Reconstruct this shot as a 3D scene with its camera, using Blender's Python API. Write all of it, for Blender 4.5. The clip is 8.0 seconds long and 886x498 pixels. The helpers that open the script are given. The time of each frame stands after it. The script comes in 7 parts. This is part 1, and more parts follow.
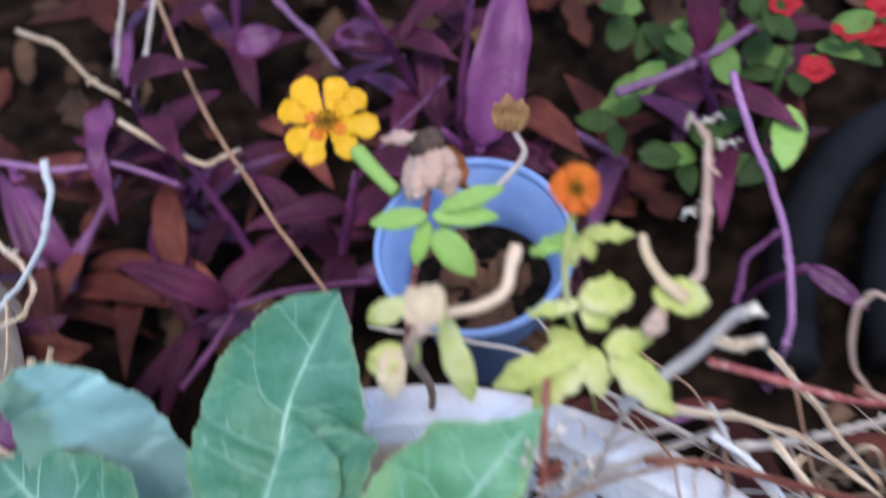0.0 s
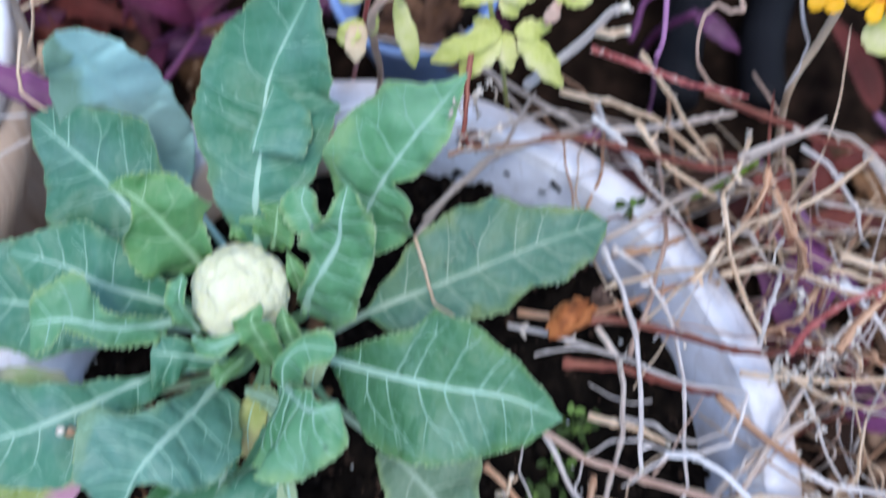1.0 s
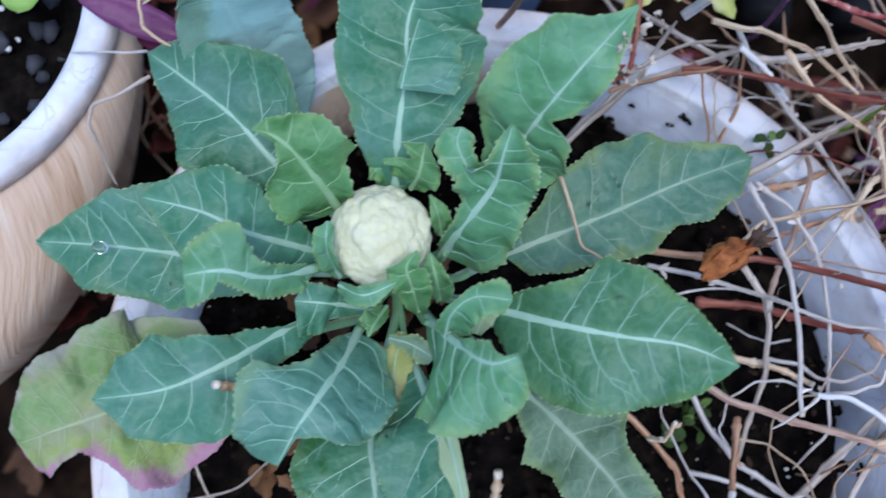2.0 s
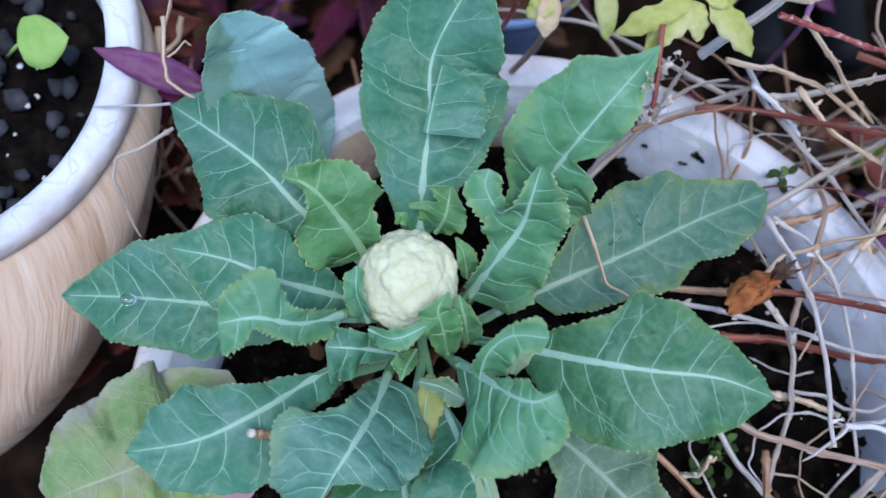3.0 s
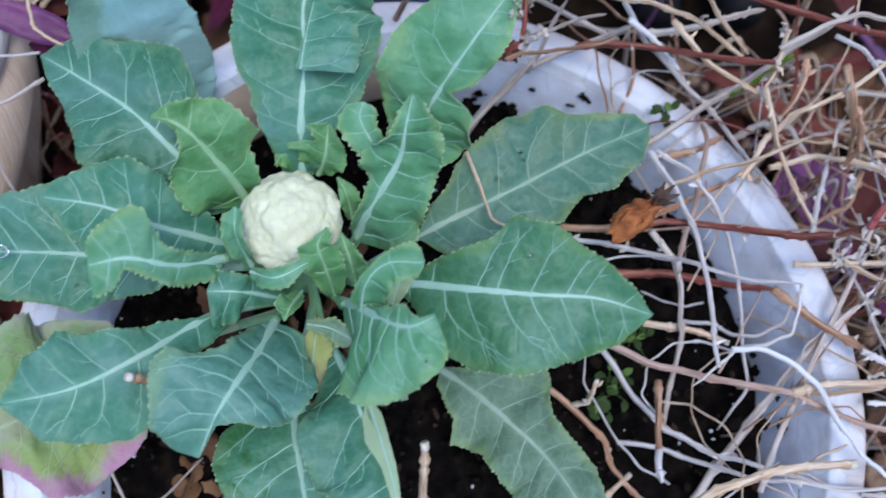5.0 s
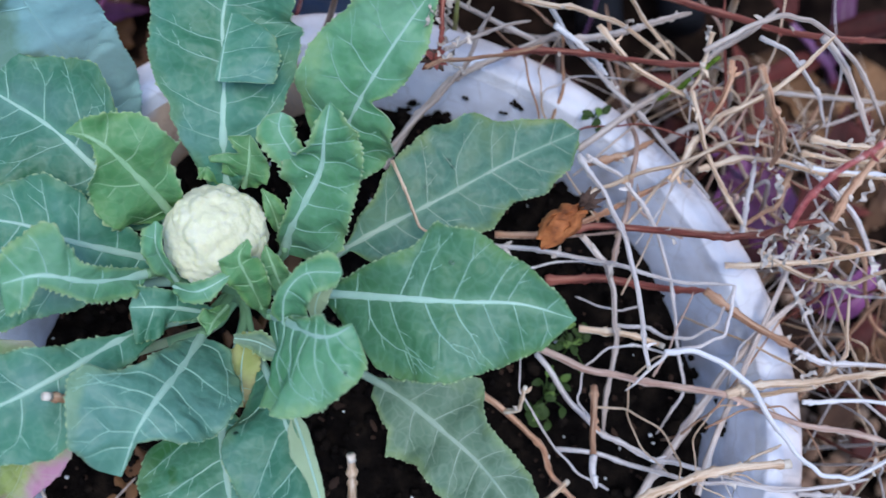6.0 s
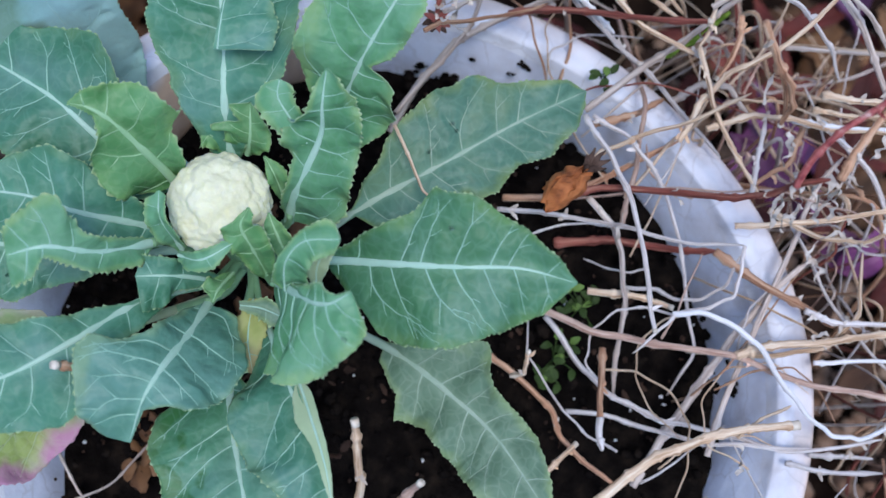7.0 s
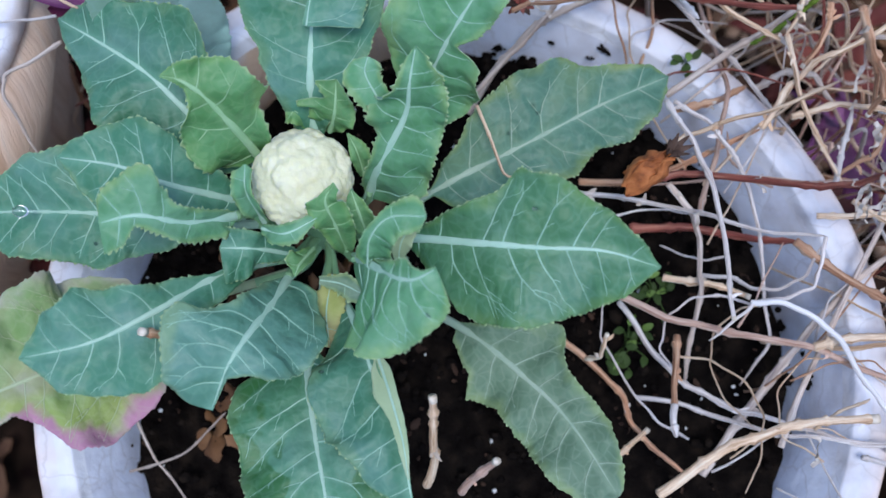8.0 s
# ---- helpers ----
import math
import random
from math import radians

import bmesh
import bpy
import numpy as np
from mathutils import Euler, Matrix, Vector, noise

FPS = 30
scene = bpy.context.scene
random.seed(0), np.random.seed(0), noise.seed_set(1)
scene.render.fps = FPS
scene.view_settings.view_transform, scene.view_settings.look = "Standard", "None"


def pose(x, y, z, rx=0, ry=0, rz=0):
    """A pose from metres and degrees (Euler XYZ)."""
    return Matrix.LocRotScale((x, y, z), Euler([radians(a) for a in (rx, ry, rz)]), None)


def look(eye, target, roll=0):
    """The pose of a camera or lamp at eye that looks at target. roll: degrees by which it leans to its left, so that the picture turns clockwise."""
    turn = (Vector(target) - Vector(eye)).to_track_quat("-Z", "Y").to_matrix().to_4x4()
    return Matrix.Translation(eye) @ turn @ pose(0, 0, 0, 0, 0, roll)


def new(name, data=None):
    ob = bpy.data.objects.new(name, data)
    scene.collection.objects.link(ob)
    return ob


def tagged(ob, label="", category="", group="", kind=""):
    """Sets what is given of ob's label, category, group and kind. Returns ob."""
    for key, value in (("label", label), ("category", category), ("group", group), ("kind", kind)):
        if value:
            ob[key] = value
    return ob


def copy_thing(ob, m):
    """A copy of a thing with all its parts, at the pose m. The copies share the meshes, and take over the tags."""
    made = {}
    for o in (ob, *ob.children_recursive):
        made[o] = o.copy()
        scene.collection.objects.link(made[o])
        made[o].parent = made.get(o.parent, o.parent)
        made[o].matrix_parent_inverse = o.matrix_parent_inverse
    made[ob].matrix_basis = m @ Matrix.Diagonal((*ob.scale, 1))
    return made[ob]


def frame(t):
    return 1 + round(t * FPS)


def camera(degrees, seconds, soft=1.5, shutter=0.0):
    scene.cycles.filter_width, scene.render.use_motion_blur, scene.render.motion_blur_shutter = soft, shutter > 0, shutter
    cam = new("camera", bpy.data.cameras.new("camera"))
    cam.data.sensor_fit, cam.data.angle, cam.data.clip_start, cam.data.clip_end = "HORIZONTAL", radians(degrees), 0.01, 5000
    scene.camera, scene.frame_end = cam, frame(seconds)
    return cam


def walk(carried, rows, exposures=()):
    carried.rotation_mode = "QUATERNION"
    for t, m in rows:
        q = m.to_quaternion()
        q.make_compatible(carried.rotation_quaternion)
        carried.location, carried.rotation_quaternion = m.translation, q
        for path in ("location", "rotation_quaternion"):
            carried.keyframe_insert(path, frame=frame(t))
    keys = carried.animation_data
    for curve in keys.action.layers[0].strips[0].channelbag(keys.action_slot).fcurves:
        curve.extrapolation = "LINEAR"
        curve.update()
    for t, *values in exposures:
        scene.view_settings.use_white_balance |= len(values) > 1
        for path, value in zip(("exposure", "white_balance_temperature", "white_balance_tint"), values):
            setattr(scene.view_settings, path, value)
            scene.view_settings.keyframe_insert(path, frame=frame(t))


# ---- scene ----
# ---------------------------------------------------------------- camera
cam = camera(49.82, 8.0, soft=1.5, shutter=0.6)
cam.data.dof.use_dof = True
cam.data.dof.focus_distance, cam.data.dof.aperture_fstop = 0.465, 5.6
walk(cam, [
    (0, look((0.0424, 0.0774, 0.7434), (-0.0466, 0.3066, 0.3080), -14.01)),
    (0.3, look((0.0516, 0.0439, 0.7821), (-0.0159, 0.2516, 0.3324), -9.11)),
    (0.5, look((0.0604, 0.0236, 0.8030), (0.0040, 0.2089, 0.3421), -7.83)),
    (0.7, look((0.0602, -0.0124, 0.8257), (0.0215, 0.1659, 0.3602), -2.01)),
    (0.8, look((0.0579, -0.0202, 0.8308), (0.0191, 0.1489, 0.3619), -3.81)),
    (0.9, look((0.0520, -0.0151, 0.8237), (0.0191, 0.1398, 0.3495), -2.81)),
    (1, look((0.0562, -0.0095, 0.8344), (0.0194, 0.1207, 0.3530), -6.44)),
    (1.2, look((0.0410, -0.0035, 0.8185), (0.0256, 0.1067, 0.3310), 2.27)),
    (1.5, look((0.0148, 0.0010, 0.8142), (0.0070, 0.1109, 0.3265), 4.25)),
    (1.7, look((-0.0069, -0.0025, 0.8135), (-0.0208, 0.1152, 0.3277), 1.02)),
    (2, look((-0.0279, -0.0061, 0.8206), (-0.0504, 0.0835, 0.3292), -5.47)),
    (2.2, look((-0.0361, 0.0027, 0.8206), (-0.0584, 0.0904, 0.3289), -5.83)),
    (3.3, look((-0.0509, -0.0284, 0.8232), (-0.0580, 0.0956, 0.3389), 2.44)),
    (3.5, look((-0.0482, -0.0390, 0.8187), (-0.0483, 0.0844, 0.3342), 5.00)),
    (4, look((-0.0391, -0.0496, 0.8134), (-0.0349, 0.0844, 0.3317), 6.68)),
    (4.5, look((-0.0286, -0.0479, 0.8114), (-0.0154, 0.0769, 0.3274), 10.94)),
    (4.7, look((-0.0265, -0.0457, 0.8098), (-0.0095, 0.0845, 0.3273), 11.80)),
    (5, look((-0.0171, -0.0426, 0.8132), (-0.0041, 0.0792, 0.3285), 10.02)),
    (5.2, look((-0.0101, -0.0378, 0.8145), (0.0034, 0.0883, 0.3308), 9.73)),
    (6.3, look((0.0138, -0.0458, 0.8107), (0.0379, 0.0840, 0.3284), 12.74)),
    (6.5, look((0.0162, -0.0467, 0.8112), (0.0369, 0.0833, 0.3288), 11.29)),
    (7, look((0.0252, -0.0395, 0.8114), (0.0302, 0.0684, 0.3233), 4.44)),
    (7.1, look((0.0252, -0.0402, 0.8087), (0.0295, 0.0701, 0.3211), 3.52)),
    (7.5, look((0.0117, -0.0402, 0.8089), (-0.0029, 0.0630, 0.3199), -5.62)),
    (8, look((0.0086, -0.0456, 0.8122), (-0.0096, 0.0562, 0.3230), -6.41)),
], exposures=((0.0, 0.88, 6550, 10), (0.9, 0.92, 6450, 10), (1.5, 0.56, 6250, 10), (2.2, 0.56, 6100, 9), (3.4, 0.62, 6100, 9), (5.2, 0.65, 6150, 10), (6.5, 0.66, 6300, 11), (8.0, 0.64, 6350, 11)))

# ---------------------------------------------------------------- light
world = bpy.data.worlds.new("sky")
scene.world = world
world.use_nodes = True
sky = world.node_tree.nodes.new("ShaderNodeTexSky")
sky.sky_type, sky.sun_disc = "NISHITA", False
sky.sun_elevation, sky.sun_rotation = radians(78), radians(154)
background = world.node_tree.nodes["Background"]
background.inputs["Strength"].default_value = 0.15
world.node_tree.links.new(sky.outputs["Color"], background.inputs["Color"])

sun = new("sun", bpy.data.lights.new("sun", "SUN"))
sun.data.energy, sun.data.angle, sun.data.color = 1.25, radians(22), (0.96, 0.98, 1.0)
sun.matrix_world = look((0.12, -0.25, 1.3), (0, 0, 0))
scene.view_settings.exposure = 0.72

# ---------------------------------------------------------------- materials


def rgb(c):
    return (c[0], c[1], c[2], 1.0)


def zone(m, attribute, colour, start, end, amount=1.0, scale=60.0, ragged=0.9):
    """Blends colour into material m where the blade's own attribute, broken up by noise, goes from start to end."""
    nodes, links = m.node_tree.nodes, m.node_tree.links
    bsdf = nodes["Principled BSDF"]
    old = bsdf.inputs["Base Color"].links[0].from_socket
    att = nodes.new("ShaderNodeAttribute")
    att.attribute_name = attribute
    tex = nodes.new("ShaderNodeTexNoise")
    tex.inputs["Scale"].default_value = scale
    co = nodes.new("ShaderNodeTexCoord")
    links.new(co.outputs["Object"], tex.inputs["Vector"])
    sub = nodes.new("ShaderNodeMath")
    sub.operation = "MULTIPLY_ADD"
    sub.inputs[1].default_value, sub.inputs[2].default_value = ragged, -ragged / 2
    links.new(tex.outputs["Fac"], sub.inputs[0])
    add = nodes.new("ShaderNodeMath")
    add.operation = "ADD"
    links.new(att.outputs["Fac"], add.inputs[0])
    links.new(sub.outputs[0], add.inputs[1])
    rng = nodes.new("ShaderNodeMapRange")
    rng.interpolation_type = "SMOOTHSTEP"
    rng.inputs["From Min"].default_value, rng.inputs["From Max"].default_value, rng.inputs["To Max"].default_value = start, end, amount
    links.new(add.outputs[0], rng.inputs["Value"])
    mix = nodes.new("ShaderNodeMixRGB")
    mix.inputs["Color2"].default_value = (*colour, 1)
    links.new(rng.outputs["Result"], mix.inputs["Fac"])
    links.new(old, mix.inputs["Color1"])
    links.new(mix.outputs["Color"], bsdf.inputs["Base Color"])


def crackle(m):
    """Fine cracks and grime in worn paint."""
    nodes, links = m.node_tree.nodes, m.node_tree.links
    bsdf = nodes["Principled BSDF"]
    co = nodes.new("ShaderNodeTexCoord")
    warp = nodes.new("ShaderNodeTexNoise")
    warp.inputs["Scale"].default_value, warp.inputs["Detail"].default_value = 35, 4
    links.new(co.outputs["Object"], warp.inputs["Vector"])
    shift = nodes.new("ShaderNodeVectorMath")
    shift.operation = "MULTIPLY_ADD"
    shift.inputs[1].default_value = (0.03, 0.03, 0.03)
    links.new(warp.outputs["Color"], shift.inputs[0])
    links.new(co.outputs["Object"], shift.inputs[2])
    vor = nodes.new("ShaderNodeTexVoronoi")
    vor.feature = "DISTANCE_TO_EDGE"
    vor.inputs["Scale"].default_value = 38
    links.new(shift.outputs["Vector"], vor.inputs["Vector"])
    line = nodes.new("ShaderNodeMapRange")
    line.inputs["From Max"].default_value, line.inputs["To Min"].default_value, line.inputs["To Max"].default_value = 0.035, 0.3, 0.0
    links.new(vor.outputs["Distance"], line.inputs["Value"])
    grime = nodes.new("ShaderNodeMapRange")
    grime.inputs["From Min"].default_value, grime.inputs["From Max"].default_value, grime.inputs["To Max"].default_value = 0.48, 0.72, 0.5
    links.new(warp.outputs["Fac"], grime.inputs["Value"])
    most = nodes.new("ShaderNodeMath")
    most.operation = "MAXIMUM"
    links.new(line.outputs["Result"], most.inputs[0])
    links.new(grime.outputs["Result"], most.inputs[1])
    mix = nodes.new("ShaderNodeMixRGB")
    mix.inputs["Color2"].default_value = (0.33, 0.29, 0.29, 1)
    links.new(most.outputs[0], mix.inputs["Fac"])
    links.new(bsdf.inputs["Base Color"].links[0].from_socket, mix.inputs["Color1"])
    links.new(mix.outputs["Color"], bsdf.inputs["Base Color"])


def surface(name, colours, scale=30.0, rough=0.6, bump=0.3, fine=180.0, spec=0.4, subsurface=0.0, vary=0.12, stretch=(1, 1, 1), twist=0.0, fibre=False):
    """A procedural material: colours blended by noise at two scales, a shift from object to object, and fine relief."""
    m = bpy.data.materials.new(name)
    m.use_nodes = True
    nodes, links = m.node_tree.nodes, m.node_tree.links
    bsdf = nodes["Principled BSDF"]
    co = nodes.new("ShaderNodeTexCoord")
    mp = nodes.new("ShaderNodeMapping")
    mp.inputs["Scale"].default_value = stretch
    links.new(co.outputs["Object"], mp.inputs["Vector"])
    if fibre:
        # the fibres' own direction, and a little of the place
        att = nodes.new("ShaderNodeAttribute")
        att.attribute_name = "grain"
        both = nodes.new("ShaderNodeVectorMath")
        both.operation = "MULTIPLY_ADD"
        both.inputs[1].default_value = (0.2, 0.2, 0.2)
        links.new(co.outputs["Object"], both.inputs[0])
        links.new(att.outputs["Vector"], both.inputs[2])
        links.new(both.outputs["Vector"], mp.inputs["Vector"])
    big = nodes.new("ShaderNodeTexNoise")
    big.inputs["Scale"].default_value, big.inputs["Detail"].default_value = scale, 5
    big.inputs["Distortion"].default_value = twist
    links.new(mp.outputs["Vector"], big.inputs["Vector"])
    ramp = nodes.new("ShaderNodeValToRGB")
    el = ramp.color_ramp.elements
    while len(el) < len(colours):
        el.new(0.5)
    for k, c in enumerate(colours):
        el[k].position = 0.3 + 0.4 * k / max(1, len(colours) - 1)
        el[k].color = rgb(c)
    links.new(big.outputs["Fac"], ramp.inputs["Fac"])
    small = nodes.new("ShaderNodeTexNoise")
    small.inputs["Scale"].default_value, small.inputs["Detail"].default_value = fine, 6
    links.new(mp.outputs["Vector"], small.inputs["Vector"])
    info = nodes.new("ShaderNodeObjectInfo")
    add = nodes.new("ShaderNodeMath")
    add.operation = "ADD"
    links.new(info.outputs["Random"], add.inputs[0])
    links.new(small.outputs["Fac"], add.inputs[1])
    rng = nodes.new("ShaderNodeMapRange")
    rng.inputs["From Min"].default_value, rng.inputs["From Max"].default_value = 0.3, 1.7
    rng.inputs["To Min"].default_value, rng.inputs["To Max"].default_value = 1 - vary, 1 + vary
    links.new(add.outputs[0], rng.inputs["Value"])
    hsv = nodes.new("ShaderNodeHueSaturation")
    links.new(rng.outputs["Result"], hsv.inputs["Value"])
    links.new(ramp.outputs["Color"], hsv.inputs["Color"])
    links.new(hsv.outputs["Color"], bsdf.inputs["Base Color"])
    bmp = nodes.new("ShaderNodeBump")
    bmp.inputs["Strength"].default_value, bmp.inputs["Distance"].default_value = bump, 0.002
    links.new(small.outputs["Fac"], bmp.inputs["Height"])
    links.new(bmp.outputs["Normal"], bsdf.inputs["Normal"])
    bsdf.inputs["Roughness"].default_value = rough
    bsdf.inputs["Specular IOR Level"].default_value = spec
    if subsurface:
        bsdf.inputs["Subsurface Weight"].default_value = subsurface
        bsdf.inputs["Subsurface Radius"].default_value = (0.004, 0.0036, 0.002)
        bsdf.inputs["Subsurface Scale"].default_value = 1.0
    return m


LEAF = surface("cauliflower_leaf", [(0.045, 0.172, 0.088), (0.066, 0.212, 0.132), (0.106, 0.248, 0.194)], 26, 0.5, 0.3, 220, 0.4)
LEAF_WET = surface("wet_patched_leaf", [(0.047, 0.175, 0.081), (0.069, 0.213, 0.122), (0.110, 0.247, 0.180)], 26, 0.5, 0.3, 220, 0.4)
LEAF_BACK = surface("leaf_underside", [(0.14, 0.26, 0.24), (0.17, 0.31, 0.29)], 18, 0.6, 0.25, 260, 0.35)
LEAF_YOUNG = surface("young_leaf", [(0.068, 0.205, 0.062), (0.092, 0.252, 0.092), (0.118, 0.288, 0.125)], 26, 0.5, 0.3, 220, 0.4)
LEAF_PALE = surface("pale_leaf", [(0.10, 0.185, 0.115), (0.14, 0.235, 0.155)], 26, 0.55, 0.3, 240, 0.35)
LEAF_OLD = surface("old_leaf", [(0.17, 0.30, 0.10), (0.24, 0.36, 0.15), (0.31, 0.36, 0.17), (0.36, 0.37, 0.28)], 34, 0.6, 0.3, 240, 0.3)
LEAF_DULL = surface("dull_leaf", [(0.065, 0.17, 0.11), (0.085, 0.195, 0.135), (0.12, 0.215, 0.115)], 26, 0.5, 0.3, 220, 0.4)
LEAF_GREEN = surface("green_cauliflower_leaf", [(0.046, 0.157, 0.059), (0.064, 0.190, 0.090), (0.090, 0.218, 0.135)], 26, 0.5, 0.3, 220, 0.4)
LEAF_GREY = surface("greyish_leaf", [(0.079, 0.226, 0.154), (0.102, 0.254, 0.192), (0.126, 0.278, 0.227)], 26, 0.5, 0.3, 220, 0.4)
# pale sky blue on the upturned leaf is put into its colour
LEAF_BLUE = surface("skylit_bluish_leaf", [(0.31, 0.54, 0.46), (0.36, 0.61, 0.60), (0.40, 0.66, 0.67)], 12, 0.55, 0.2, 260, 0.45)
LEAF_PALE2 = surface("pale_turned_leaf", [(0.27, 0.37, 0.21), (0.35, 0.44, 0.29)], 30, 0.6, 0.2, 260, 0.35)
LEAF_YELLOW = surface("yellowing_leaf", [(0.30, 0.36, 0.10), (0.40, 0.42, 0.17), (0.36, 0.26, 0.14)], 40, 0.6, 0.3, 240, 0.3)
LEAF_EDGE = surface("leaf_edge", [(0.28, 0.44, 0.26), (0.42, 0.56, 0.38)], 60, 0.5, 0.1, 300)
zone(LEAF_OLD, "lower", (0.30, 0.37, 0.09), 0.2, 0.7, 0.65, 50, 0.8)
zone(LEAF_OLD, "across", (0.44, 0.38, 0.38), 0.8, 1.1, 0.55, 80, 0.9)
zone(LEAF_OLD, "lower", (0.46, 0.19, 0.34), 0.68, 1.02, 0.85, 60, 1.3)
zone(LEAF, "across", (0.14, 0.27, 0.13), 0.80, 1.15, 0.6)
zone(LEAF_WET, "across", (0.03, 0.13, 0.03), 0.62, 0.72, 0.8, 45, 2.2)
zone(LEAF_WET, "across", (0.14, 0.27, 0.13), 0.80, 1.15, 0.6)
zone(LEAF_GREEN, "across", (0.13, 0.25, 0.06), 0.75, 1.15, 0.6)
zone(LEAF_GREY, "across", (0.22, 0.34, 0.18), 0.75, 1.1, 0.6)
zone(LEAF_YOUNG, "across", (0.20, 0.36, 0.11), 0.75, 1.15, 0.6)
zone(LEAF_DULL, "across", (0.20, 0.27, 0.07), 0.75, 1.15, 0.7)
zone(LEAF_PALE, "across", (0.24, 0.34, 0.14), 0.7, 1.1, 0.7)
# the half turned from the sky is painted darker and greener
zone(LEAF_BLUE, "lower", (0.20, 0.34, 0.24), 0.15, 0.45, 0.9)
SIDE_VEIN = surface("side_vein", [(0.25, 0.45, 0.345), (0.33, 0.53, 0.42)], 60, 0.55, 0.1, 300)
LEAF_FRESH = surface("fresh_cauliflower_leaf", [(0.076, 0.242, 0.098), (0.106, 0.296, 0.140), (0.147, 0.335, 0.191)], 26, 0.5, 0.3, 220, 0.4)
zone(LEAF_FRESH, "across", (0.24, 0.38, 0.14), 0.72, 1.12, 0.6)
for m, pale in ((LEAF, (0.20, 0.42, 0.30)), (LEAF_WET, (0.20, 0.42, 0.30)), (LEAF_GREEN, (0.19, 0.38, 0.23)), (LEAF_FRESH, (0.24, 0.47, 0.31)), (LEAF_GREY, (0.22, 0.43, 0.33)), (LEAF_DULL, (0.22, 0.38, 0.27)), (LEAF_YOUNG, (0.24, 0.42, 0.20)), (LEAF_PALE, (0.30, 0.42, 0.30))):
    zone(m, "rib", pale, 0.25, 1.1, 0.6, 120, 0.2)
    zone(m, "vein", pale, 0.25, 1.1, 0.3, 150, 0.3)
    zone(m, "margin", (0.42, 0.54, 0.28), 0.30, 0.85, 0.8, 150, 0.3)
PETIOLE = surface("leaf_stalk", [(0.13, 0.27, 0.14), (0.20, 0.36, 0.20)], 60, 0.55, 0.1, 300)
VEIN_YOUNG = surface("young_vein", [(0.25, 0.45, 0.24), (0.34, 0.53, 0.32)], 60, 0.55, 0.1, 300)
VEIN_PALE = surface("pale_vein", [(0.25, 0.36, 0.27), (0.32, 0.42, 0.33)], 60, 0.55, 0.1, 300)
VEIN_OLD = surface("old_vein", [(0.31, 0.39, 0.21), (0.37, 0.43, 0.28)], 60, 0.5, 0.1, 300)
VEIN_DIM = surface("dim_vein", [(0.32, 0.53, 0.50), (0.37, 0.58, 0.57)], 60, 0.5, 0.1, 300)
VEIN = surface("leaf_vein", [(0.31, 0.50, 0.39), (0.39, 0.57, 0.47)], 60, 0.55, 0.1, 300)
CURD = surface("cauliflower_curd", [(0.68, 0.67, 0.46), (0.79, 0.78, 0.59)], 60, 0.6, 0.2, 700, 0.3, 0.5)
POT = surface("weathered_white_plastic", [(0.48, 0.47, 0.50), (0.67, 0.68, 0.76), (0.74, 0.755, 0.84), (0.78, 0.79, 0.87)], 22, 0.6, 0.7, 90)
# bluish shade of the inner wall put into a darker copy of POT
POT_IN = surface("shaded_stained_white_plastic", [(0.42, 0.41, 0.47), (0.60, 0.62, 0.73), (0.68, 0.71, 0.83), (0.73, 0.76, 0.87)], 26, 0.6, 0.6, 90)
zone(POT, "edge", (0.70, 0.56, 0.50), 0.15, 0.7, 0.75, 60, 0.6)
zone(POT, "edge", (0.52, 0.34, 0.24), 0.6, 1.05, 0.8, 90, 0.8)
zone(POT_IN, "stain", (0.50, 0.35, 0.25), 0.30, 0.65, 0.95, 45, 0.5)
zone(POT_IN, "stain", (0.25, 0.15, 0.10), 0.85, 1.15, 0.6, 120, 1.0)
crackle(POT)
crackle(POT_IN)
POT_OUT = surface("wood_grain_plastic", [(0.43, 0.26, 0.17), (0.57, 0.39, 0.28), (0.63, 0.45, 0.34), (0.66, 0.49, 0.38), (0.70, 0.56, 0.46)], 26, 0.6, 0.5, 90, 0.3, stretch=(4, 4, 1), twist=0.15, fibre=True)
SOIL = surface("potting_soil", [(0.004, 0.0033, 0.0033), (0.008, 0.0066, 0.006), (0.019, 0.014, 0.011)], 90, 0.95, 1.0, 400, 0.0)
GROUND = surface("garden_ground", [(0.005, 0.003, 0.003), (0.012, 0.008, 0.006), (0.026, 0.015, 0.011)], 40, 0.95, 1.0, 200, 0.0)
TWIG = surface("dry_straw_stem", [(0.33, 0.19, 0.11), (0.60, 0.40, 0.26), (0.77, 0.58, 0.42), (0.84, 0.71, 0.57)], 45, 0.7, 0.6, 240, 0.25, vary=0.25, fibre=True)
TWIG_PALE = surface("bleached_stem", [(0.40, 0.32, 0.29), (0.67, 0.60, 0.58), (0.82, 0.78, 0.78)], 45, 0.7, 0.6, 240, 0.25, vary=0.2, fibre=True)
TWIG_BROWN = surface("brown_stem", [(0.22, 0.09, 0.05), (0.52, 0.28, 0.17), (0.68, 0.46, 0.32)], 45, 0.65, 0.6, 240, 0.25, vary=0.28, fibre=True)
TWIG_RED = surface("red_stem", [(0.10, 0.022, 0.016), (0.26, 0.062, 0.044), (0.44, 0.20, 0.14)], 40, 0.5, 0.6, 300, 0.4, vary=0.25, fibre=True)

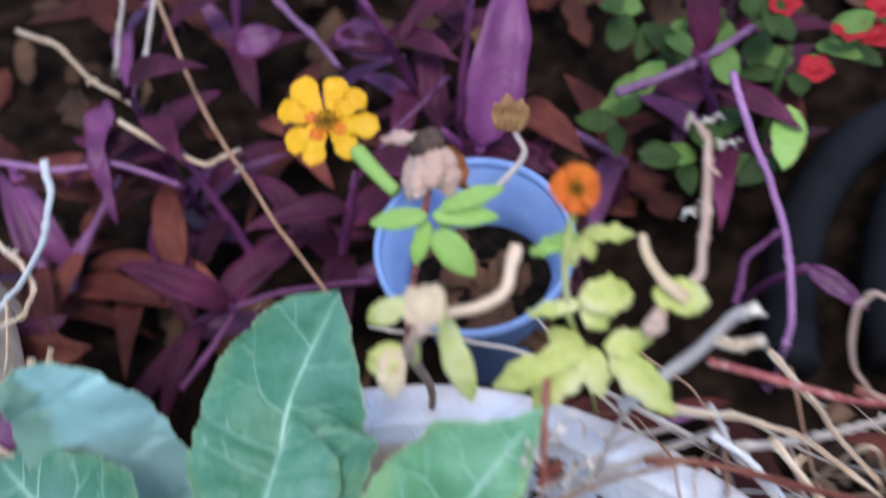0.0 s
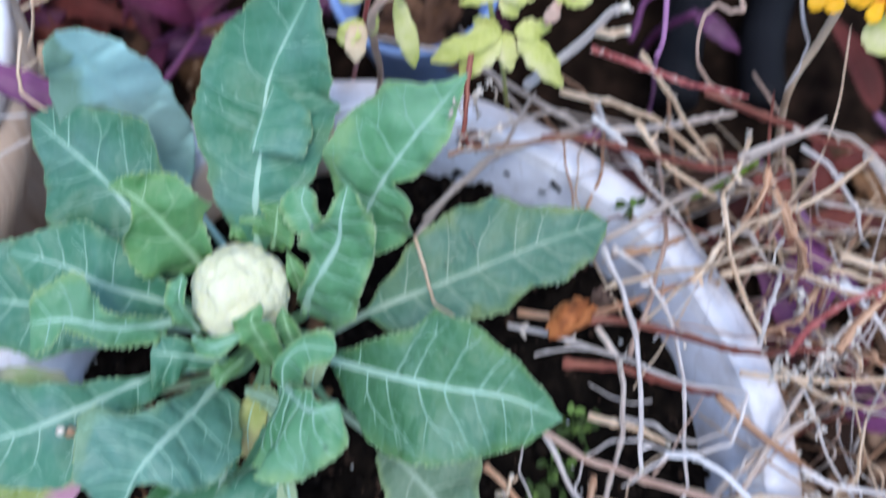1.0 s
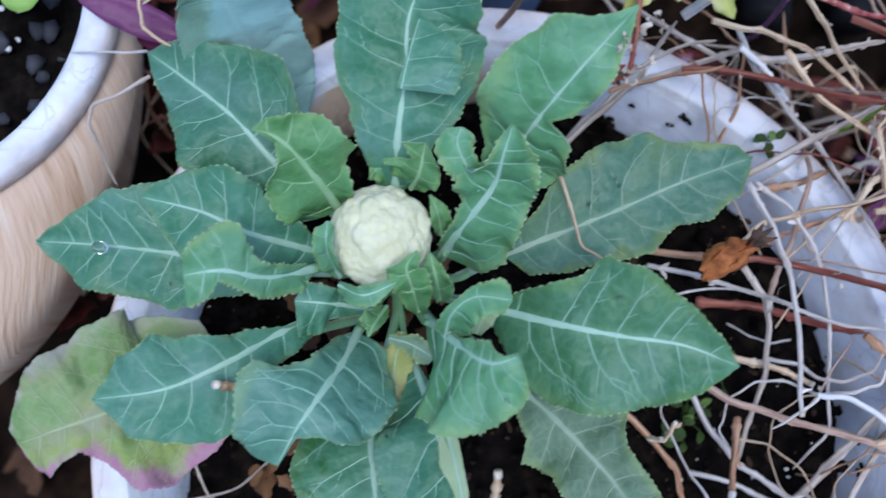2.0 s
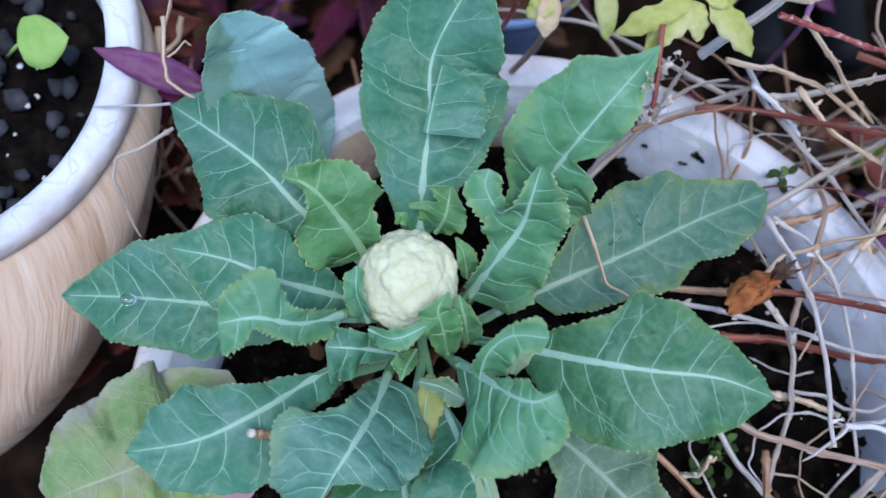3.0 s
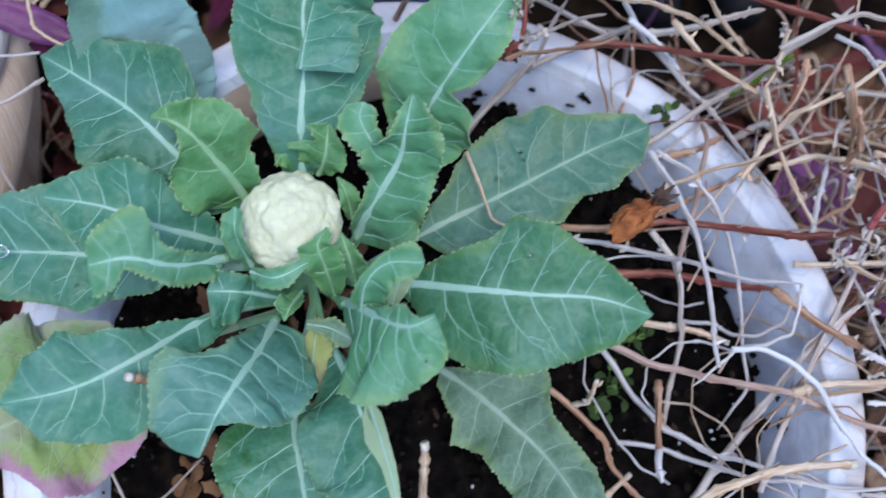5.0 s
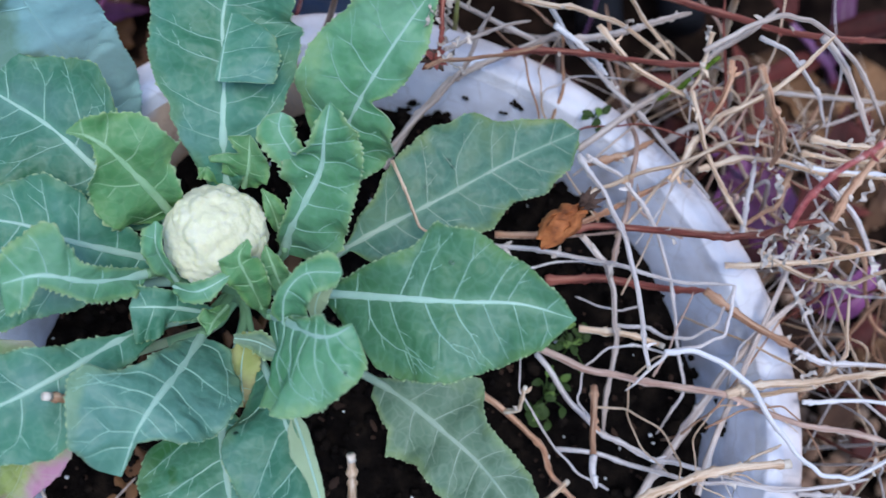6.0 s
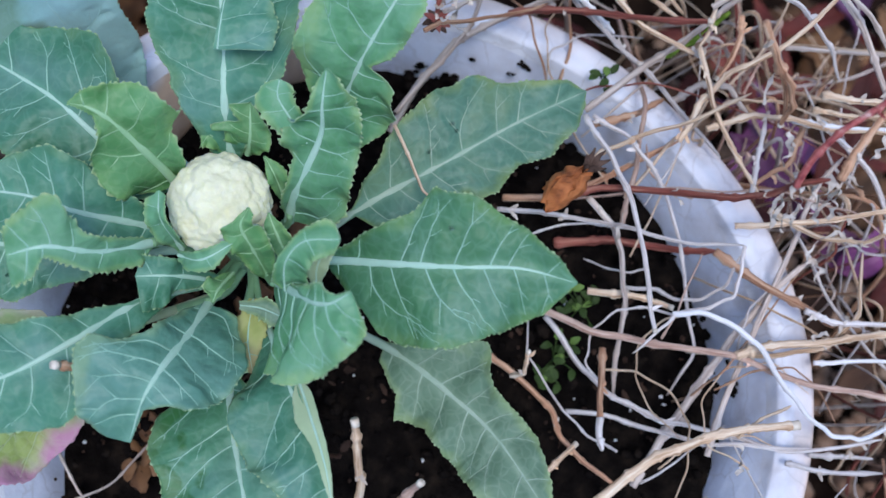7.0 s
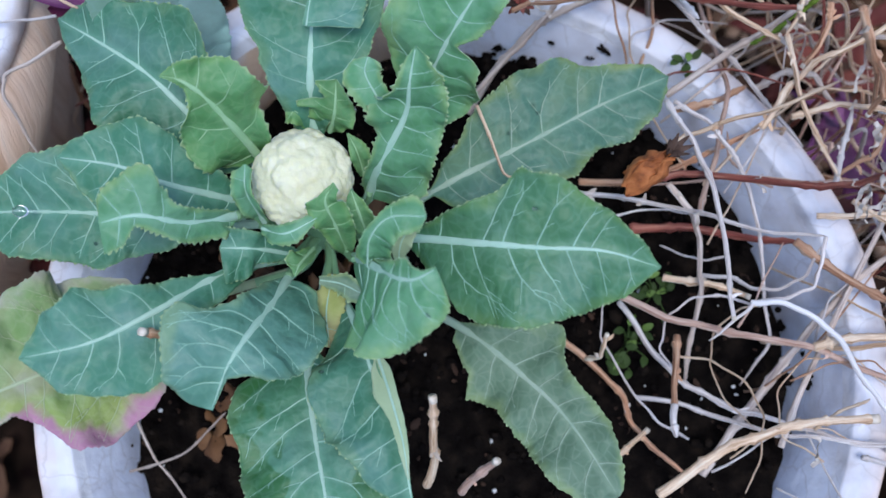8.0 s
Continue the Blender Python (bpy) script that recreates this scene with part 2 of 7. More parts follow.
TWIG_GREY = surface("grey_stem", [(0.33, 0.25, 0.21), (0.58, 0.47, 0.41), (0.74, 0.66, 0.61)], 45, 0.75, 0.6, 240, 0.25, vary=0.25, fibre=True)
TWIG_WHITE = surface("white_stem", [(0.58, 0.53, 0.53), (0.80, 0.78, 0.80), (0.86, 0.85, 0.88)], 45, 0.6, 0.4, 300, 0.35, fibre=True)
TWIG_ROSE = surface("rose_brown_stem", [(0.36, 0.19, 0.14), (0.60, 0.40, 0.32), (0.72, 0.54, 0.45)], 45, 0.65, 0.6, 240, 0.25, vary=0.28, fibre=True)
TWIG_CRIMSON = surface("crimson_stem", [(0.15, 0.02, 0.025), (0.30, 0.06, 0.06), (0.38, 0.10, 0.09), (0.62, 0.42, 0.38)], 260, 0.45, 0.3, 500, 0.45)
CUT = surface("cut_wood", [(0.50, 0.40, 0.30), (0.76, 0.69, 0.60)], 200, 0.7, 0.3, 500, 0.2)
PURPLE = surface("purple_leaf", [(0.028, 0.004, 0.012), (0.080, 0.011, 0.037), (0.18, 0.032, 0.095)], 16, 0.6, 0.3, 220, 0.25, vary=0.55)
PURPLE_STEM = surface("purple_stem", [(0.10, 0.020, 0.080), (0.18, 0.045, 0.145)], 30, 0.5, 0.3, 220, 0.4, vary=0.5)
PINK_STEM = surface("pink_purple_stem", [(0.20, 0.075, 0.19), (0.34, 0.16, 0.32)], 30, 0.5, 0.3, 220, 0.4, vary=0.45)
LITTER = surface("brown_leaf", [(0.026, 0.012, 0.008), (0.072, 0.034, 0.019), (0.150, 0.078, 0.042)], 14, 0.8, 0.5, 200, 0.25, vary=0.3)
FALLEN = surface("fallen_leaf", [(0.03, 0.014, 0.007), (0.11, 0.052, 0.024), (0.24, 0.125, 0.06)], 30, 0.7, 0.5, 160, 0.25, vary=0.3)
BARK = surface("bark_bit", [(0.012, 0.007, 0.005), (0.055, 0.03, 0.02)], 60, 0.8, 0.5, 200, 0.15, vary=0.3)
MAROON = surface("maroon_leaf", [(0.034, 0.008, 0.007), (0.105, 0.023, 0.019), (0.22, 0.065, 0.042)], 14, 0.65, 0.5, 200, 0.2, vary=0.55)
YELLOW = surface("yellow_petal", [(0.80, 0.36, 0.01), (0.86, 0.50, 0.015)], 40, 0.5, 0.2, 300, 0.3)
ORANGE = surface("orange_petal", [(0.62, 0.10, 0.01), (0.78, 0.22, 0.02)], 90, 0.5, 0.2, 300, 0.3)
FLOWER_EYE = surface("flower_eye", [(0.20, 0.10, 0.01), (0.55, 0.30, 0.02)], 300, 0.7, 0.8, 700, 0.2)
DRY_PETAL = surface("dry_petal", [(0.42, 0.24, 0.18), (0.56, 0.40, 0.33)], 60, 0.8, 0.4, 260, 0.2)
DRY_BROWN = surface("brown_dry_bud", [(0.16, 0.075, 0.03), (0.36, 0.20, 0.09)], 200, 0.8, 0.4, 260, 0.2)
DRY_CREAM = surface("cream_dry_bud", [(0.50, 0.34, 0.20), (0.68, 0.54, 0.37)], 60, 0.8, 0.4, 260, 0.2)
DRY_ORANGE = surface("dry_orange_petal", [(0.12, 0.035, 0.012), (0.36, 0.115, 0.035), (0.52, 0.20, 0.07)], 110, 0.7, 0.6, 260, 0.3)
DRY_DARK = surface("dark_dry_calyx", [(0.05, 0.03, 0.025), (0.13, 0.08, 0.06)], 200, 0.8, 0.6, 500, 0.2)
PAPER = surface("papery_dead_leaf", [(0.36, 0.29, 0.24), (0.66, 0.60, 0.55)], 120, 0.8, 0.6, 300, 0.2)
LIME = surface("yellow_green_leaf", [(0.46, 0.50, 0.11), (0.58, 0.60, 0.19), (0.68, 0.64, 0.36)], 60, 0.6, 0.3, 240, 0.3)
FRESH = surface("green_leaf", [(0.26, 0.46, 0.09), (0.38, 0.56, 0.17)], 30, 0.55, 0.3, 240, 0.35)
OLIVE = surface("olive_green_leaf", [(0.08, 0.15, 0.03), (0.15, 0.25, 0.06)], 30, 0.6, 0.3, 240, 0.25)
# green darkened for the deep shade behind the planter; the seedlings share it
SHADE_GREEN = surface("shade_darkened_green_leaf", [(0.022, 0.045, 0.010), (0.055, 0.10, 0.022)], 30, 0.6, 0.3, 240, 0.25)
RED = surface("red_petal", [(0.28, 0.008, 0.015), (0.45, 0.02, 0.03)], 30, 0.6, 0.2, 240, 0.2)
BLUE = surface("blue_plastic", [(0.15, 0.26, 0.54), (0.25, 0.37, 0.66)], 20, 0.45, 0.15, 120, 0.5)
BLACK = surface("black_rubber", [(0.005, 0.005, 0.007), (0.010, 0.010, 0.013)], 20, 0.6, 0.2, 120, 0.12)
STONE = surface("pebble", [(0.018, 0.018, 0.022), (0.045, 0.045, 0.055), (0.10, 0.10, 0.12)], 60, 0.7, 0.3, 260, 0.3, vary=0.3)
GRAVEL = surface("brown_gravel", [(0.10, 0.05, 0.03), (0.24, 0.14, 0.09), (0.38, 0.27, 0.20)], 40, 0.8, 0.4, 260, 0.3, vary=0.3)
PERLITE = surface("white_grit", [(0.55, 0.55, 0.56), (0.75, 0.75, 0.76)], 90, 0.8, 0.3, 300, 0.2)



def leafy(m, vein_colour, cell=150.0, amount=0.16, glow=0.08, puckers=0.45):
    """Adds a fine net of veins, its relief, and some light passing through, to a leaf material."""
    nodes, links = m.node_tree.nodes, m.node_tree.links
    bsdf = nodes["Principled BSDF"]
    old = bsdf.inputs["Base Color"].links[0].from_socket
    co = nodes.new("ShaderNodeTexCoord")
    warp = nodes.new("ShaderNodeTexNoise")
    warp.inputs["Scale"].default_value = 70
    links.new(co.outputs["Object"], warp.inputs["Vector"])
    mixv = nodes.new("ShaderNodeVectorMath")
    mixv.operation = "MULTIPLY_ADD"
    mixv.inputs[1].default_value = (0.008, 0.008, 0.008)
    links.new(warp.outputs["Color"], mixv.inputs[0])
    links.new(co.outputs["Object"], mixv.inputs[2])
    vor = nodes.new("ShaderNodeTexVoronoi")
    vor.feature = "DISTANCE_TO_EDGE"
    vor.inputs["Scale"].default_value = cell
    links.new(mixv.outputs["Vector"], vor.inputs["Vector"])
    rng = nodes.new("ShaderNodeMapRange")
    rng.inputs["From Min"].default_value, rng.inputs["From Max"].default_value = 0.0, 0.12
    rng.inputs["To Min"].default_value, rng.inputs["To Max"].default_value = amount, 0.0
    links.new(vor.outputs["Distance"], rng.inputs["Value"])
    mix = nodes.new("ShaderNodeMixRGB")
    mix.inputs["Color2"].default_value = (*vein_colour, 1)
    links.new(rng.outputs["Result"], mix.inputs["Fac"])
    links.new(old, mix.inputs["Color1"])
    links.new(mix.outputs["Color"], bsdf.inputs["Base Color"])
    bmp = nodes.new("ShaderNodeBump")
    bmp.inputs["Strength"].default_value, bmp.inputs["Distance"].default_value = 0.22, 0.001
    links.new(vor.outputs["Distance"], bmp.inputs["Height"])
    links.new(bsdf.inputs["Normal"].links[0].from_socket, bmp.inputs["Normal"])
    pucker = nodes.new("ShaderNodeTexNoise")
    pucker.inputs["Scale"].default_value, pucker.inputs["Detail"].default_value = 85, 2
    links.new(co.outputs["Object"], pucker.inputs["Vector"])
    swell = nodes.new("ShaderNodeBump")
    swell.inputs["Strength"].default_value, swell.inputs["Distance"].default_value = puckers, 0.006
    links.new(pucker.outputs["Fac"], swell.inputs["Height"])
    links.new(bmp.outputs["Normal"], swell.inputs["Normal"])
    links.new(swell.outputs["Normal"], bsdf.inputs["Normal"])
    trans = nodes.new("ShaderNodeBsdfTranslucent")
    links.new(mix.outputs["Color"], trans.inputs["Color"])
    both = nodes.new("ShaderNodeMixShader")
    both.inputs["Fac"].default_value = glow
    links.new(bsdf.outputs["BSDF"], both.inputs[1])
    links.new(trans.outputs["BSDF"], both.inputs[2])
    links.new(both.outputs["Shader"], nodes["Material Output"].inputs["Surface"])


for m in (LEAF, LEAF_WET, LEAF_GREEN, LEAF_DULL, LEAF_GREY, LEAF_FRESH):
    leafy(m, (0.20, 0.36, 0.27))
leafy(LEAF_YOUNG, (0.28, 0.42, 0.22))
leafy(LEAF_PALE, (0.32, 0.42, 0.32))
leafy(LEAF_OLD, (0.42, 0.44, 0.30))
leafy(LEAF_BLUE, (0.34, 0.50, 0.50), 120, 0.15, puckers=0.08)
for m in (PURPLE, LIME, FRESH, SHADE_GREEN, YELLOW, ORANGE):
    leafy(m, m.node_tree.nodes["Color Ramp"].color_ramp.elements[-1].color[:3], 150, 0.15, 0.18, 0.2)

# ---------------------------------------------------------------- mesh helpers


def mesh_ob(name, verts, faces, material, parent=None, label="", smooth=True):
    me = bpy.data.meshes.new(name)
    me.from_pydata([tuple(v) for v in verts], [], faces)
    me.materials.append(material)
    if smooth:
        me.polygons.foreach_set("use_smooth", [True] * len(me.polygons))
    me.update()
    ob = new(name, me)
    if parent:
        ob.parent = parent
    if label:
        ob["label"] = label
    return ob


def smooth_path(points, steps):
    """A Catmull-Rom line through the points."""
    p = [Vector(q) for q in points]
    p = [2 * p[0] - p[1]] + p + [2 * p[-1] - p[-2]]
    out = []
    for k in range(1, len(p) - 2):
        for j in range(steps):
            t = j / steps
            a, b, c, d = p[k - 1], p[k], p[k + 1], p[k + 2]
            out.append(0.5 * (2 * b + (c - a) * t + (2 * a - 5 * b + 4 * c - d) * t * t + (3 * b - a - 3 * c + d) * t ** 3))
    out.append(p[-2])
    return out


def tube(line, radii, sides=7, wobble=0.0, knots=0, rnd=random, flat=1.0):
    """Vertices and faces of a closed tube along a line of points."""
    n = len(line)
    verts, faces = [], []
    up = Vector((0.3, 0.2, 1)).normalized()
    knot_at = [rnd.randrange(1, n - 1) for _ in range(knots)] if n > 3 else []
    for k, p in enumerate(line):
        d = (line[min(k + 1, n - 1)] - line[max(k - 1, 0)])
        d = d.normalized() if d.length > 1e-9 else Vector((0, 0, 1))
        a = d.cross(up)
        if a.length < 1e-4:
            a = d.cross(Vector((1, 0, 0)))
        a.normalize()
        b = d.cross(a)
        up = -b if b.dot(up) < 0 else b
        b = up
        r = radii(k / (n - 1)) if callable(radii) else radii
        r *= 1 + wobble * (rnd.random() - 0.5)
        for q in knot_at:
            r *= 1 + 0.42 * math.exp(-((k - q) / 0.75) ** 2)
        for j in range(sides):
            w = 2 * math.pi * j / sides
            verts.append(p + a * (r * math.cos(w)) + b * (r * flat * math.sin(w)))
    for k in range(n - 1):
        for j in range(sides):
            j2 = (j + 1) % sides
            faces.append((k * sides + j, k * sides + j2, (k + 1) * sides + j2, (k + 1) * sides + j))
    faces.append(tuple(range(sides - 1, -1, -1)))
    faces.append(tuple(range((n - 1) * sides, n * sides)))
    return verts, faces


def join(parts):
    verts, faces = [], []
    for v, f in parts:
        o = len(verts)
        verts += v
        faces += [tuple(i + o for i in q) for q in f]
    return verts, faces


# ---------------------------------------------------------------- setting
def ground_sheet():
    rings = [0.0, 0.15, 0.3, 0.45, 0.6, 0.8, 1.0, 1.3, 1.8, 2.6, 4, 8, 20, 60, 200, 800]
    verts, faces, seg = [(0, 0, 0)], [], 72
    for r in rings[1:]:
        for k in range(seg):
            w = 2 * math.pi * k / seg
            z = 0.02 * noise.noise(Vector((r * math.cos(w) * 6, r * math.sin(w) * 6, 0))) if r < 3 else 0
            verts.append((r * math.cos(w), r * math.sin(w), z))
    for k in range(seg):
        faces.append((0, 1 + k, 1 + (k + 1) % seg))
    for i in range(len(rings) - 2):
        for k in range(seg):
            a, b = 1 + i * seg + k, 1 + i * seg + (k + 1) % seg
            faces.append((a, a + seg, b + seg, b))
    ob = mesh_ob("ground", verts, faces, GROUND)
    tagged(ob, "dark brown garden earth with gravel and leaf litter", "ground", kind="structure")


ground_sheet()


def lathe(profile, centre, seg=96, warp=(0, 0, 0, 0), seed=0):
    """Turns a profile round; warp: how far it is out of round, by harmonics."""
    verts, faces = [], []
    n = len(profile)
    for k in range(seg):
        w = 2 * math.pi * k / seg
        q = 1 + warp[0] * math.cos(w) + warp[1] * math.sin(w) + warp[2] * math.sin(2 * w) + warp[3] * math.cos(3 * w)
        for r, z in profile:
            verts.append((centre[0] + r * q * math.cos(w), centre[1] + r * q * math.sin(w), centre[2] + z))
    for k in range(seg):
        for j in range(n - 1):
            a, b = k * n + j, ((k + 1) % seg) * n + j
            faces.append((a, b, b + 1, a + 1))
    return verts, faces


def worn_edge(ob, values):
    att = ob.data.attributes.new("edge", "FLOAT", "POINT")
    att.data.foreach_set("value", values)


def upright_grain(ob, angles_heights):
    """Lets the wood grain of a round wall run from rim to foot."""
    values = []
    for w, h in angles_heights:
        values += [0.13 * math.cos(w), 0.13 * math.sin(w), 0.25 * h]
    ob.data.attributes.new("grain", "FLOAT_VECTOR", "POINT").data.foreach_set("vector", values)


def planter(x, y, z, label, seed, soil_drop, size=1.0, warp=(0, 0, 0, 0), belly=None):
    """A round weathered planter whose rim lies at height z."""
    root = new("planter")
    root.location = (x, y, 0)
    outer = [(0.165, 0.0), (0.172, 0.02), (0.180, z * 0.4), (0.197, z * 0.8), (0.204, z - 0.05), (0.207, z - 0.035)]
    rim = [(0.2075, z - 0.036), (0.2285, z - 0.030), (0.2305, z - 0.020), (0.2302, z - 0.007), (0.2292, z - 0.002), (0.2285, z - 0.0004), (0.2266, z + 0.0010), (0.2246, z + 0.0004), (0.2190, z - 0.0008), (0.2172, z + 0.0008), (0.2100, z + 0.0006), (0.2091, z - 0.0002), (0.2085, z - 0.0018), (0.2055, z - 0.007)]
    inner = [(0.2055, z - 0.0068), (0.2005, z - 0.016), (0.1950, z - 0.030), (0.1890, z - 0.050), (0.168, z - 0.2)]
    outer = belly or outer
    outer, rim, inner = ([(r * size, h) for r, h in part] for part in (outer, rim, inner))
    body = mesh_ob("body", *lathe(outer, (0, 0, 0), warp=warp), POT_OUT, root, "wood-grained tan outer wall")
    upright_grain(body, [(2 * math.pi * k / 96, h) for k in range(96) for _, h in outer])
    rim_ob = mesh_ob("rim", *lathe(rim, (0, 0, 0), warp=warp), POT, root, "worn white rim")
    worn_edge(rim_ob, [v for _ in range(96) for v in (1, 1, 1, 1, 0.95, 0.8, 0.5, 0.4, 0.3, 0.2, 0.15, 0.15, 0.1, 0)])
    wall = mesh_ob("inner_wall", *lathe(inner, (0, 0, 0), warp=warp), POT_IN, root, "white inner wall, stained tan at the back")
    # the paint has come off in a patch at the back
    stain = wall.data.attributes.new("stain", "FLOAT", "POINT")
    stain.data.foreach_set("value", [max(0.0, 1.15 - abs(2 * math.pi * k / 96 - 2.1) / 0.55) * (0.55, 0.9, 1, 1, 1)[j] for k in range(96) for j in range(5)])
    tagged(root, label, "planter", "planters")
    # the soil, a lumpy disc
    verts, faces, seg, rings = [(x, y, z - soil_drop)], [], 90, 26
    for i in range(1, rings + 1):
        r = 0.197 * size * i / rings
        for k in range(seg):
            w = 2 * math.pi * k / seg
            px, py = x + r * math.cos(w), y + r * math.sin(w)
            h = 0.010 * noise.noise(Vector((px * 14, py * 14, seed))) + 0.006 * noise.noise(Vector((px * 60, py * 60, seed)))
            verts.append((px, py, z - soil_drop + h))
    for k in range(seg):
        faces.append((0, 1 + k, 1 + (k + 1) % seg))
    for i in range(rings - 1):
        for k in range(seg):
            a, b = 1 + i * seg + k, 1 + i * seg + (k + 1) % seg
            faces.append((a, a + seg, b + seg, b))
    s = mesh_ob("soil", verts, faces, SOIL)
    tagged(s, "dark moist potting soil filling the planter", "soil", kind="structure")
    return root


planter(0, 0, 0.30, "round white weathered planter with a cauliflower", 1, 0.048, 1.005, (-0.016, 0.023, -0.006, 0.022))


def oval_planter():
    """The second planter: an oval white rim on a barrel-like wall with wood grain."""
    def loft(rings, seg=96):
        verts, faces = [], []
        for cx, cy, a, b, turn, h in rings:
            for k in range(seg):
                w = 2 * math.pi * k / seg
                x, y = a * math.cos(w), b * math.sin(w)
                verts.append((cx + x * math.cos(turn) - y * math.sin(turn), cy + x * math.sin(turn) + y * math.cos(turn), h))
        for i in range(len(rings) - 1):
            for k in range(seg):
                p, q = i * seg + k, i * seg + (k + 1) % seg
                faces.append((p, p + seg, q + seg, q))
        return verts, faces

    cx, cy, a, b = -0.3719, 0.1691, 0.1353, 0.1276
    root = new("planter")
    root.location = (cx, cy, 0)

    def rings(profile):
        return [(0, 0, a + d, b + d, -0.06, h) for d, h in profile]

    wall = [(0, 0, a - 0.004, b - 0.004, -0.06, 0.347)]
    for x, y, p, q, h in ((0.003, -0.008, 0.1345, 0.132, 0.338), (0.005, -0.022, 0.1355, 0.143, 0.322), (0.001, -0.042, 0.1310, 0.168, 0.30), (-0.003, -0.0514, 0.1223, 0.1802, 0.27), (0.003, -0.050, 0.110, 0.174, 0.235),
                          (-0.002, -0.040, 0.0900, 0.166, 0.18), (-0.012, -0.030, 0.066, 0.150, 0.10), (-0.025, -0.022, 0.046, 0.130, 0.0)):
        wall.append((x, y, p, q, -0.06, h))
    body = mesh_ob("body", *loft(wall), POT_OUT, root, "wood-grained tan outer wall")
    upright_grain(body, [(2 * math.pi * k / 96, ring[-1]) for ring in wall for k in range(96)])
    rim_ob = mesh_ob("rim", *loft(rings([(-0.006, 0.345), (-0.001, 0.346), (0.0, 0.349), (-0.0005, 0.355), (-0.003, 0.3595), (-0.013, 0.3605), (-0.0175, 0.358), (-0.019, 0.351)])), POT, root, "worn white rim")
    worn_edge(rim_ob, [v for v in (1, 1, 0.9, 0.6, 0.3, 0.1, 0, 0) for _ in range(96)])
    mesh_ob("inner_wall", *loft(rings([(-0.0192, 0.3505), (-0.023, 0.33), (-0.03, 0.28)])), POT, root, "stained white inner wall")
    tagged(root, "oval white planter with wood-grained side, beside the first", "planter", "planters")
    verts, faces, seg, n = [(cx, cy, 0.317)], [], 72, 16
    for i in range(1, n + 1):
        for k in range(seg):
            w = 2 * math.pi * k / seg
            px, py = cx + (a - 0.024) * i / n * math.cos(w), cy + (b - 0.024) * i / n * math.sin(w)
            verts.append((px, py, 0.317 + 0.006 * noise.noise(Vector((px * 20, py * 20, 7))) + 0.004 * noise.noise(Vector((px * 70, py * 70, 7)))))
    for k in range(seg):
        faces.append((0, 1 + k, 1 + (k + 1) % seg))
    for i in range(n - 1):
        for k in range(seg):
            p, q = 1 + i * seg + k, 1 + i * seg + (k + 1) % seg
            faces.append((p, p + seg, q + seg, q))
    tagged(mesh_ob("soil", verts, faces, SOIL), "dark soil with pebbles filling the oval planter", "soil", kind="structure")


oval_planter()

# ---------------------------------------------------------------- cauliflower
plant = new("cauliflower_plant")
plant.location = (-0.0780, 0.0751, 0.2500)
tagged(plant, "young cauliflower plant with blue-green leaves and small cream head", "cauliflower")
PLANT_INV = Matrix.Translation(-plant.location)


STALK = Vector((-0.0760, 0.0714, 0.3000))
FACE = Vector((0.06, -0.29, 0.955)).normalized()


def stations(table, s, first, last):
    """A width between the given stations, by smooth steps."""
    pts = ((first, 0.0021),) + tuple(q for q in table if q[0] > first + 0.01) + ((last, 0.0006),)
    for (a, wa), (b, wb) in zip(pts, pts[1:]):
        if a <= s <= b:
            t = (s - a) / max(1e-6, b - a)
            return wa + (wb - wa) * (0.55 * t + 0.45 * t * t * (3 - 2 * t))
    return 0.0021 if s < first else 0.0006


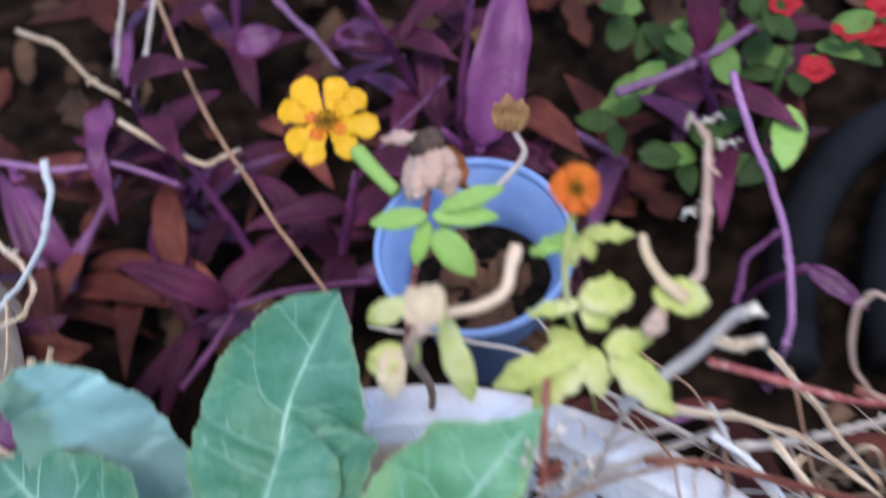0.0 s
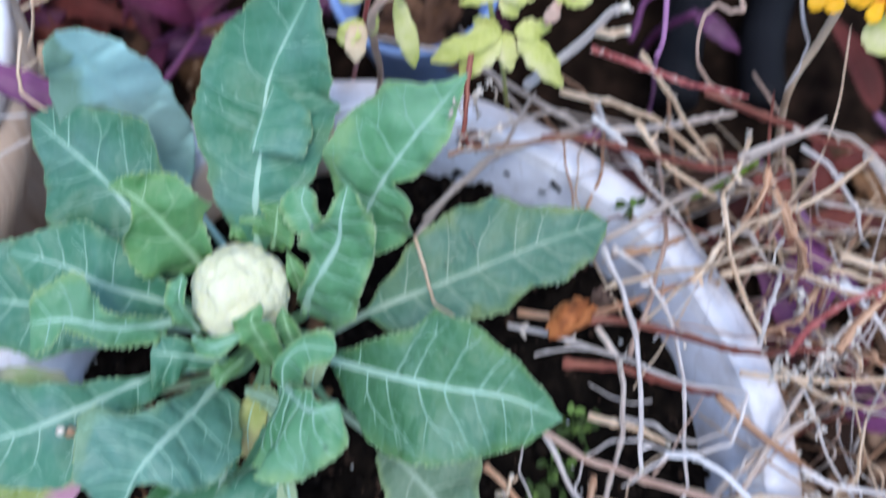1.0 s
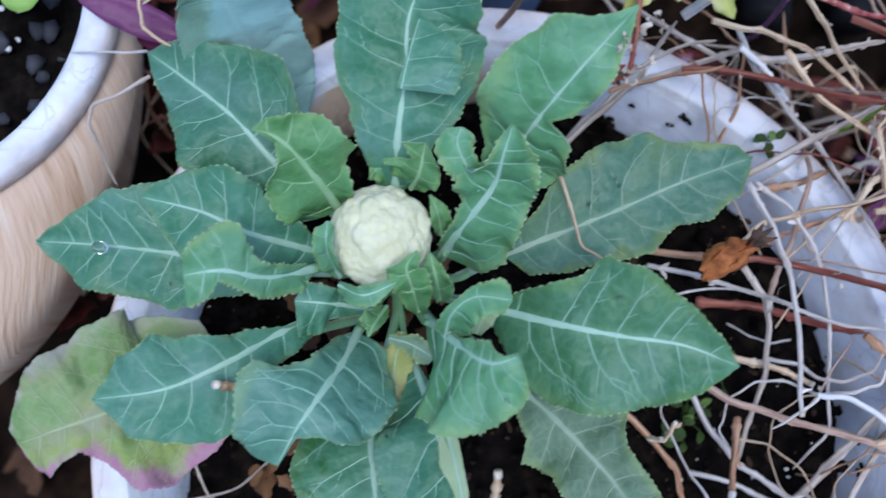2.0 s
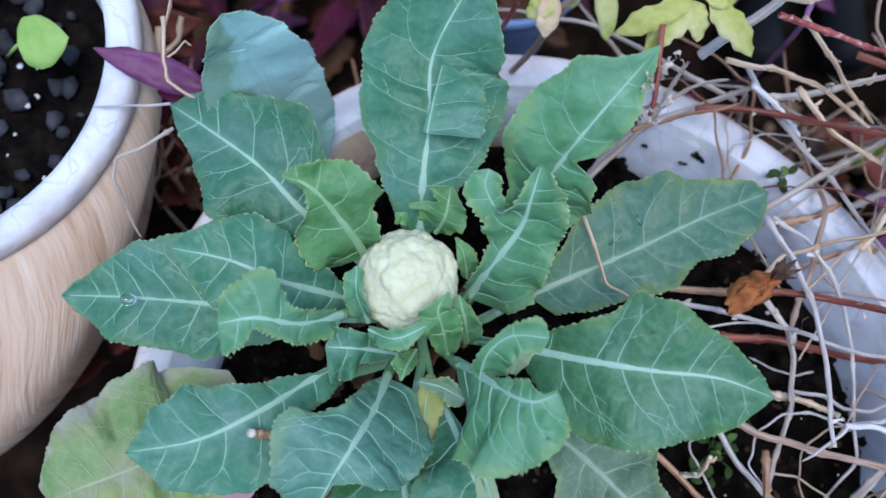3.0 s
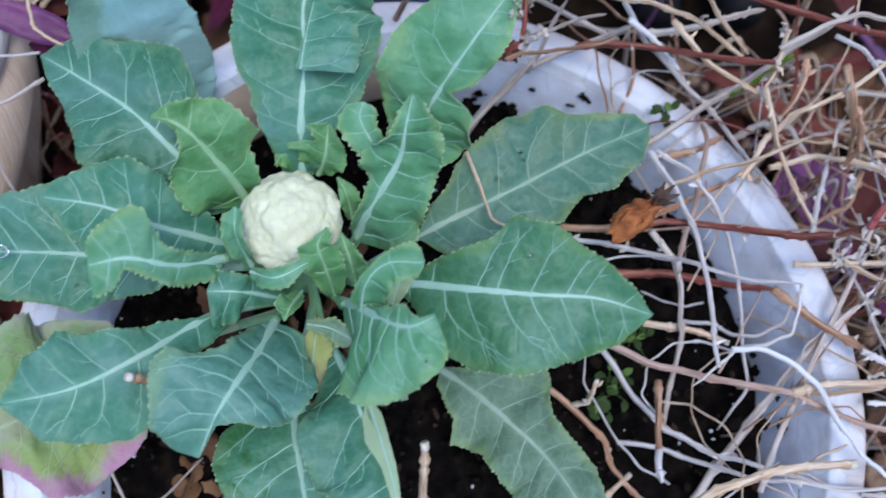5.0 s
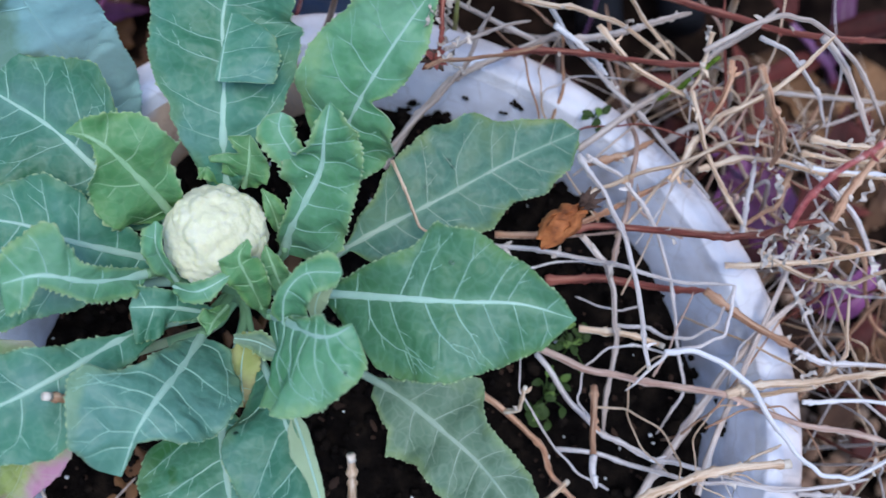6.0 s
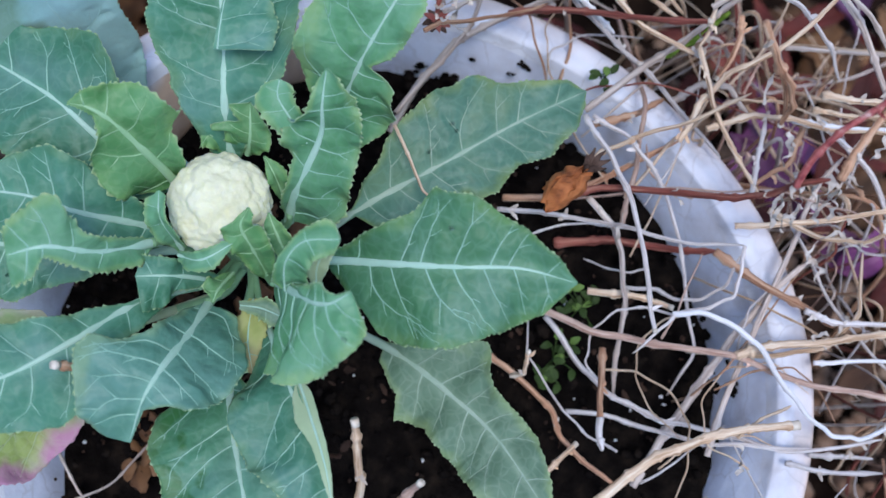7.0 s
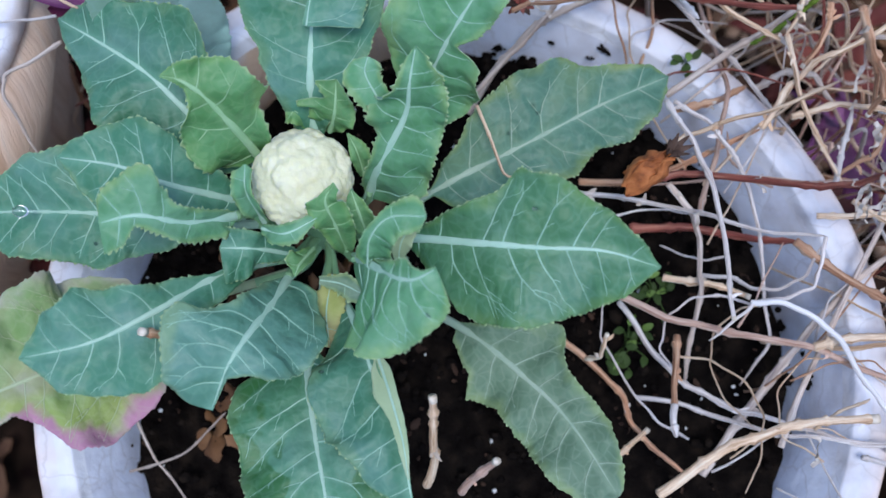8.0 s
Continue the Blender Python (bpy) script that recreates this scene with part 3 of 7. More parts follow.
def leaf(spine, left, right, material=None, back=None, vein=None, petiole=0.1, cup=0.04, wave=0.0035, waves=3.5, side_veins=6, seed=0, label="",
         stem_r=0.0034, teeth=1.0):
    """One broad leaf of the plant: a blade round a midrib, with toothed wavy edges, and raised veins. left and right: half widths along it."""
    rnd = random.Random(seed)
    material, back, vein = material or LEAF, back or LEAF_BACK, vein or (VEIN_YOUNG if material == LEAF_YOUNG else VEIN)
    pts = [Vector(q) for q in spine]
    ends = [2 * pts[0] - pts[1]] + pts + [2 * pts[-1] - pts[-2]]
    gaps = len(pts) - 1
    length = sum((pts[k + 1] - pts[k]).length for k in range(gaps))

    def rib(s):
        u = min(max(s, 0.0), 1.0) * gaps
        k = min(int(u), gaps - 1)
        t = u - k
        a, b, c, d = ends[k:k + 4]
        p = 0.5 * (2 * b + (c - a) * t + (2 * a - 5 * b + 4 * c - d) * t * t + (3 * b - a - 3 * c + d) * t ** 3)
        g = 0.5 * ((c - a) + 2 * (2 * a - 5 * b + 4 * c - d) * t + 3 * (3 * b - a - 3 * c + d) * t * t)
        return p, g.normalized()

    def surf(s, v, lift=0.0):
        """v runs from -1 to 1 across the blade."""
        p, d = rib(s)
        side = d.cross(FACE).normalized()
        nrm = side.cross(d).normalized()
        w = stations(left if v < 0 else right, s, petiole, 1.0)
        if w > 0.004:
            e = Vector((s * length * 55, 3.0 if v < 0 else 9.0, seed * 2.3))
            w += min(0.0022, 0.09 * w) * noise.noise(e) + min(0.0011, 0.05 * w) * noise.noise(e * 3.3)
        y = cup * w * v * v
        amp = wave * min(1.0, w / 0.02)
        y += amp * v * v * math.sin(2 * math.pi * waves * s + (1.3 if v > 0 else 0.0) + seed)
        y += 0.9 * wave * noise.noise(Vector((s * length * 60, v * w * 60, seed + 5.5))) * min(1.0, abs(v) * 3)
        y -= 0.0012 * math.exp(-(v * w / 0.005) ** 2)
        return p + side * (v * w) + nrm * (y + lift), nrm

    # the veins' lines first: they leave the midrib slanting, bend towards the tip and fork on the way out
    lines = []

    def half_width(s, side):
        return stations(left if side < 0 else right, s, petiole, 1.0)

    def march(s, lat, side, angle, r, depth, out, steps):
        """One vein from a place on the blade; its forks are added to out."""
        line, step, wob = [], 0.0016, rnd.uniform(0, 9)
        fork_at = rnd.randrange(6, 12)
        for k in range(steps):
            w = half_width(s, side)
            if w < 0.003 or lat > 0.95 * w or s > 0.985:
                break
            line.append(surf(s, side * max(0.012, lat / w), 0.00034 * min(1.0, 0.3 + lat / 0.004))[0])
            if k == fork_at and depth < 2:
                turn = rnd.uniform(0.5, 0.9) * rnd.choice((-1, 1))
                march(s, lat, side, angle - turn, r * 0.55, depth + 1, out, rnd.randrange(4, 9))
                angle += 0.28 * turn
                fork_at = k + rnd.randrange(5, 10)
            a = angle + 0.20 * noise.noise(Vector((k * 0.35, wob, seed)))
            s += step * math.cos(a) / length
            lat += step * math.sin(a)
            angle = max(0.42, angle - 0.030)
        if len(line) > 3:
            out.append((line, r))

    side_veins += 1 if length > 0.08 and side_veins == 6 else 0
    for side in (-1, 1):
        for k in range(side_veins):
            s0 = petiole * 1.05 + (0.93 - petiole) * (k + 0.35 + 0.22 * rnd.uniform(-1, 1)) / side_veins
            if half_width(min(0.97, s0 + 0.05), side) < 0.005:
                continue
            twigs = []
            march(s0, 0.0002, side, rnd.uniform(0.9, 1.1) * (1.36 - 0.3 * s0), rnd.uniform(0.00027, 0.00039) * min(1.0, length / 0.09), 0, twigs, 60)
            if twigs:
                lines.append(twigs)
    # teeth along both edges: uneven, leaning to the tip
    ns = max(24, int(length / 0.00075))
    edge_teeth = {}
    for side in (-1, 1):
        marks, at = [], petiole
        while at < 1.02:
            gap = rnd.uniform(0.0020, 0.0042) / length
            marks.append((at, gap, rnd.uniform(0.35, 1.25) * 0.00105 * teeth))
            at += gap
        edge_teeth[side] = marks

    def tooth(s, side):
        for at, gap, high in edge_teeth[side]:
            if at <= s < at + gap:
                t = (s - at) / gap
                return high * (t / 0.72) ** 1.4 if t < 0.72 else high * ((1 - t) / 0.28)
        return 0.0

    nv = 12 if length > 0.05 else 7
    inner = [math.copysign((abs(k) / nv) ** 1.25, k) for k in range(-nv, nv + 1)]
    cols = [-1.0] + inner + [1.0]
    top, nrms, rib_near, across, margin = [], [], [], [], []
    for i in range(ns + 1):
        s = i / ns
        live = min(1.0, max(0.0, (s - petiole - 0.02) / 0.04)) * min(1.0, (1 - s) / 0.01)
        mid, d = rib(s)
        out = d.cross(FACE).normalized()
        for j, v in enumerate(cols):
            w = half_width(s, -1 if v < 0 else 1)
            rim = j in (0, len(cols) - 1)
            p, nrm = surf(s, v if rim else v * (1 - min(0.12, 0.0010 / w)))
            t = tooth(s, -1 if v < 0 else 1) * live * min(1.0, w / 0.006)
            if rim:
                p = p + out * (v * (t + rnd.uniform(-0.00015, 0.00015) * live)) + nrm * rnd.uniform(-0.0002, 0.0003)
            top.append(p)
            nrms.append(nrm)
            rib_near.append(math.exp(-(p - mid).length / 0.0045))
            across.append(abs(v))
            margin.append((0.35 + 0.65 * min(1.0, t / 0.0008)) if rim and w > 0.003 else 0.0)
    top, nrms = np.array(top), np.array(nrms)
    apart = np.full(len(top), 1.0)
    for twigs in lines:
        for twig, r in twigs:
            for q in twig:
                apart = np.minimum(apart, np.linalg.norm(top - np.array(q), axis=1) * (1.0 if r > 0.0003 else 1.7))
    vein_near = np.exp(-(apart / 0.0015) ** 2)
    if lines:
        puff = 0.0013 * (1 - np.exp(-(apart / 0.004) ** 2)) * (1 - np.array(rib_near))
        top = top + nrms * puff[:, None]
    bottom = top - nrms * 0.0006
    m1 = len(cols)
    off = len(top)
    verts = [Vector(q) for q in top.tolist() + bottom.tolist()]
    faces, mats = [], []
    for i in range(ns):
        for j in range(m1 - 1):
            a = i * m1 + j
            faces.append((a, a + 1, a + m1 + 1, a + m1))
            mats.append(0)
            faces.append((off + a, off + a + m1, off + a + m1 + 1, off + a + 1))
            mats.append(1)
        for j, flip in ((0, False), (m1 - 1, True)):
            a = i * m1 + j
            q = (a, a + m1, off + a + m1, off + a)
            faces.append(q if not flip else q[::-1])
            mats.append(2)
    inv = Matrix.Translation(-plant.location)
    blade = mesh_ob("leaf", [inv @ q for q in verts], faces, material, plant, label)
    blade.data.materials.append(back)
    blade.data.materials.append(LEAF_EDGE)
    blade.data.polygons.foreach_set("material_index", mats)
    for key, values in (("across", across * 2), ("margin", margin * 2), ("lower", [max(0.0, -q) for q in cols] * (2 * (ns + 1))),
                        ("rib", rib_near * 2), ("vein", vein_near.tolist() * 2)):
        att = blade.data.attributes.new(key, "FLOAT", "POINT")
        att.data.foreach_set("value", values)
    # the midrib: a stalk below the blade, nearly flush above it
    v, f, sides = [], [], 10
    for k in range(45):
        s = 0.985 * k / 44
        p, d = rib(s)
        across = d.cross(FACE).normalized()
        nrm = across.cross(d).normalized()
        half = stem_r * 0.72 * (1 - s) ** 1.05 + 0.00022
        bare = 1.0 if s < petiole else max(0.0, 1 - (s - petiole) / 0.12)
        rise, sink = 0.0004 + half * (0.07 + 0.55 * bare), 0.0006 + half * 0.7
        c = surf(s, 0)[0]
        for j in range(sides):
            w = 2 * math.pi * j / sides
            h = math.sin(w)
            v.append(c + across * (half * math.cos(w)) + nrm * (h * (rise if h > 0 else sink)))
    for k in range(44):
        for j in range(sides):
            j2 = (j + 1) % sides
            f.append((k * sides + j, k * sides + j2, (k + 1) * sides + j2, (k + 1) * sides + j))
    f.append(tuple(range(44 * sides, 45 * sides)))
    foot = Vector((STALK.x, STALK.y, min(0.30, pts[0].z - 0.012)))
    gap = (pts[0] - foot).length
    if length > 0.05 and 0.008 < gap < 0.09:
        line = smooth_path([foot, foot.lerp(pts[0], 0.5) - Vector((0, 0, 0.002)), pts[0], rib(0.06)[0]], 5)
        mesh_ob("petiole", *[[inv @ q for q in g] if n == 0 else g for n, g in enumerate(tube(line, stem_r * 0.72, 10, flat=0.7))], PETIOLE, blade, "pale green leaf stalk")
    mesh_ob("midrib", [inv @ q for q in v], f, vein, blade, "pale green midrib")
    for twigs in lines:
        v, f = join([tube(twig, lambda q, r=r: r * (1 - 0.85 * q) + 0.00005, 6, flat=0.35) for twig, r in twigs])
        mesh_ob("side_vein", [inv @ q for q in v], f, SIDE_VEIN if vein == VEIN else vein, blade)
    return blade


leaf([(-0.0777, 0.0888, 0.3201), (-0.0787, 0.1202, 0.3676), (-0.0787, 0.1551, 0.3852), (-0.0801, 0.1881, 0.3921), (-0.0590, 0.2228, 0.4270)],
     left=((0.20, 0.0126), (0.38, 0.0236), (0.44, 0.0313), (0.64, 0.0342), (0.71, 0.0345), (0.81, 0.0305), (0.88, 0.0235), (0.95, 0.0142),),
     right=((0.28, 0.0167), (0.38, 0.0278), (0.51, 0.0346), (0.59, 0.0386), (0.84, 0.0323), (0.86, 0.0284), (0.95, 0.0104),),
     seed=1, cup=0.12, wave=0.004)  # upper leaf
leaf([(-0.0780, 0.1433, 0.3985), (-0.0768, 0.1601, 0.4005), (-0.0748, 0.1787, 0.3995)],
     left=((0.49, 0.0008),),
     right=((0.03, 0.0125), (0.06, 0.0245), (0.20, 0.0262), (0.45, 0.0262), (0.68, 0.0225), (0.85, 0.0160), (0.97, 0.0060),),
     seed=2, petiole=0.0, side_veins=3, stem_r=0.0003, wave=0.0010, teeth=0.9)  # folded flap
leaf([(-0.0434, 0.0882, 0.3221), (-0.0247, 0.1242, 0.3621), (-0.0130, 0.1395, 0.3912), (0.0029, 0.1598, 0.4138), (0.0222, 0.1843, 0.4305)],
     left=((0.28, 0.0136), (0.38, 0.0238), (0.52, 0.0320), (0.60, 0.0308), (0.70, 0.0291), (0.82, 0.0247), (0.89, 0.0108), (0.95, 0.0045),),
     right=((0.28, 0.0234), (0.38, 0.0264), (0.51, 0.0188), (0.53, 0.0050), (0.60, 0.0118), (0.69, 0.0142), (0.80, 0.0139), (0.93, 0.0054),),
     seed=3, material=LEAF_FRESH, cup=0.12)  # upper right leaf
leaf([(-0.0508, 0.0780, 0.3295), (-0.0432, 0.0862, 0.3609), (-0.0330, 0.0987, 0.3814), (-0.0281, 0.1067, 0.3936), (-0.0266, 0.1139, 0.4090), (-0.0243, 0.1260, 0.4195)],
     left=((0.09, 0.0045), (0.23, 0.0050), (0.33, 0.0076), (0.41, 0.0143), (0.56, 0.0180), (0.74, 0.0108), (0.76, 0.0064), (0.89, 0.0041),),
     right=((0.00, 0.0008), (0.04, 0.0138), (0.23, 0.0270), (0.31, 0.0251), (0.46, 0.0196), (0.65, 0.0182), (0.86, 0.0145), (0.96, 0.0062),),
     seed=4, material=LEAF_FRESH, cup=0.12, wave=0.004, petiole=0.02, side_veins=6, teeth=1.8)  # inner right leaf
leaf([(-0.0353, 0.1027, 0.3860), (-0.0429, 0.1122, 0.3950), (-0.0480, 0.1199, 0.4010), (-0.0471, 0.1263, 0.4050)],
     left=((0.08, 0.0050), (0.33, 0.0084), (0.54, 0.0095), (0.66, 0.0099), (0.80, 0.0065), (0.94, 0.0030),),
     right=((0.05, 0.0080), (0.20, 0.0062), (0.44, 0.0053), (0.70, 0.0070), (0.88, 0.0075), (0.97, 0.0045),),
     seed=5, material=LEAF_FRESH, petiole=0.0, side_veins=3, stem_r=0.0006, wave=0.002, teeth=1.5)  # inner right lobe
leaf([(-0.0417, 0.0723, 0.3101), (-0.0106, 0.0895, 0.3287), (0.0293, 0.1114, 0.3361), (0.0682, 0.1363, 0.3338), (0.1056, 0.1576, 0.3277)],
     left=((0.32, 0.0143), (0.40, 0.0263), (0.49, 0.0322), (0.58, 0.0350), (0.68, 0.0310), (0.79, 0.0196), (0.94, 0.0100),),
     right=((0.25, 0.0135), (0.37, 0.0202), (0.46, 0.0222), (0.59, 0.0271), (0.66, 0.0212), (0.79, 0.0224), (0.90, 0.0165), (0.97, 0.0076),),
     seed=6, material=LEAF_DULL, vein=VEIN_PALE, petiole=0.2)  # broad leaf low right
leaf([(-0.0501, 0.0596, 0.3226), (-0.0225, 0.0517, 0.3648), (0.0097, 0.0455, 0.3915), (0.0367, 0.0437, 0.3986), (0.0641, 0.0435, 0.4006), (0.0895, 0.0382, 0.3981)],
     left=((0.23, 0.0065), (0.32, 0.0134), (0.44, 0.0230), (0.52, 0.0351), (0.66, 0.0318), (0.78, 0.0179), (0.89, 0.0095),),
     right=((0.22, 0.0087), (0.30, 0.0202), (0.35, 0.0324), (0.42, 0.0367), (0.57, 0.0350), (0.74, 0.0290), (0.91, 0.0173),),
     seed=7, material=LEAF_GREEN, cup=0.08, petiole=0.15, side_veins=8)  # large right leaf
leaf([(-0.0533, 0.0434, 0.3500), (-0.0423, 0.0345, 0.3850), (-0.0323, 0.0277, 0.4040), (-0.0236, 0.0226, 0.4170), (-0.0162, 0.0219, 0.4230), (-0.0085, 0.0259, 0.4260)],
     left=((0.35, 0.0030), (0.49, 0.0067), (0.63, 0.0085), (0.80, 0.0070), (0.89, 0.0018),),
     right=((0.06, 0.0150), (0.10, 0.0300), (0.16, 0.0375), (0.34, 0.0384), (0.55, 0.0348), (0.66, 0.0302), (0.76, 0.0257), (0.85, 0.0203), (0.94, 0.0150), (0.99, 0.0080),),
     seed=8, material=LEAF_FRESH, cup=0.08, petiole=0.03, side_veins=7, teeth=1.4)  # curled leaf
leaf([(-0.0408, 0.0314, 0.3890), (-0.0385, 0.0411, 0.4080), (-0.0297, 0.0486, 0.4180), (-0.0143, 0.0491, 0.4220)],
     left=((0.10, 0.0050), (0.30, 0.0038), (0.53, 0.0030), (0.76, 0.0058), (0.89, 0.0090), (0.97, 0.0060),),
     right=((0.06, 0.0080), (0.13, 0.0116), (0.26, 0.0099), (0.56, 0.0101), (0.80, 0.0085), (0.95, 0.0060),),
     seed=9, material=LEAF_FRESH, petiole=0.0, side_veins=3, stem_r=0.0004, wave=0.003, teeth=1.0)  # curled lobe
leaf([(-0.0702, 0.0476, 0.3117), (-0.0717, -0.0084, 0.3415), (-0.0640, -0.0411, 0.3522), (-0.0550, -0.0715, 0.3576), (-0.0493, -0.1021, 0.3500)],
     left=((0.37, 0.0264), (0.65, 0.0362), (0.81, 0.0384), (0.94, 0.0298),),
     right=((0.27, 0.0261), (0.31, 0.0348), (0.38, 0.0377), (0.56, 0.0368), (0.69, 0.0351), (0.89, 0.0299),),
     seed=10, petiole=0.2, material=LEAF_WET)  # lower leaf
leaf([(-0.0623, 0.0321, 0.3233), (-0.0499, 0.0115, 0.3505), (-0.0379, -0.0112, 0.3686), (-0.0234, -0.0350, 0.3719), (-0.0165, -0.0609, 0.3685), (-0.0127, -0.0770, 0.3644)],
     left=((0.30, 0.0049), (0.59, 0.0010),),
     right=((0.29, 0.0206), (0.41, 0.0303), (0.57, 0.0344), (0.76, 0.0204), (0.90, 0.0073),),
     seed=11, petiole=0.1, stem_r=0.0024)  # lower right leaf
leaf([(-0.0348, -0.0064, 0.3693), (-0.0272, -0.0239, 0.3750), (-0.0199, -0.0436, 0.3763), (-0.0161, -0.0607, 0.3725)],
     left=((0.12, 0.0040), (0.48, 0.0032), (0.72, 0.0020),),
     right=((0.11, 0.0050), (0.29, 0.0069), (0.52, 0.0034), (0.75, 0.0025),),
     seed=12, petiole=0.0, side_veins=0, stem_r=0.0008, material=LEAF_PALE2, teeth=0.3, wave=0.001)  # pale turned edge
leaf([(-0.0850, 0.0397, 0.3320), (-0.0879, 0.0147, 0.3660), (-0.0938, -0.0042, 0.3860), (-0.1001, -0.0180, 0.3870), (-0.1089, -0.0364, 0.3720)],
     left=((0.13, 0.0170), (0.22, 0.0270), (0.30, 0.0310), (0.42, 0.0318), (0.58, 0.0255), (0.68, 0.0180), (0.74, 0.0080), (0.80, 0.0018),),
     right=((0.15, 0.0090), (0.36, 0.0140), (0.47, 0.0215), (0.55, 0.0330), (0.62, 0.0352), (0.72, 0.0326), (0.87, 0.0242), (0.95, 0.0180), (0.99, 0.0125),),
     seed=13, cup=0.1, material=LEAF_GREY, petiole=0.06, side_veins=7)  # lower left leaf
leaf([(-0.0878, 0.0470, 0.3231), (-0.1141, 0.0300, 0.3581), (-0.1399, 0.0060, 0.3783), (-0.1645, -0.0101, 0.3844), (-0.1952, -0.0193, 0.3850)],
     left=((0.31, 0.0121), (0.48, 0.0129), (0.57, 0.0289), (0.64, 0.0307), (0.75, 0.0267), (0.88, 0.0177), (0.95, 0.0068),),
     right=((0.16, 0.0023), (0.27, 0.0016), (0.42, 0.0098), (0.56, 0.0180), (0.74, 0.0259), (0.89, 0.0174), (0.95, 0.0074),),
     seed=14, petiole=0.12)  # left low leaf
leaf([(-0.0894, 0.0457, 0.2941), (-0.1537, 0.0096, 0.3350), (-0.1758, -0.0117, 0.3500), (-0.1970, -0.0258, 0.3620), (-0.2161, -0.0364, 0.3660), (-0.2362, -0.0464, 0.3600)],
     left=((0.22, 0.0200), (0.27, 0.0340), (0.36, 0.0412), (0.46, 0.0430), (0.55, 0.0388), (0.65, 0.0236), (0.74, 0.0130), (0.81, 0.0150), (0.90, 0.0185), (0.97, 0.0150), (0.99, 0.0080),),
     right=((0.22, 0.0230), (0.30, 0.0380), (0.40, 0.0430), (0.48, 0.0460), (0.56, 0.0440), (0.64, 0.0385), (0.74, 0.0365), (0.83, 0.0295), (0.94, 0.0170), (0.985, 0.0085),),
     seed=15, petiole=0.2, material=LEAF_OLD, back=LEAF_OLD, vein=VEIN_OLD, teeth=0.8, wave=0.005, label="yellowing old leaf with purple edge")  # old leaf
leaf([(-0.0959, 0.0651, 0.3207), (-0.1416, 0.0555, 0.3461), (-0.1763, 0.0563, 0.3570), (-0.2153, 0.0551, 0.3570), (-0.2527, 0.0529, 0.3520)],
     left=((0.28, 0.0137), (0.50, 0.0259), (0.65, 0.0246), (0.81, 0.0212), (0.93, 0.0113),),
     right=((0.40, 0.0251), (0.50, 0.0303), (0.60, 0.0344), (0.72, 0.0294), (0.84, 0.0180), (0.94, 0.0084),),
     seed=16, petiole=0.2, side_veins=8)  # left leaf
leaf([(-0.1021, 0.0697, 0.3254), (-0.1147, 0.0697, 0.3459), (-0.1416, 0.0692, 0.3729), (-0.1657, 0.0752, 0.3789), (-0.1967, 0.0785, 0.3764)],
     left=((0.29, 0.0134), (0.54, 0.0190), (0.74, 0.0236), (0.89, 0.0155), (0.94, 0.0059),),
     right=((0.24, 0.0058), (0.46, 0.0189), (0.69, 0.0269), (0.82, 0.0186), (0.92, 0.0099), (0.97, 0.0044),),
     seed=17, petiole=0.1)  # left inner leaf
leaf([(-0.1063, 0.0607, 0.3565), (-0.1252, 0.0474, 0.3901), (-0.1419, 0.0448, 0.4090), (-0.1577, 0.0402, 0.4097)],
     left=((0.15, 0.0087), (0.33, 0.0091), (0.50, 0.0061), (0.66, 0.0042), (0.87, 0.0130), (0.99, 0.0140),),
     right=((0.18, 0.0045), (0.43, 0.0075), (0.56, 0.0134), (0.65, 0.0225), (0.75, 0.0173), (0.94, 0.0095),),
     seed=18, petiole=0.05, side_veins=5, material=LEAF_FRESH, teeth=1.7)  # left curled leaf
leaf([(-0.0981, 0.0864, 0.3223), (-0.1179, 0.0964, 0.3464), (-0.1379, 0.1073, 0.3675), (-0.1602, 0.1251, 0.3741), (-0.1895, 0.1427, 0.3689), (-0.2157, 0.1578, 0.3591)],
     left=((0.19, 0.0145), (0.41, 0.0277), (0.62, 0.0336), (0.74, 0.0239), (0.87, 0.0116),),
     right=((0.30, 0.0112), (0.48, 0.0265), (0.59, 0.0365), (0.69, 0.0312), (0.80, 0.0230), (0.93, 0.0106),),
     seed=19, cup=0.05, petiole=0.12)  # upper left leaf
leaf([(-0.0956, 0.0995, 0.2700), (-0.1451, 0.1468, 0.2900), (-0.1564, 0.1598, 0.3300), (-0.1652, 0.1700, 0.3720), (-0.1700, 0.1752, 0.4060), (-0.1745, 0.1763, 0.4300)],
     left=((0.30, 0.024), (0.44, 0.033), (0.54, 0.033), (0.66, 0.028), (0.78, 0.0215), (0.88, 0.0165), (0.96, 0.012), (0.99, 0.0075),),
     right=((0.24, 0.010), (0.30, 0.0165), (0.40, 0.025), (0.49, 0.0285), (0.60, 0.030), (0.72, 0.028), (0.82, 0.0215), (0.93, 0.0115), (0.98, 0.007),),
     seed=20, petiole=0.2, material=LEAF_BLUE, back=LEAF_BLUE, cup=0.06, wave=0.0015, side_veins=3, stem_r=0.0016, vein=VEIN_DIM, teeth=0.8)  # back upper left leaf
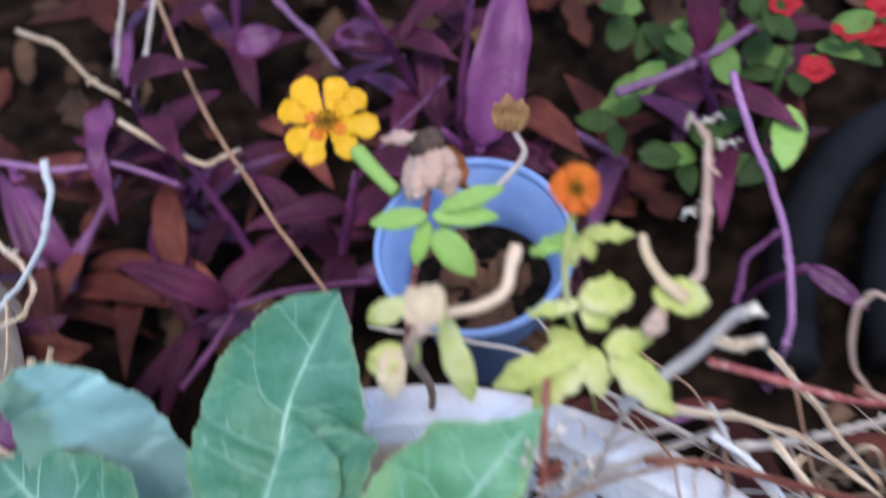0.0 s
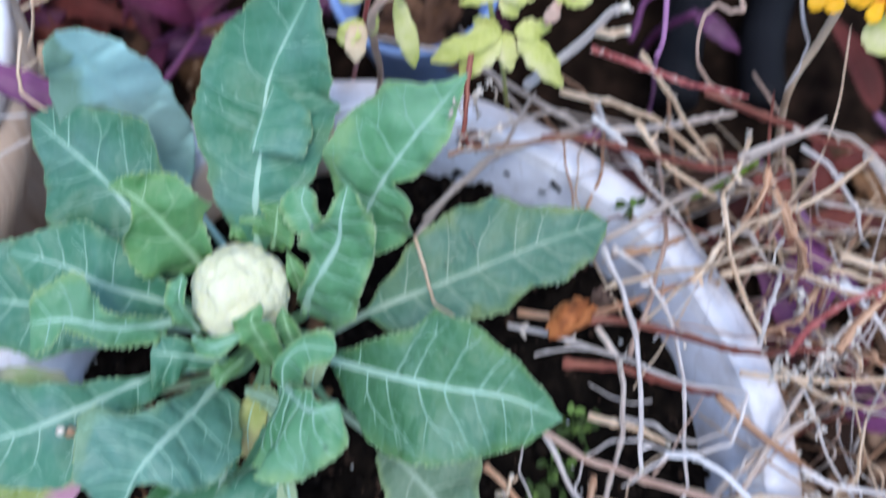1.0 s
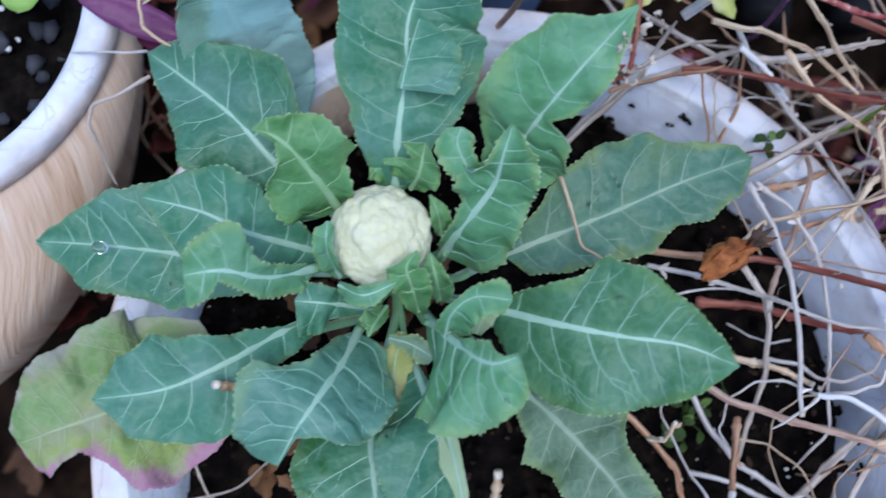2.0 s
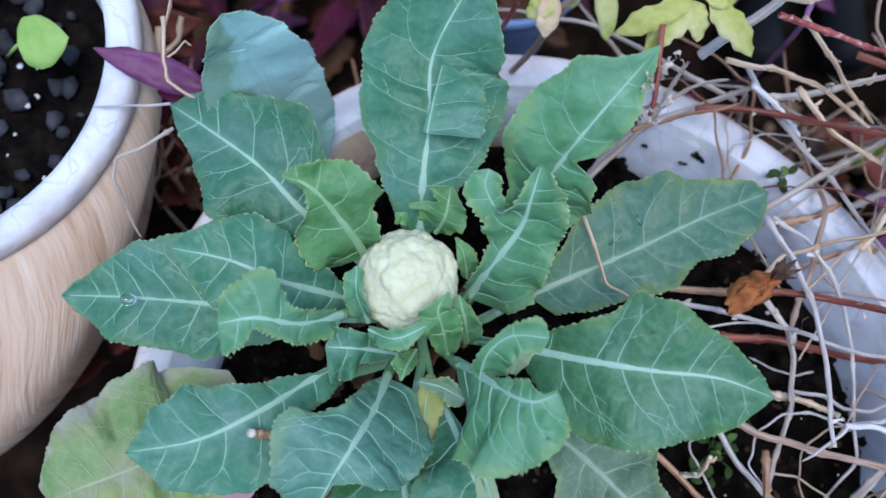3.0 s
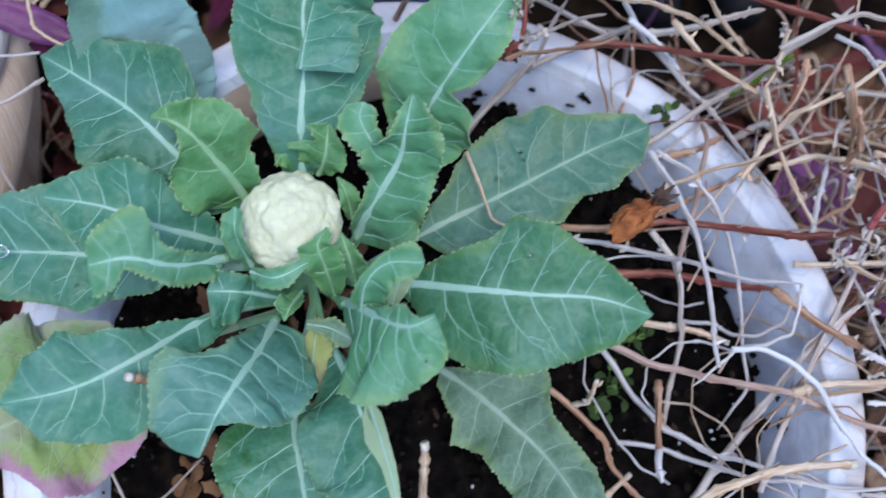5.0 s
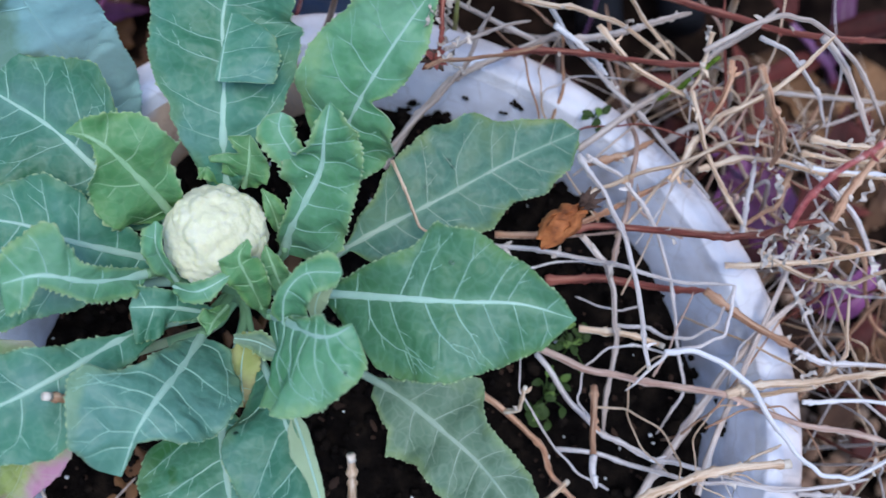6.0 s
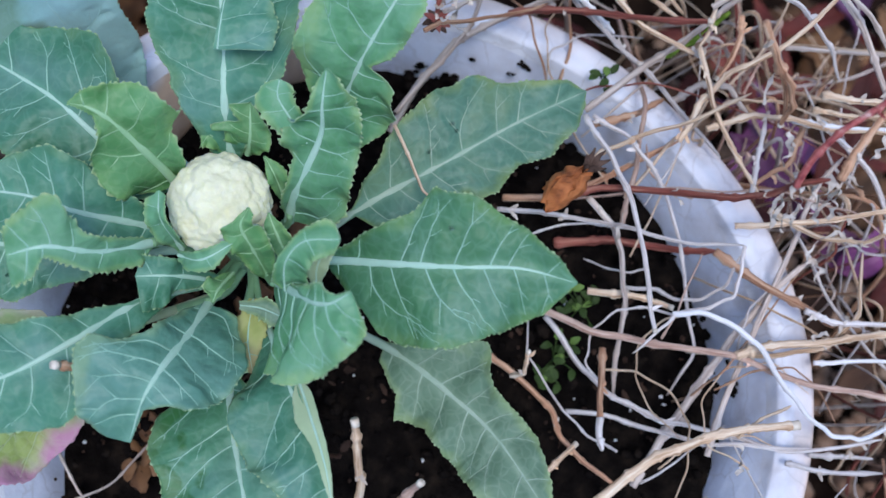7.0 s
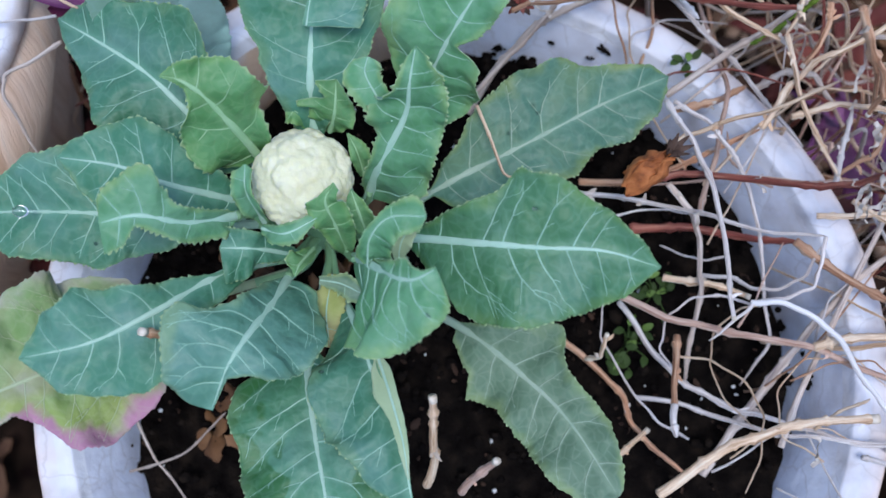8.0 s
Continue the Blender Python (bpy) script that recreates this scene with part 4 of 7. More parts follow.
leaf([(-0.1030, 0.0901, 0.3414), (-0.1096, 0.0959, 0.3698), (-0.1217, 0.1056, 0.3931), (-0.1315, 0.1104, 0.4027), (-0.1421, 0.1125, 0.4034)],
     left=((0.08, 0.0100), (0.14, 0.0200), (0.33, 0.0248), (0.48, 0.0179), (0.57, 0.0069), (0.70, 0.0026),),
     right=((0.23, 0.0128), (0.33, 0.0160), (0.38, 0.0245), (0.55, 0.0214), (0.69, 0.0148), (0.85, 0.0068),),
     seed=21, petiole=0.05, material=LEAF_YOUNG, cup=0.12, wave=0.004, side_veins=5, teeth=2.0)  # young left leaf
leaf([(-0.0707, 0.1072, 0.3500), (-0.0657, 0.1118, 0.3697), (-0.0642, 0.1234, 0.3827)],
     left=((0.03, 0.0084), (0.57, 0.0178), (0.72, 0.0044), (0.94, 0.0100),),
     right=((0.43, 0.0104), (0.65, 0.0092), (0.87, 0.0042),),
     seed=22, petiole=0.0, material=LEAF_YOUNG, side_veins=3, stem_r=0.0018)  # small top leaf
leaf([(-0.0770, 0.1096, 0.3407), (-0.0838, 0.1122, 0.3618), (-0.0910, 0.1150, 0.3648)],
     left=((0.78, 0.0071),),
     right=((0.29, 0.0070), (0.57, 0.0061),),
     seed=23, petiole=0.0, material=LEAF_YOUNG, side_veins=2, stem_r=0.0012)  # small back leaf
leaf([(-0.0564, 0.0462, 0.3399), (-0.0598, 0.0543, 0.3727), (-0.0630, 0.0615, 0.3880), (-0.0592, 0.0695, 0.3918)],
     left=((0.31, 0.0085), (0.64, 0.0092), (0.71, 0.0030),),
     right=((0.23, 0.0083), (0.48, 0.0087), (0.94, 0.0034),),
     seed=24, petiole=0.0, material=LEAF_YOUNG, side_veins=4, stem_r=0.0016, cup=-0.15)  # wrapper leaf
leaf([(-0.0965, 0.0516, 0.3670), (-0.0815, 0.0468, 0.3810), (-0.0669, 0.0547, 0.3829)],
     left=((0.54, 0.0044), (0.89, 0.0031),),
     right=((0.33, 0.0047), (0.63, 0.0056), (0.89, 0.0024),),
     seed=25, material=LEAF_FRESH, petiole=0.0, side_veins=2, stem_r=0.001)  # wrapper leaf low
leaf([(-0.0812, 0.0459, 0.3325), (-0.0990, 0.0429, 0.3591), (-0.1151, 0.0410, 0.3659)],
     left=((0.38, 0.0058), (0.70, 0.0154), (0.92, 0.0163),),
     right=((0.48, 0.0087), (0.92, 0.0097),),
     seed=26, petiole=0.0, side_veins=3, stem_r=0.002)  # shaded inner leaf
leaf([(-0.0978, 0.0568, 0.3516), (-0.1026, 0.0660, 0.3775), (-0.1046, 0.0799, 0.3790)],
     left=((0.37, 0.0055), (0.79, 0.0058),),
     right=((0.29, 0.0034), (0.89, 0.0037),),
     seed=27, material=LEAF_FRESH, petiole=0.0, side_veins=3, stem_r=0.0016, cup=0.3)  # wrapper leaf left
leaf([(-0.0470, 0.0554, 0.3375), (-0.0504, 0.0634, 0.3605), (-0.0547, 0.0738, 0.3658)],
     left=((0.50, 0.0057), (0.84, 0.0035),),
     right=((0.27, 0.0076), (0.69, 0.0041),),
     seed=28, petiole=0.0, material=LEAF_YOUNG, side_veins=2, stem_r=0.0014)  # yellowish inner leaf
leaf([(-0.0720, 0.0477, 0.3508), (-0.0752, 0.0359, 0.3679), (-0.0771, 0.0293, 0.3693)],
     left=((0.27, 0.0037),),
     right=((0.49, 0.0072),),
     seed=29, petiole=0.0, material=LEAF_YOUNG, side_veins=2, stem_r=0.001)  # small lower leaf
leaf([(-0.0513, 0.0870, 0.3422), (-0.0543, 0.0951, 0.3601), (-0.0596, 0.1039, 0.3610)],
     left=((0.42, 0.0040),),
     right=((0.28, 0.0059), (0.54, 0.0055),),
     seed=30, petiole=0.0, material=LEAF_YOUNG, side_veins=2, stem_r=0.001)  # inner right small leaf
leaf([(-0.0642, 0.0368, 0.3380), (-0.0648, 0.0159, 0.3420), (-0.0621, -0.0005, 0.3360)],
     left=((0.20, 0.0085), (0.59, 0.0091), (0.91, 0.0061),),
     right=((0.32, 0.0060), (0.66, 0.0073), (0.92, 0.0061),),
     seed=31, petiole=0.0, material=LEAF_YELLOW, side_veins=2, stem_r=0.0005, wave=0.004, teeth=1.4)  # torn pale leaf
leaf([(-0.0693, 0.0318, 0.3460), (-0.0573, 0.0297, 0.3500), (-0.0455, 0.0253, 0.3460)],
     left=((0.25, 0.0025), (0.54, 0.0056), (0.81, 0.0036),),
     right=((0.26, 0.0036), (0.77, 0.0060), (0.97, 0.0043),),
     seed=33, petiole=0.0, material=LEAF_PALE, side_veins=2, stem_r=0.0005, wave=0.003, teeth=1.6)  # torn scrap above it
leaf([(-0.0267, 0.0352, 0.3920), (-0.0250, 0.0412, 0.4040), (-0.0198, 0.0492, 0.4120)],
     left=((0.40, 0.0040), (0.68, 0.0054), (0.95, 0.0041),),
     right=((0.46, 0.0046), (0.80, 0.0039), (0.95, 0.0033),),
     seed=34, petiole=0.0, material=LEAF_PALE2, side_veins=2, stem_r=0.0004, wave=0.001, teeth=1.2)  # pale inside of the curl
leaf([(-0.0371, 0.0393, 0.2707), (0.0066, 0.0157, 0.3001), (0.0376, -0.0071, 0.3090), (0.0614, -0.0290, 0.3155), (0.0860, -0.0635, 0.3213)],
     left=((0.49, 0.0338), (0.61, 0.0169), (0.72, 0.0159), (0.82, 0.0163), (0.93, 0.0107), (0.99, 0.0041),),
     right=((0.22, 0.0088), (0.33, 0.0164), (0.38, 0.0284), (0.49, 0.0214), (0.69, 0.0265), (0.87, 0.0232), (0.98, 0.0161),),
     seed=32, petiole=0.2, material=LEAF_PALE, back=LEAF_PALE, vein=VEIN_PALE)  # pale low leaf


def curd(centre, r):
    """The head: a dome of rounded florets, each broken into fine beads."""
    rnd = np.random.RandomState(9)
    bm = bmesh.new()
    bmesh.ops.create_icosphere(bm, subdivisions=6, radius=1.0)
    co = np.array([q.co[:] for q in bm.verts])
    faces = [tuple(q.index for q in f.verts) for f in bm.faces]
    bm.free()

    def seeds(n, jitter):
        k = np.arange(n) + 0.5
        z, phi = 1 - 2 * k / n, k * 2.399963
        s = np.sqrt(1 - z * z)
        p = np.stack([s * np.cos(phi), s * np.sin(phi), z], 1) + rnd.normal(0, jitter, (n, 3))
        return p / np.linalg.norm(p, axis=1)[:, None]

    def cell(p, n):
        near = np.sqrt(np.maximum(0, 2 - 2 * (co @ p.T).max(1)))
        return np.clip(1 - (near / (1.9 / math.sqrt(n))) ** 2, 0, 1)

    big, middle, fine = cell(seeds(56, 0.11), 56), cell(seeds(300, 0.05), 300), cell(seeds(1800, 0.016), 1800)
    rough = np.array([noise.noise(Vector(q) * 2.2) for q in co])
    rad = r * (0.885 + 0.066 * big ** 0.7 + 0.026 * middle ** 0.8 + 0.010 * fine + 0.05 * rough)
    co = co * rad[:, None] * np.array([1.0, 1.0, 0.86])
    o = np.array(centre) - np.array(plant.location)
    ob = mesh_ob("curd", (co + o).tolist(), faces, CURD, plant, "small cream-white cauliflower head of tight florets")
    return ob


curd((-0.0812, 0.0815, 0.3520), 0.0270)
stalk_v, stalk_f = tube(smooth_path([(-0.0796, 0.0811, 0.2200), (-0.0760, 0.0714, 0.3000), (-0.0786, 0.0805, 0.3400)], 6), lambda q: 0.012, 10)
mesh_ob("stalk", [PLANT_INV @ q for q in stalk_v], stalk_f, PETIOLE, plant)

# ---------------------------------------------------------------- dry stems


def lance(base, tip, half, up=(0, 0, 1), fold=0.25, arch=0.0, crinkle=0.0, n=12, peak=0.4, seed=0, thick=0.0005, ragged=0.0, blunt=False):
    """Vertices and faces of a narrow two-sided blade from base to tip, folded along its middle."""
    b, t = Vector(base), Vector(tip)
    d = (t - b)
    length = d.length
    d.normalize()
    side = d.cross(Vector(up))
    side = side.normalized() if side.length > 1e-4 else d.cross(Vector((1, 0.2, 0))).normalized()
    nrm = side.cross(d)
    verts, faces = [], []
    cols = (-1.0, -0.5, 0.0, 0.5, 1.0)
    for layer in (0, 1):
        for k in range(n + 1):
            s = k / n
            w = half * (max(0.0, s) / peak) ** 0.6 * math.exp(0.6 * (1 - s / peak)) * (1 - s ** 5) + 0.0003
            if blunt:
                w = half * ((s / peak) ** 0.75 if s < peak else math.sqrt(max(0.0, 1 - ((s - peak) / (1 - peak)) ** 2.4))) + 0.0003
            if ragged:
                w *= 1 + ragged * noise.noise(Vector((s * 9, seed * 1.7, 4.2)))
            mid = b + d * (length * s) + nrm * (arch * length * 4 * s * (1 - s))
            for c in cols:
                e = crinkle * noise.noise(Vector((s * 7, c * 2.5, seed * 3.3)))
                g = crinkle * noise.noise(Vector((s * 6, c * 2 + 9, seed * 2.1)))
                verts.append(mid + side * (c * w + g * 0.6) + nrm * (fold * abs(c) * w + e - layer * thick))
    m = len(cols)
    off = (n + 1) * m
    for k in range(n):
        for j in range(m - 1):
            a = k * m + j
            faces.append((a, a + 1, a + m + 1, a + m))
            faces.append((off + a, off + a + m, off + a + m + 1, off + a + 1))
        a = k * m
        faces.append((a, a + m, off + a + m, off + a))
        a += m - 1
        faces.append((a, off + a, off + a + m, a + m))
    return verts, faces


def along_grain(ob, line, sides):
    """Tells the stem's material which way the fibres run."""
    run, values = 0.0, []
    for k, p in enumerate(line):
        run += (p - line[k - 1]).length if k else 0.0
        for j in range(sides):
            w = 2 * math.pi * j / sides
            values += [0.035 * math.cos(w), 0.035 * math.sin(w), run]
    att = ob.data.attributes.new("grain", "FLOAT_VECTOR", "POINT")
    att.data.foreach_set("vector", values)


def stem(points, r, material, label, cut=False, knots=3, seed=0, name="dry_twig", category="twig", group="dry twigs"):
    """One bent, knotty stem through the points; cut: with a pale cut face at its end."""
    rnd = random.Random(seed * 7 + 3)
    r *= 0.55
    if len(label.split()) < 4:
        label += " over the planter"
    points = [Vector(q) for q in points]
    bent = [points[0]]
    for p, q in zip(points, points[1:]):
        kink = Vector((rnd.uniform(-1, 1), rnd.uniform(-1, 1), rnd.uniform(-0.4, 0.4)))
        bent += [p.lerp(q, rnd.uniform(0.35, 0.65)) + kink * min(0.0016, 0.03 * (q - p).length), q]
    line = smooth_path(bent, 7)
    for k in range(1, len(line) - 1):
        line[k] = line[k] + Vector((rnd.uniform(-1, 1), rnd.uniform(-1, 1), rnd.uniform(-1, 1))) * (r * 0.07)
    end = 0.0 if cut else 0.6

    def thick(q):
        tip = min(1.0, (1 - q) / 0.08)
        return r * (1.08 - 0.35 * q) * (1 - end + end * tip ** 0.6) * (1 + 0.07 * noise.noise(Vector((q * 14, seed, 0.3))))

    v, f = tube(line, thick, 8, 0.025, knots + 1, rnd)
    o = line[0]
    ob = mesh_ob(name, [q - o for q in v], f, material)
    ob.location = o
    along_grain(ob, line, 8)
    tagged(ob, label, category, group)
    if seed < 190 and r > 0.0011 and (line[0] - line[-1]).length > 0.03 and group == "dry twigs" and len(line) > 20:
        for _ in range(1 + seed % 2):
            k = rnd.randrange(3, len(line) - 3)
            wisps = []
            for _ in range(3):
                run = Vector((rnd.uniform(-1, 1), rnd.uniform(-1, 1), rnd.uniform(-0.4, 0.7))) * rnd.uniform(0.002, 0.0065)
                wisps.append(lance(line[k] - o, line[k] + run - o, rnd.uniform(0.0005, 0.0010), (0.1, -0.3, 1), 0.5, rnd.uniform(-0.2, 0.3), 0.0008, 5, 0.4, rnd.randrange(99), 0.0003))
            mesh_ob("dry_bract", *join(wisps), PAPER if rnd.random() < 0.6 else material, ob, "shrivelled papery bract")
    if cut:
        d = (line[-1] - line[-2]).normalized()
        v, f = tube([line[-1] - d * r * 1.2 - o, line[-1] + d * r * 0.3 - o], lambda q: r * 0.86, 9, 0.15, 0, rnd)
        mesh_ob("cut_end", v, f, CUT, ob, "pale cut face")
    return ob


S = stem
# the tangle that lies over the planter's edge
mossy = S([(0.1063, 0.1513, 0.3150), (0.1342, 0.1714, 0.3250), (0.1549, 0.1849, 0.3300), (0.1803, 0.2042, 0.3400), (0.2154, 0.2323, 0.3400)], 0.0034, TWIG_GREY, "long grey dry stem with green moss on it", seed=1)
S([(0.0878, 0.2268, 0.3350), (0.0987, 0.2053, 0.3350), (0.1179, 0.1885, 0.3300), (0.1415, 0.1715, 0.3200), (0.1619, 0.1511, 0.3120), (0.1828, 0.1285, 0.3080)], 0.0027, TWIG_PALE, "bleached dry stem lying along the planter rim", seed=2)
S([(0.1608, 0.1744, 0.3500), (0.1684, 0.1453, 0.3450), (0.1803, 0.1211, 0.3400), (0.1953, 0.1025, 0.3300)], 0.0025, TWIG, "straw-coloured dry stem", seed=3)
S([(0.0987, 0.1029, 0.3300), (0.1104, 0.1197, 0.3350), (0.1303, 0.1281, 0.3400), (0.1542, 0.1345, 0.3450), (0.1870, 0.1502, 0.3500)], 0.0024, TWIG, "thin tan dry stem", seed=4)
S([(0.1659, 0.1336, 0.3400), (0.1900, 0.1417, 0.3400), (0.2088, 0.1389, 0.3450), (0.2321, 0.1329, 0.3450), (0.2674, 0.1317, 0.3450)], 0.003, TWIG, "tan dry stem", seed=5)
S([(0.1650, 0.1482, 0.4340), (0.1739, 0.1418, 0.4200), (0.1920, 0.1387, 0.3900), (0.2001, 0.1353, 0.3700), (0.2009, 0.1331, 0.3500)], 0.0032, TWIG_BROWN, "orange-brown cut stem with a white end", cut=True, seed=6)
S([(0.1761, 0.1519, 0.4100), (0.1932, 0.1428, 0.3800), (0.2033, 0.1354, 0.3500)], 0.0026, TWIG_BROWN, "orange-brown dry stem", seed=60)
S([(0.1536, 0.1298, 0.3300), (0.1634, 0.1486, 0.3400), (0.1757, 0.1607, 0.3500), (0.1960, 0.1689, 0.3600), (0.2130, 0.1810, 0.3700), (0.2267, 0.1949, 0.3800)], 0.003, TWIG, "tan dry stem", seed=7)
S([(0.0940, 0.0974, 0.3250), (0.1112, 0.1024, 0.3300), (0.1504, 0.0953, 0.3500), (0.1696, 0.0880, 0.3700), (0.1806, 0.0856, 0.3850), (0.1888, 0.0855, 0.4050), (0.1994, 0.0862, 0.4100)], 0.0034, TWIG_RED, "dark red-brown woody stem", seed=8, knots=4)
S([(0.1845, 0.0831, 0.4080), (0.1882, 0.0925, 0.4200), (0.1970, 0.1016, 0.4350), (0.2143, 0.1125, 0.4500)], 0.0030, TWIG_CRIMSON, "speckled crimson stem", seed=9, knots=3)
S([(0.2083, 0.0895, 0.4000), (0.2129, 0.1013, 0.4100), (0.2300, 0.1251, 0.4200)], 0.0036, TWIG_BROWN, "ochre-brown stem", seed=10)
S([(0.0592, 0.0946, 0.3100), (0.0833, 0.0922, 0.3150), (0.1098, 0.0868, 0.3200), (0.1387, 0.0795, 0.3250), (0.1639, 0.0762, 0.3200), (0.1914, 0.0776, 0.3150)], 0.0024, TWIG_PALE, "long bleached dry stem", seed=11)
S([(0.1039, 0.1424, 0.3300), (0.1154, 0.1183, 0.3400), (0.1243, 0.0949, 0.3450), (0.1294, 0.0660, 0.3500), (0.1323, 0.0405, 0.3500), (0.1350, 0.0245, 0.3490)], 0.0027, TWIG_PALE, "bleached stem with a white broken end", cut=True, seed=12)
S([(0.1101, 0.1463, 0.3200), (0.1275, 0.1338, 0.3250), (0.1394, 0.1183, 0.3250), (0.1494, 0.1012, 0.3200), (0.1584, 0.0789, 0.3100), (0.1620, 0.0582, 0.3050), (0.1700, 0.0233, 0.2900), (0.1595, -0.0003, 0.2700)], 0.0022, TWIG_PALE, "bleached dry stem", seed=13)
S([(0.1066, 0.0984, 0.3250), (0.1204, 0.0847, 0.3200), (0.1257, 0.0706, 0.3150), (0.1303, 0.0456, 0.3000), (0.1291, -0.0012, 0.2700)], 0.003, TWIG_GREY, "grey dry stem", seed=14)
S([(0.1917, 0.0768, 0.3160), (0.1890, 0.0630, 0.3170), (0.1840, 0.0489, 0.3180), (0.1703, 0.0422, 0.3200), (0.1526, 0.0379, 0.3250), (0.1410, 0.0281, 0.3300), (0.1300, 0.0173, 0.3200)], 0.0019, TWIG_PALE, "thin looped bleached stem", seed=15)
S([(0.1497, 0.0375, 0.3250), (0.1635, 0.0384, 0.3280), (0.1807, 0.0316, 0.3280), (0.1958, 0.0202, 0.3250), (0.2092, 0.0008, 0.3200), (0.2193, -0.0126, 0.3200), (0.2318, -0.0219, 0.3200), (0.2477, -0.0226, 0.3200), (0.2748, -0.0087, 0.3200)], 0.0028, TWIG_WHITE, "smooth white dry stem in a wide curve", seed=16, knots=1)
S([(0.0854, 0.0417, 0.3000), (0.1116, 0.0292, 0.3080), (0.1412, 0.0238, 0.3100), (0.1843, 0.0180, 0.3150), (0.2047, 0.0098, 0.3150), (0.2280, 0.0032, 0.3150), (0.2747, -0.0044, 0.3150)], 0.0036, TWIG_ROSE, "pinkish brown woody stem", seed=17, knots=4)
S([(0.1846, 0.0179, 0.3160), (0.1983, 0.0226, 0.3180), (0.2213, 0.0251, 0.3200), (0.2422, 0.0281, 0.3200), (0.2781, 0.0336, 0.3200)], 0.0042, TWIG, "knotty tan stem", seed=18, knots=6)
S([(0.1417, -0.0506, 0.2600), (0.1578, -0.0199, 0.2750), (0.1765, 0.0106, 0.2900), (0.1896, 0.0314, 0.3000), (0.2068, 0.0529, 0.3080), (0.2270, 0.0707, 0.3120)], 0.0044, TWIG_GREY, "thick grey-brown dry stem", seed=19)
S([(0.0893, 0.0411, 0.2800), (0.1061, 0.0157, 0.2850), (0.1241, -0.0025, 0.2880), (0.1499, -0.0157, 0.2950), (0.1816, -0.0223, 0.3000), (0.1996, -0.0277, 0.3080), (0.2253, -0.0285, 0.3100)], 0.0028, TWIG_PALE, "bleached dry stem", seed=20)
S([(0.1013, -0.0111, 0.2750), (0.1255, -0.0134, 0.2800), (0.1492, -0.0205, 0.2850), (0.1709, -0.0269, 0.2950), (0.1888, -0.0269, 0.3050), (0.2135, -0.0302, 0.3100), (0.2610, -0.0225, 0.3100)], 0.0024, TWIG_PALE, "bleached dry stem", seed=21)
S([(0.1178, 0.0212, 0.3000), (0.1140, -0.0017, 0.3150), (0.1119, -0.0180, 0.3250)], 0.0036, TWIG_BROWN, "brown stem stub", seed=22, knots=1)
S([(0.1119, -0.0171, 0.3250), (0.1104, -0.0251, 0.3300), (0.1114, -0.0328, 0.3330)], 0.0034, TWIG_PALE, "peeled white stem end", seed=23, knots=2)
S([(0.1062, -0.0610, 0.3200), (0.1242, -0.0452, 0.3300), (0.1399, -0.0339, 0.3350), (0.1625, -0.0251, 0.3350), (0.1822, -0.0204, 0.3350), (0.2081, -0.0175, 0.3350)], 0.0048, TWIG, "thick knotty tan stem lying over the rim", cut=True, seed=24, knots=6)
S([(0.1794, -0.0245, 0.3300), (0.1926, -0.0144, 0.3300), (0.2090, -0.0075, 0.3250)], 0.0015, TWIG, "thin side shoot", seed=25)
S([(0.0585, 0.0190, 0.2700), (0.0791, 0.0033, 0.2750), (0.0928, -0.0106, 0.2800), (0.0977, -0.0242, 0.2780), (0.1106, -0.0375, 0.2750), (0.1302, -0.0507, 0.2700)], 0.0032, TWIG_BROWN, "brown woody stem on the soil", seed=26)
S([(0.0629, -0.0620, 0.2950), (0.0865, -0.0461, 0.2950), (0.1052, -0.0288, 0.2900)], 0.0032, TWIG, "pale tan stem", cut=True, seed=27)
S([(0.1758, 0.0737, 0.3150), (0.2008, 0.0561, 0.3150), (0.2214, 0.0455, 0.3150), (0.2373, 0.0345, 0.3150)], 0.004, TWIG_BROWN, "brown woody stem lying over the rim", seed=28)
S([(0.1116, 0.0546, 0.2900), (0.1326, 0.0522, 0.2950), (0.1562, 0.0449, 0.3000)], 0.0036, TWIG, "tan stem stub", cut=True, seed=29)
S([(0.1286, 0.0556, 0.3000), (0.1459, 0.0540, 0.3050), (0.1552, 0.0479, 0.3100), (0.1683, 0.0479, 0.3120), (0.1812, 0.0555, 0.3150), (0.1897, 0.0724, 0.3160)], 0.002, TWIG_PALE, "thin bleached stem", seed=30)
S([(0.1110, 0.1433, 0.3150), (0.1372, 0.1527, 0.3100), (0.1521, 0.1623, 0.3080)], 0.0036, TWIG_BROWN, "dark brown twig on the inner wall", seed=31)
S([(-0.0019, 0.1433, 0.2900), (0.0135, 0.1691, 0.3000), (0.0321, 0.1895, 0.3100), (0.0508, 0.1999, 0.3150), (0.0729, 0.2111, 0.3150), (0.0985, 0.2242, 0.3150)], 0.0036, TWIG_GREY, "woody grey-brown stem over the rim", seed=32, knots=5)
S([(0.0016, 0.1498, 0.3050), (0.0260, 0.1782, 0.3120), (0.0411, 0.1954, 0.3200), (0.0466, 0.2076, 0.3300), (0.0549, 0.2228, 0.3400)], 0.0026, TWIG_GREY, "woody grey-brown stem", seed=33)
S([(0.1563, 0.1600, 0.3100), (0.1696, 0.1665, 0.3200), (0.1835, 0.1633, 0.3250), (0.1954, 0.1493, 0.3200)], 0.0034, TWIG_GREY, "grey looped stem", seed=34)
S([(0.2302, 0.2055, 0.3600), (0.2469, 0.1903, 0.3500), (0.2583, 0.1711, 0.3400), (0.2687, 0.1530, 0.3300)], 0.0034, TWIG_GREY, "grey arched stem", seed=35)
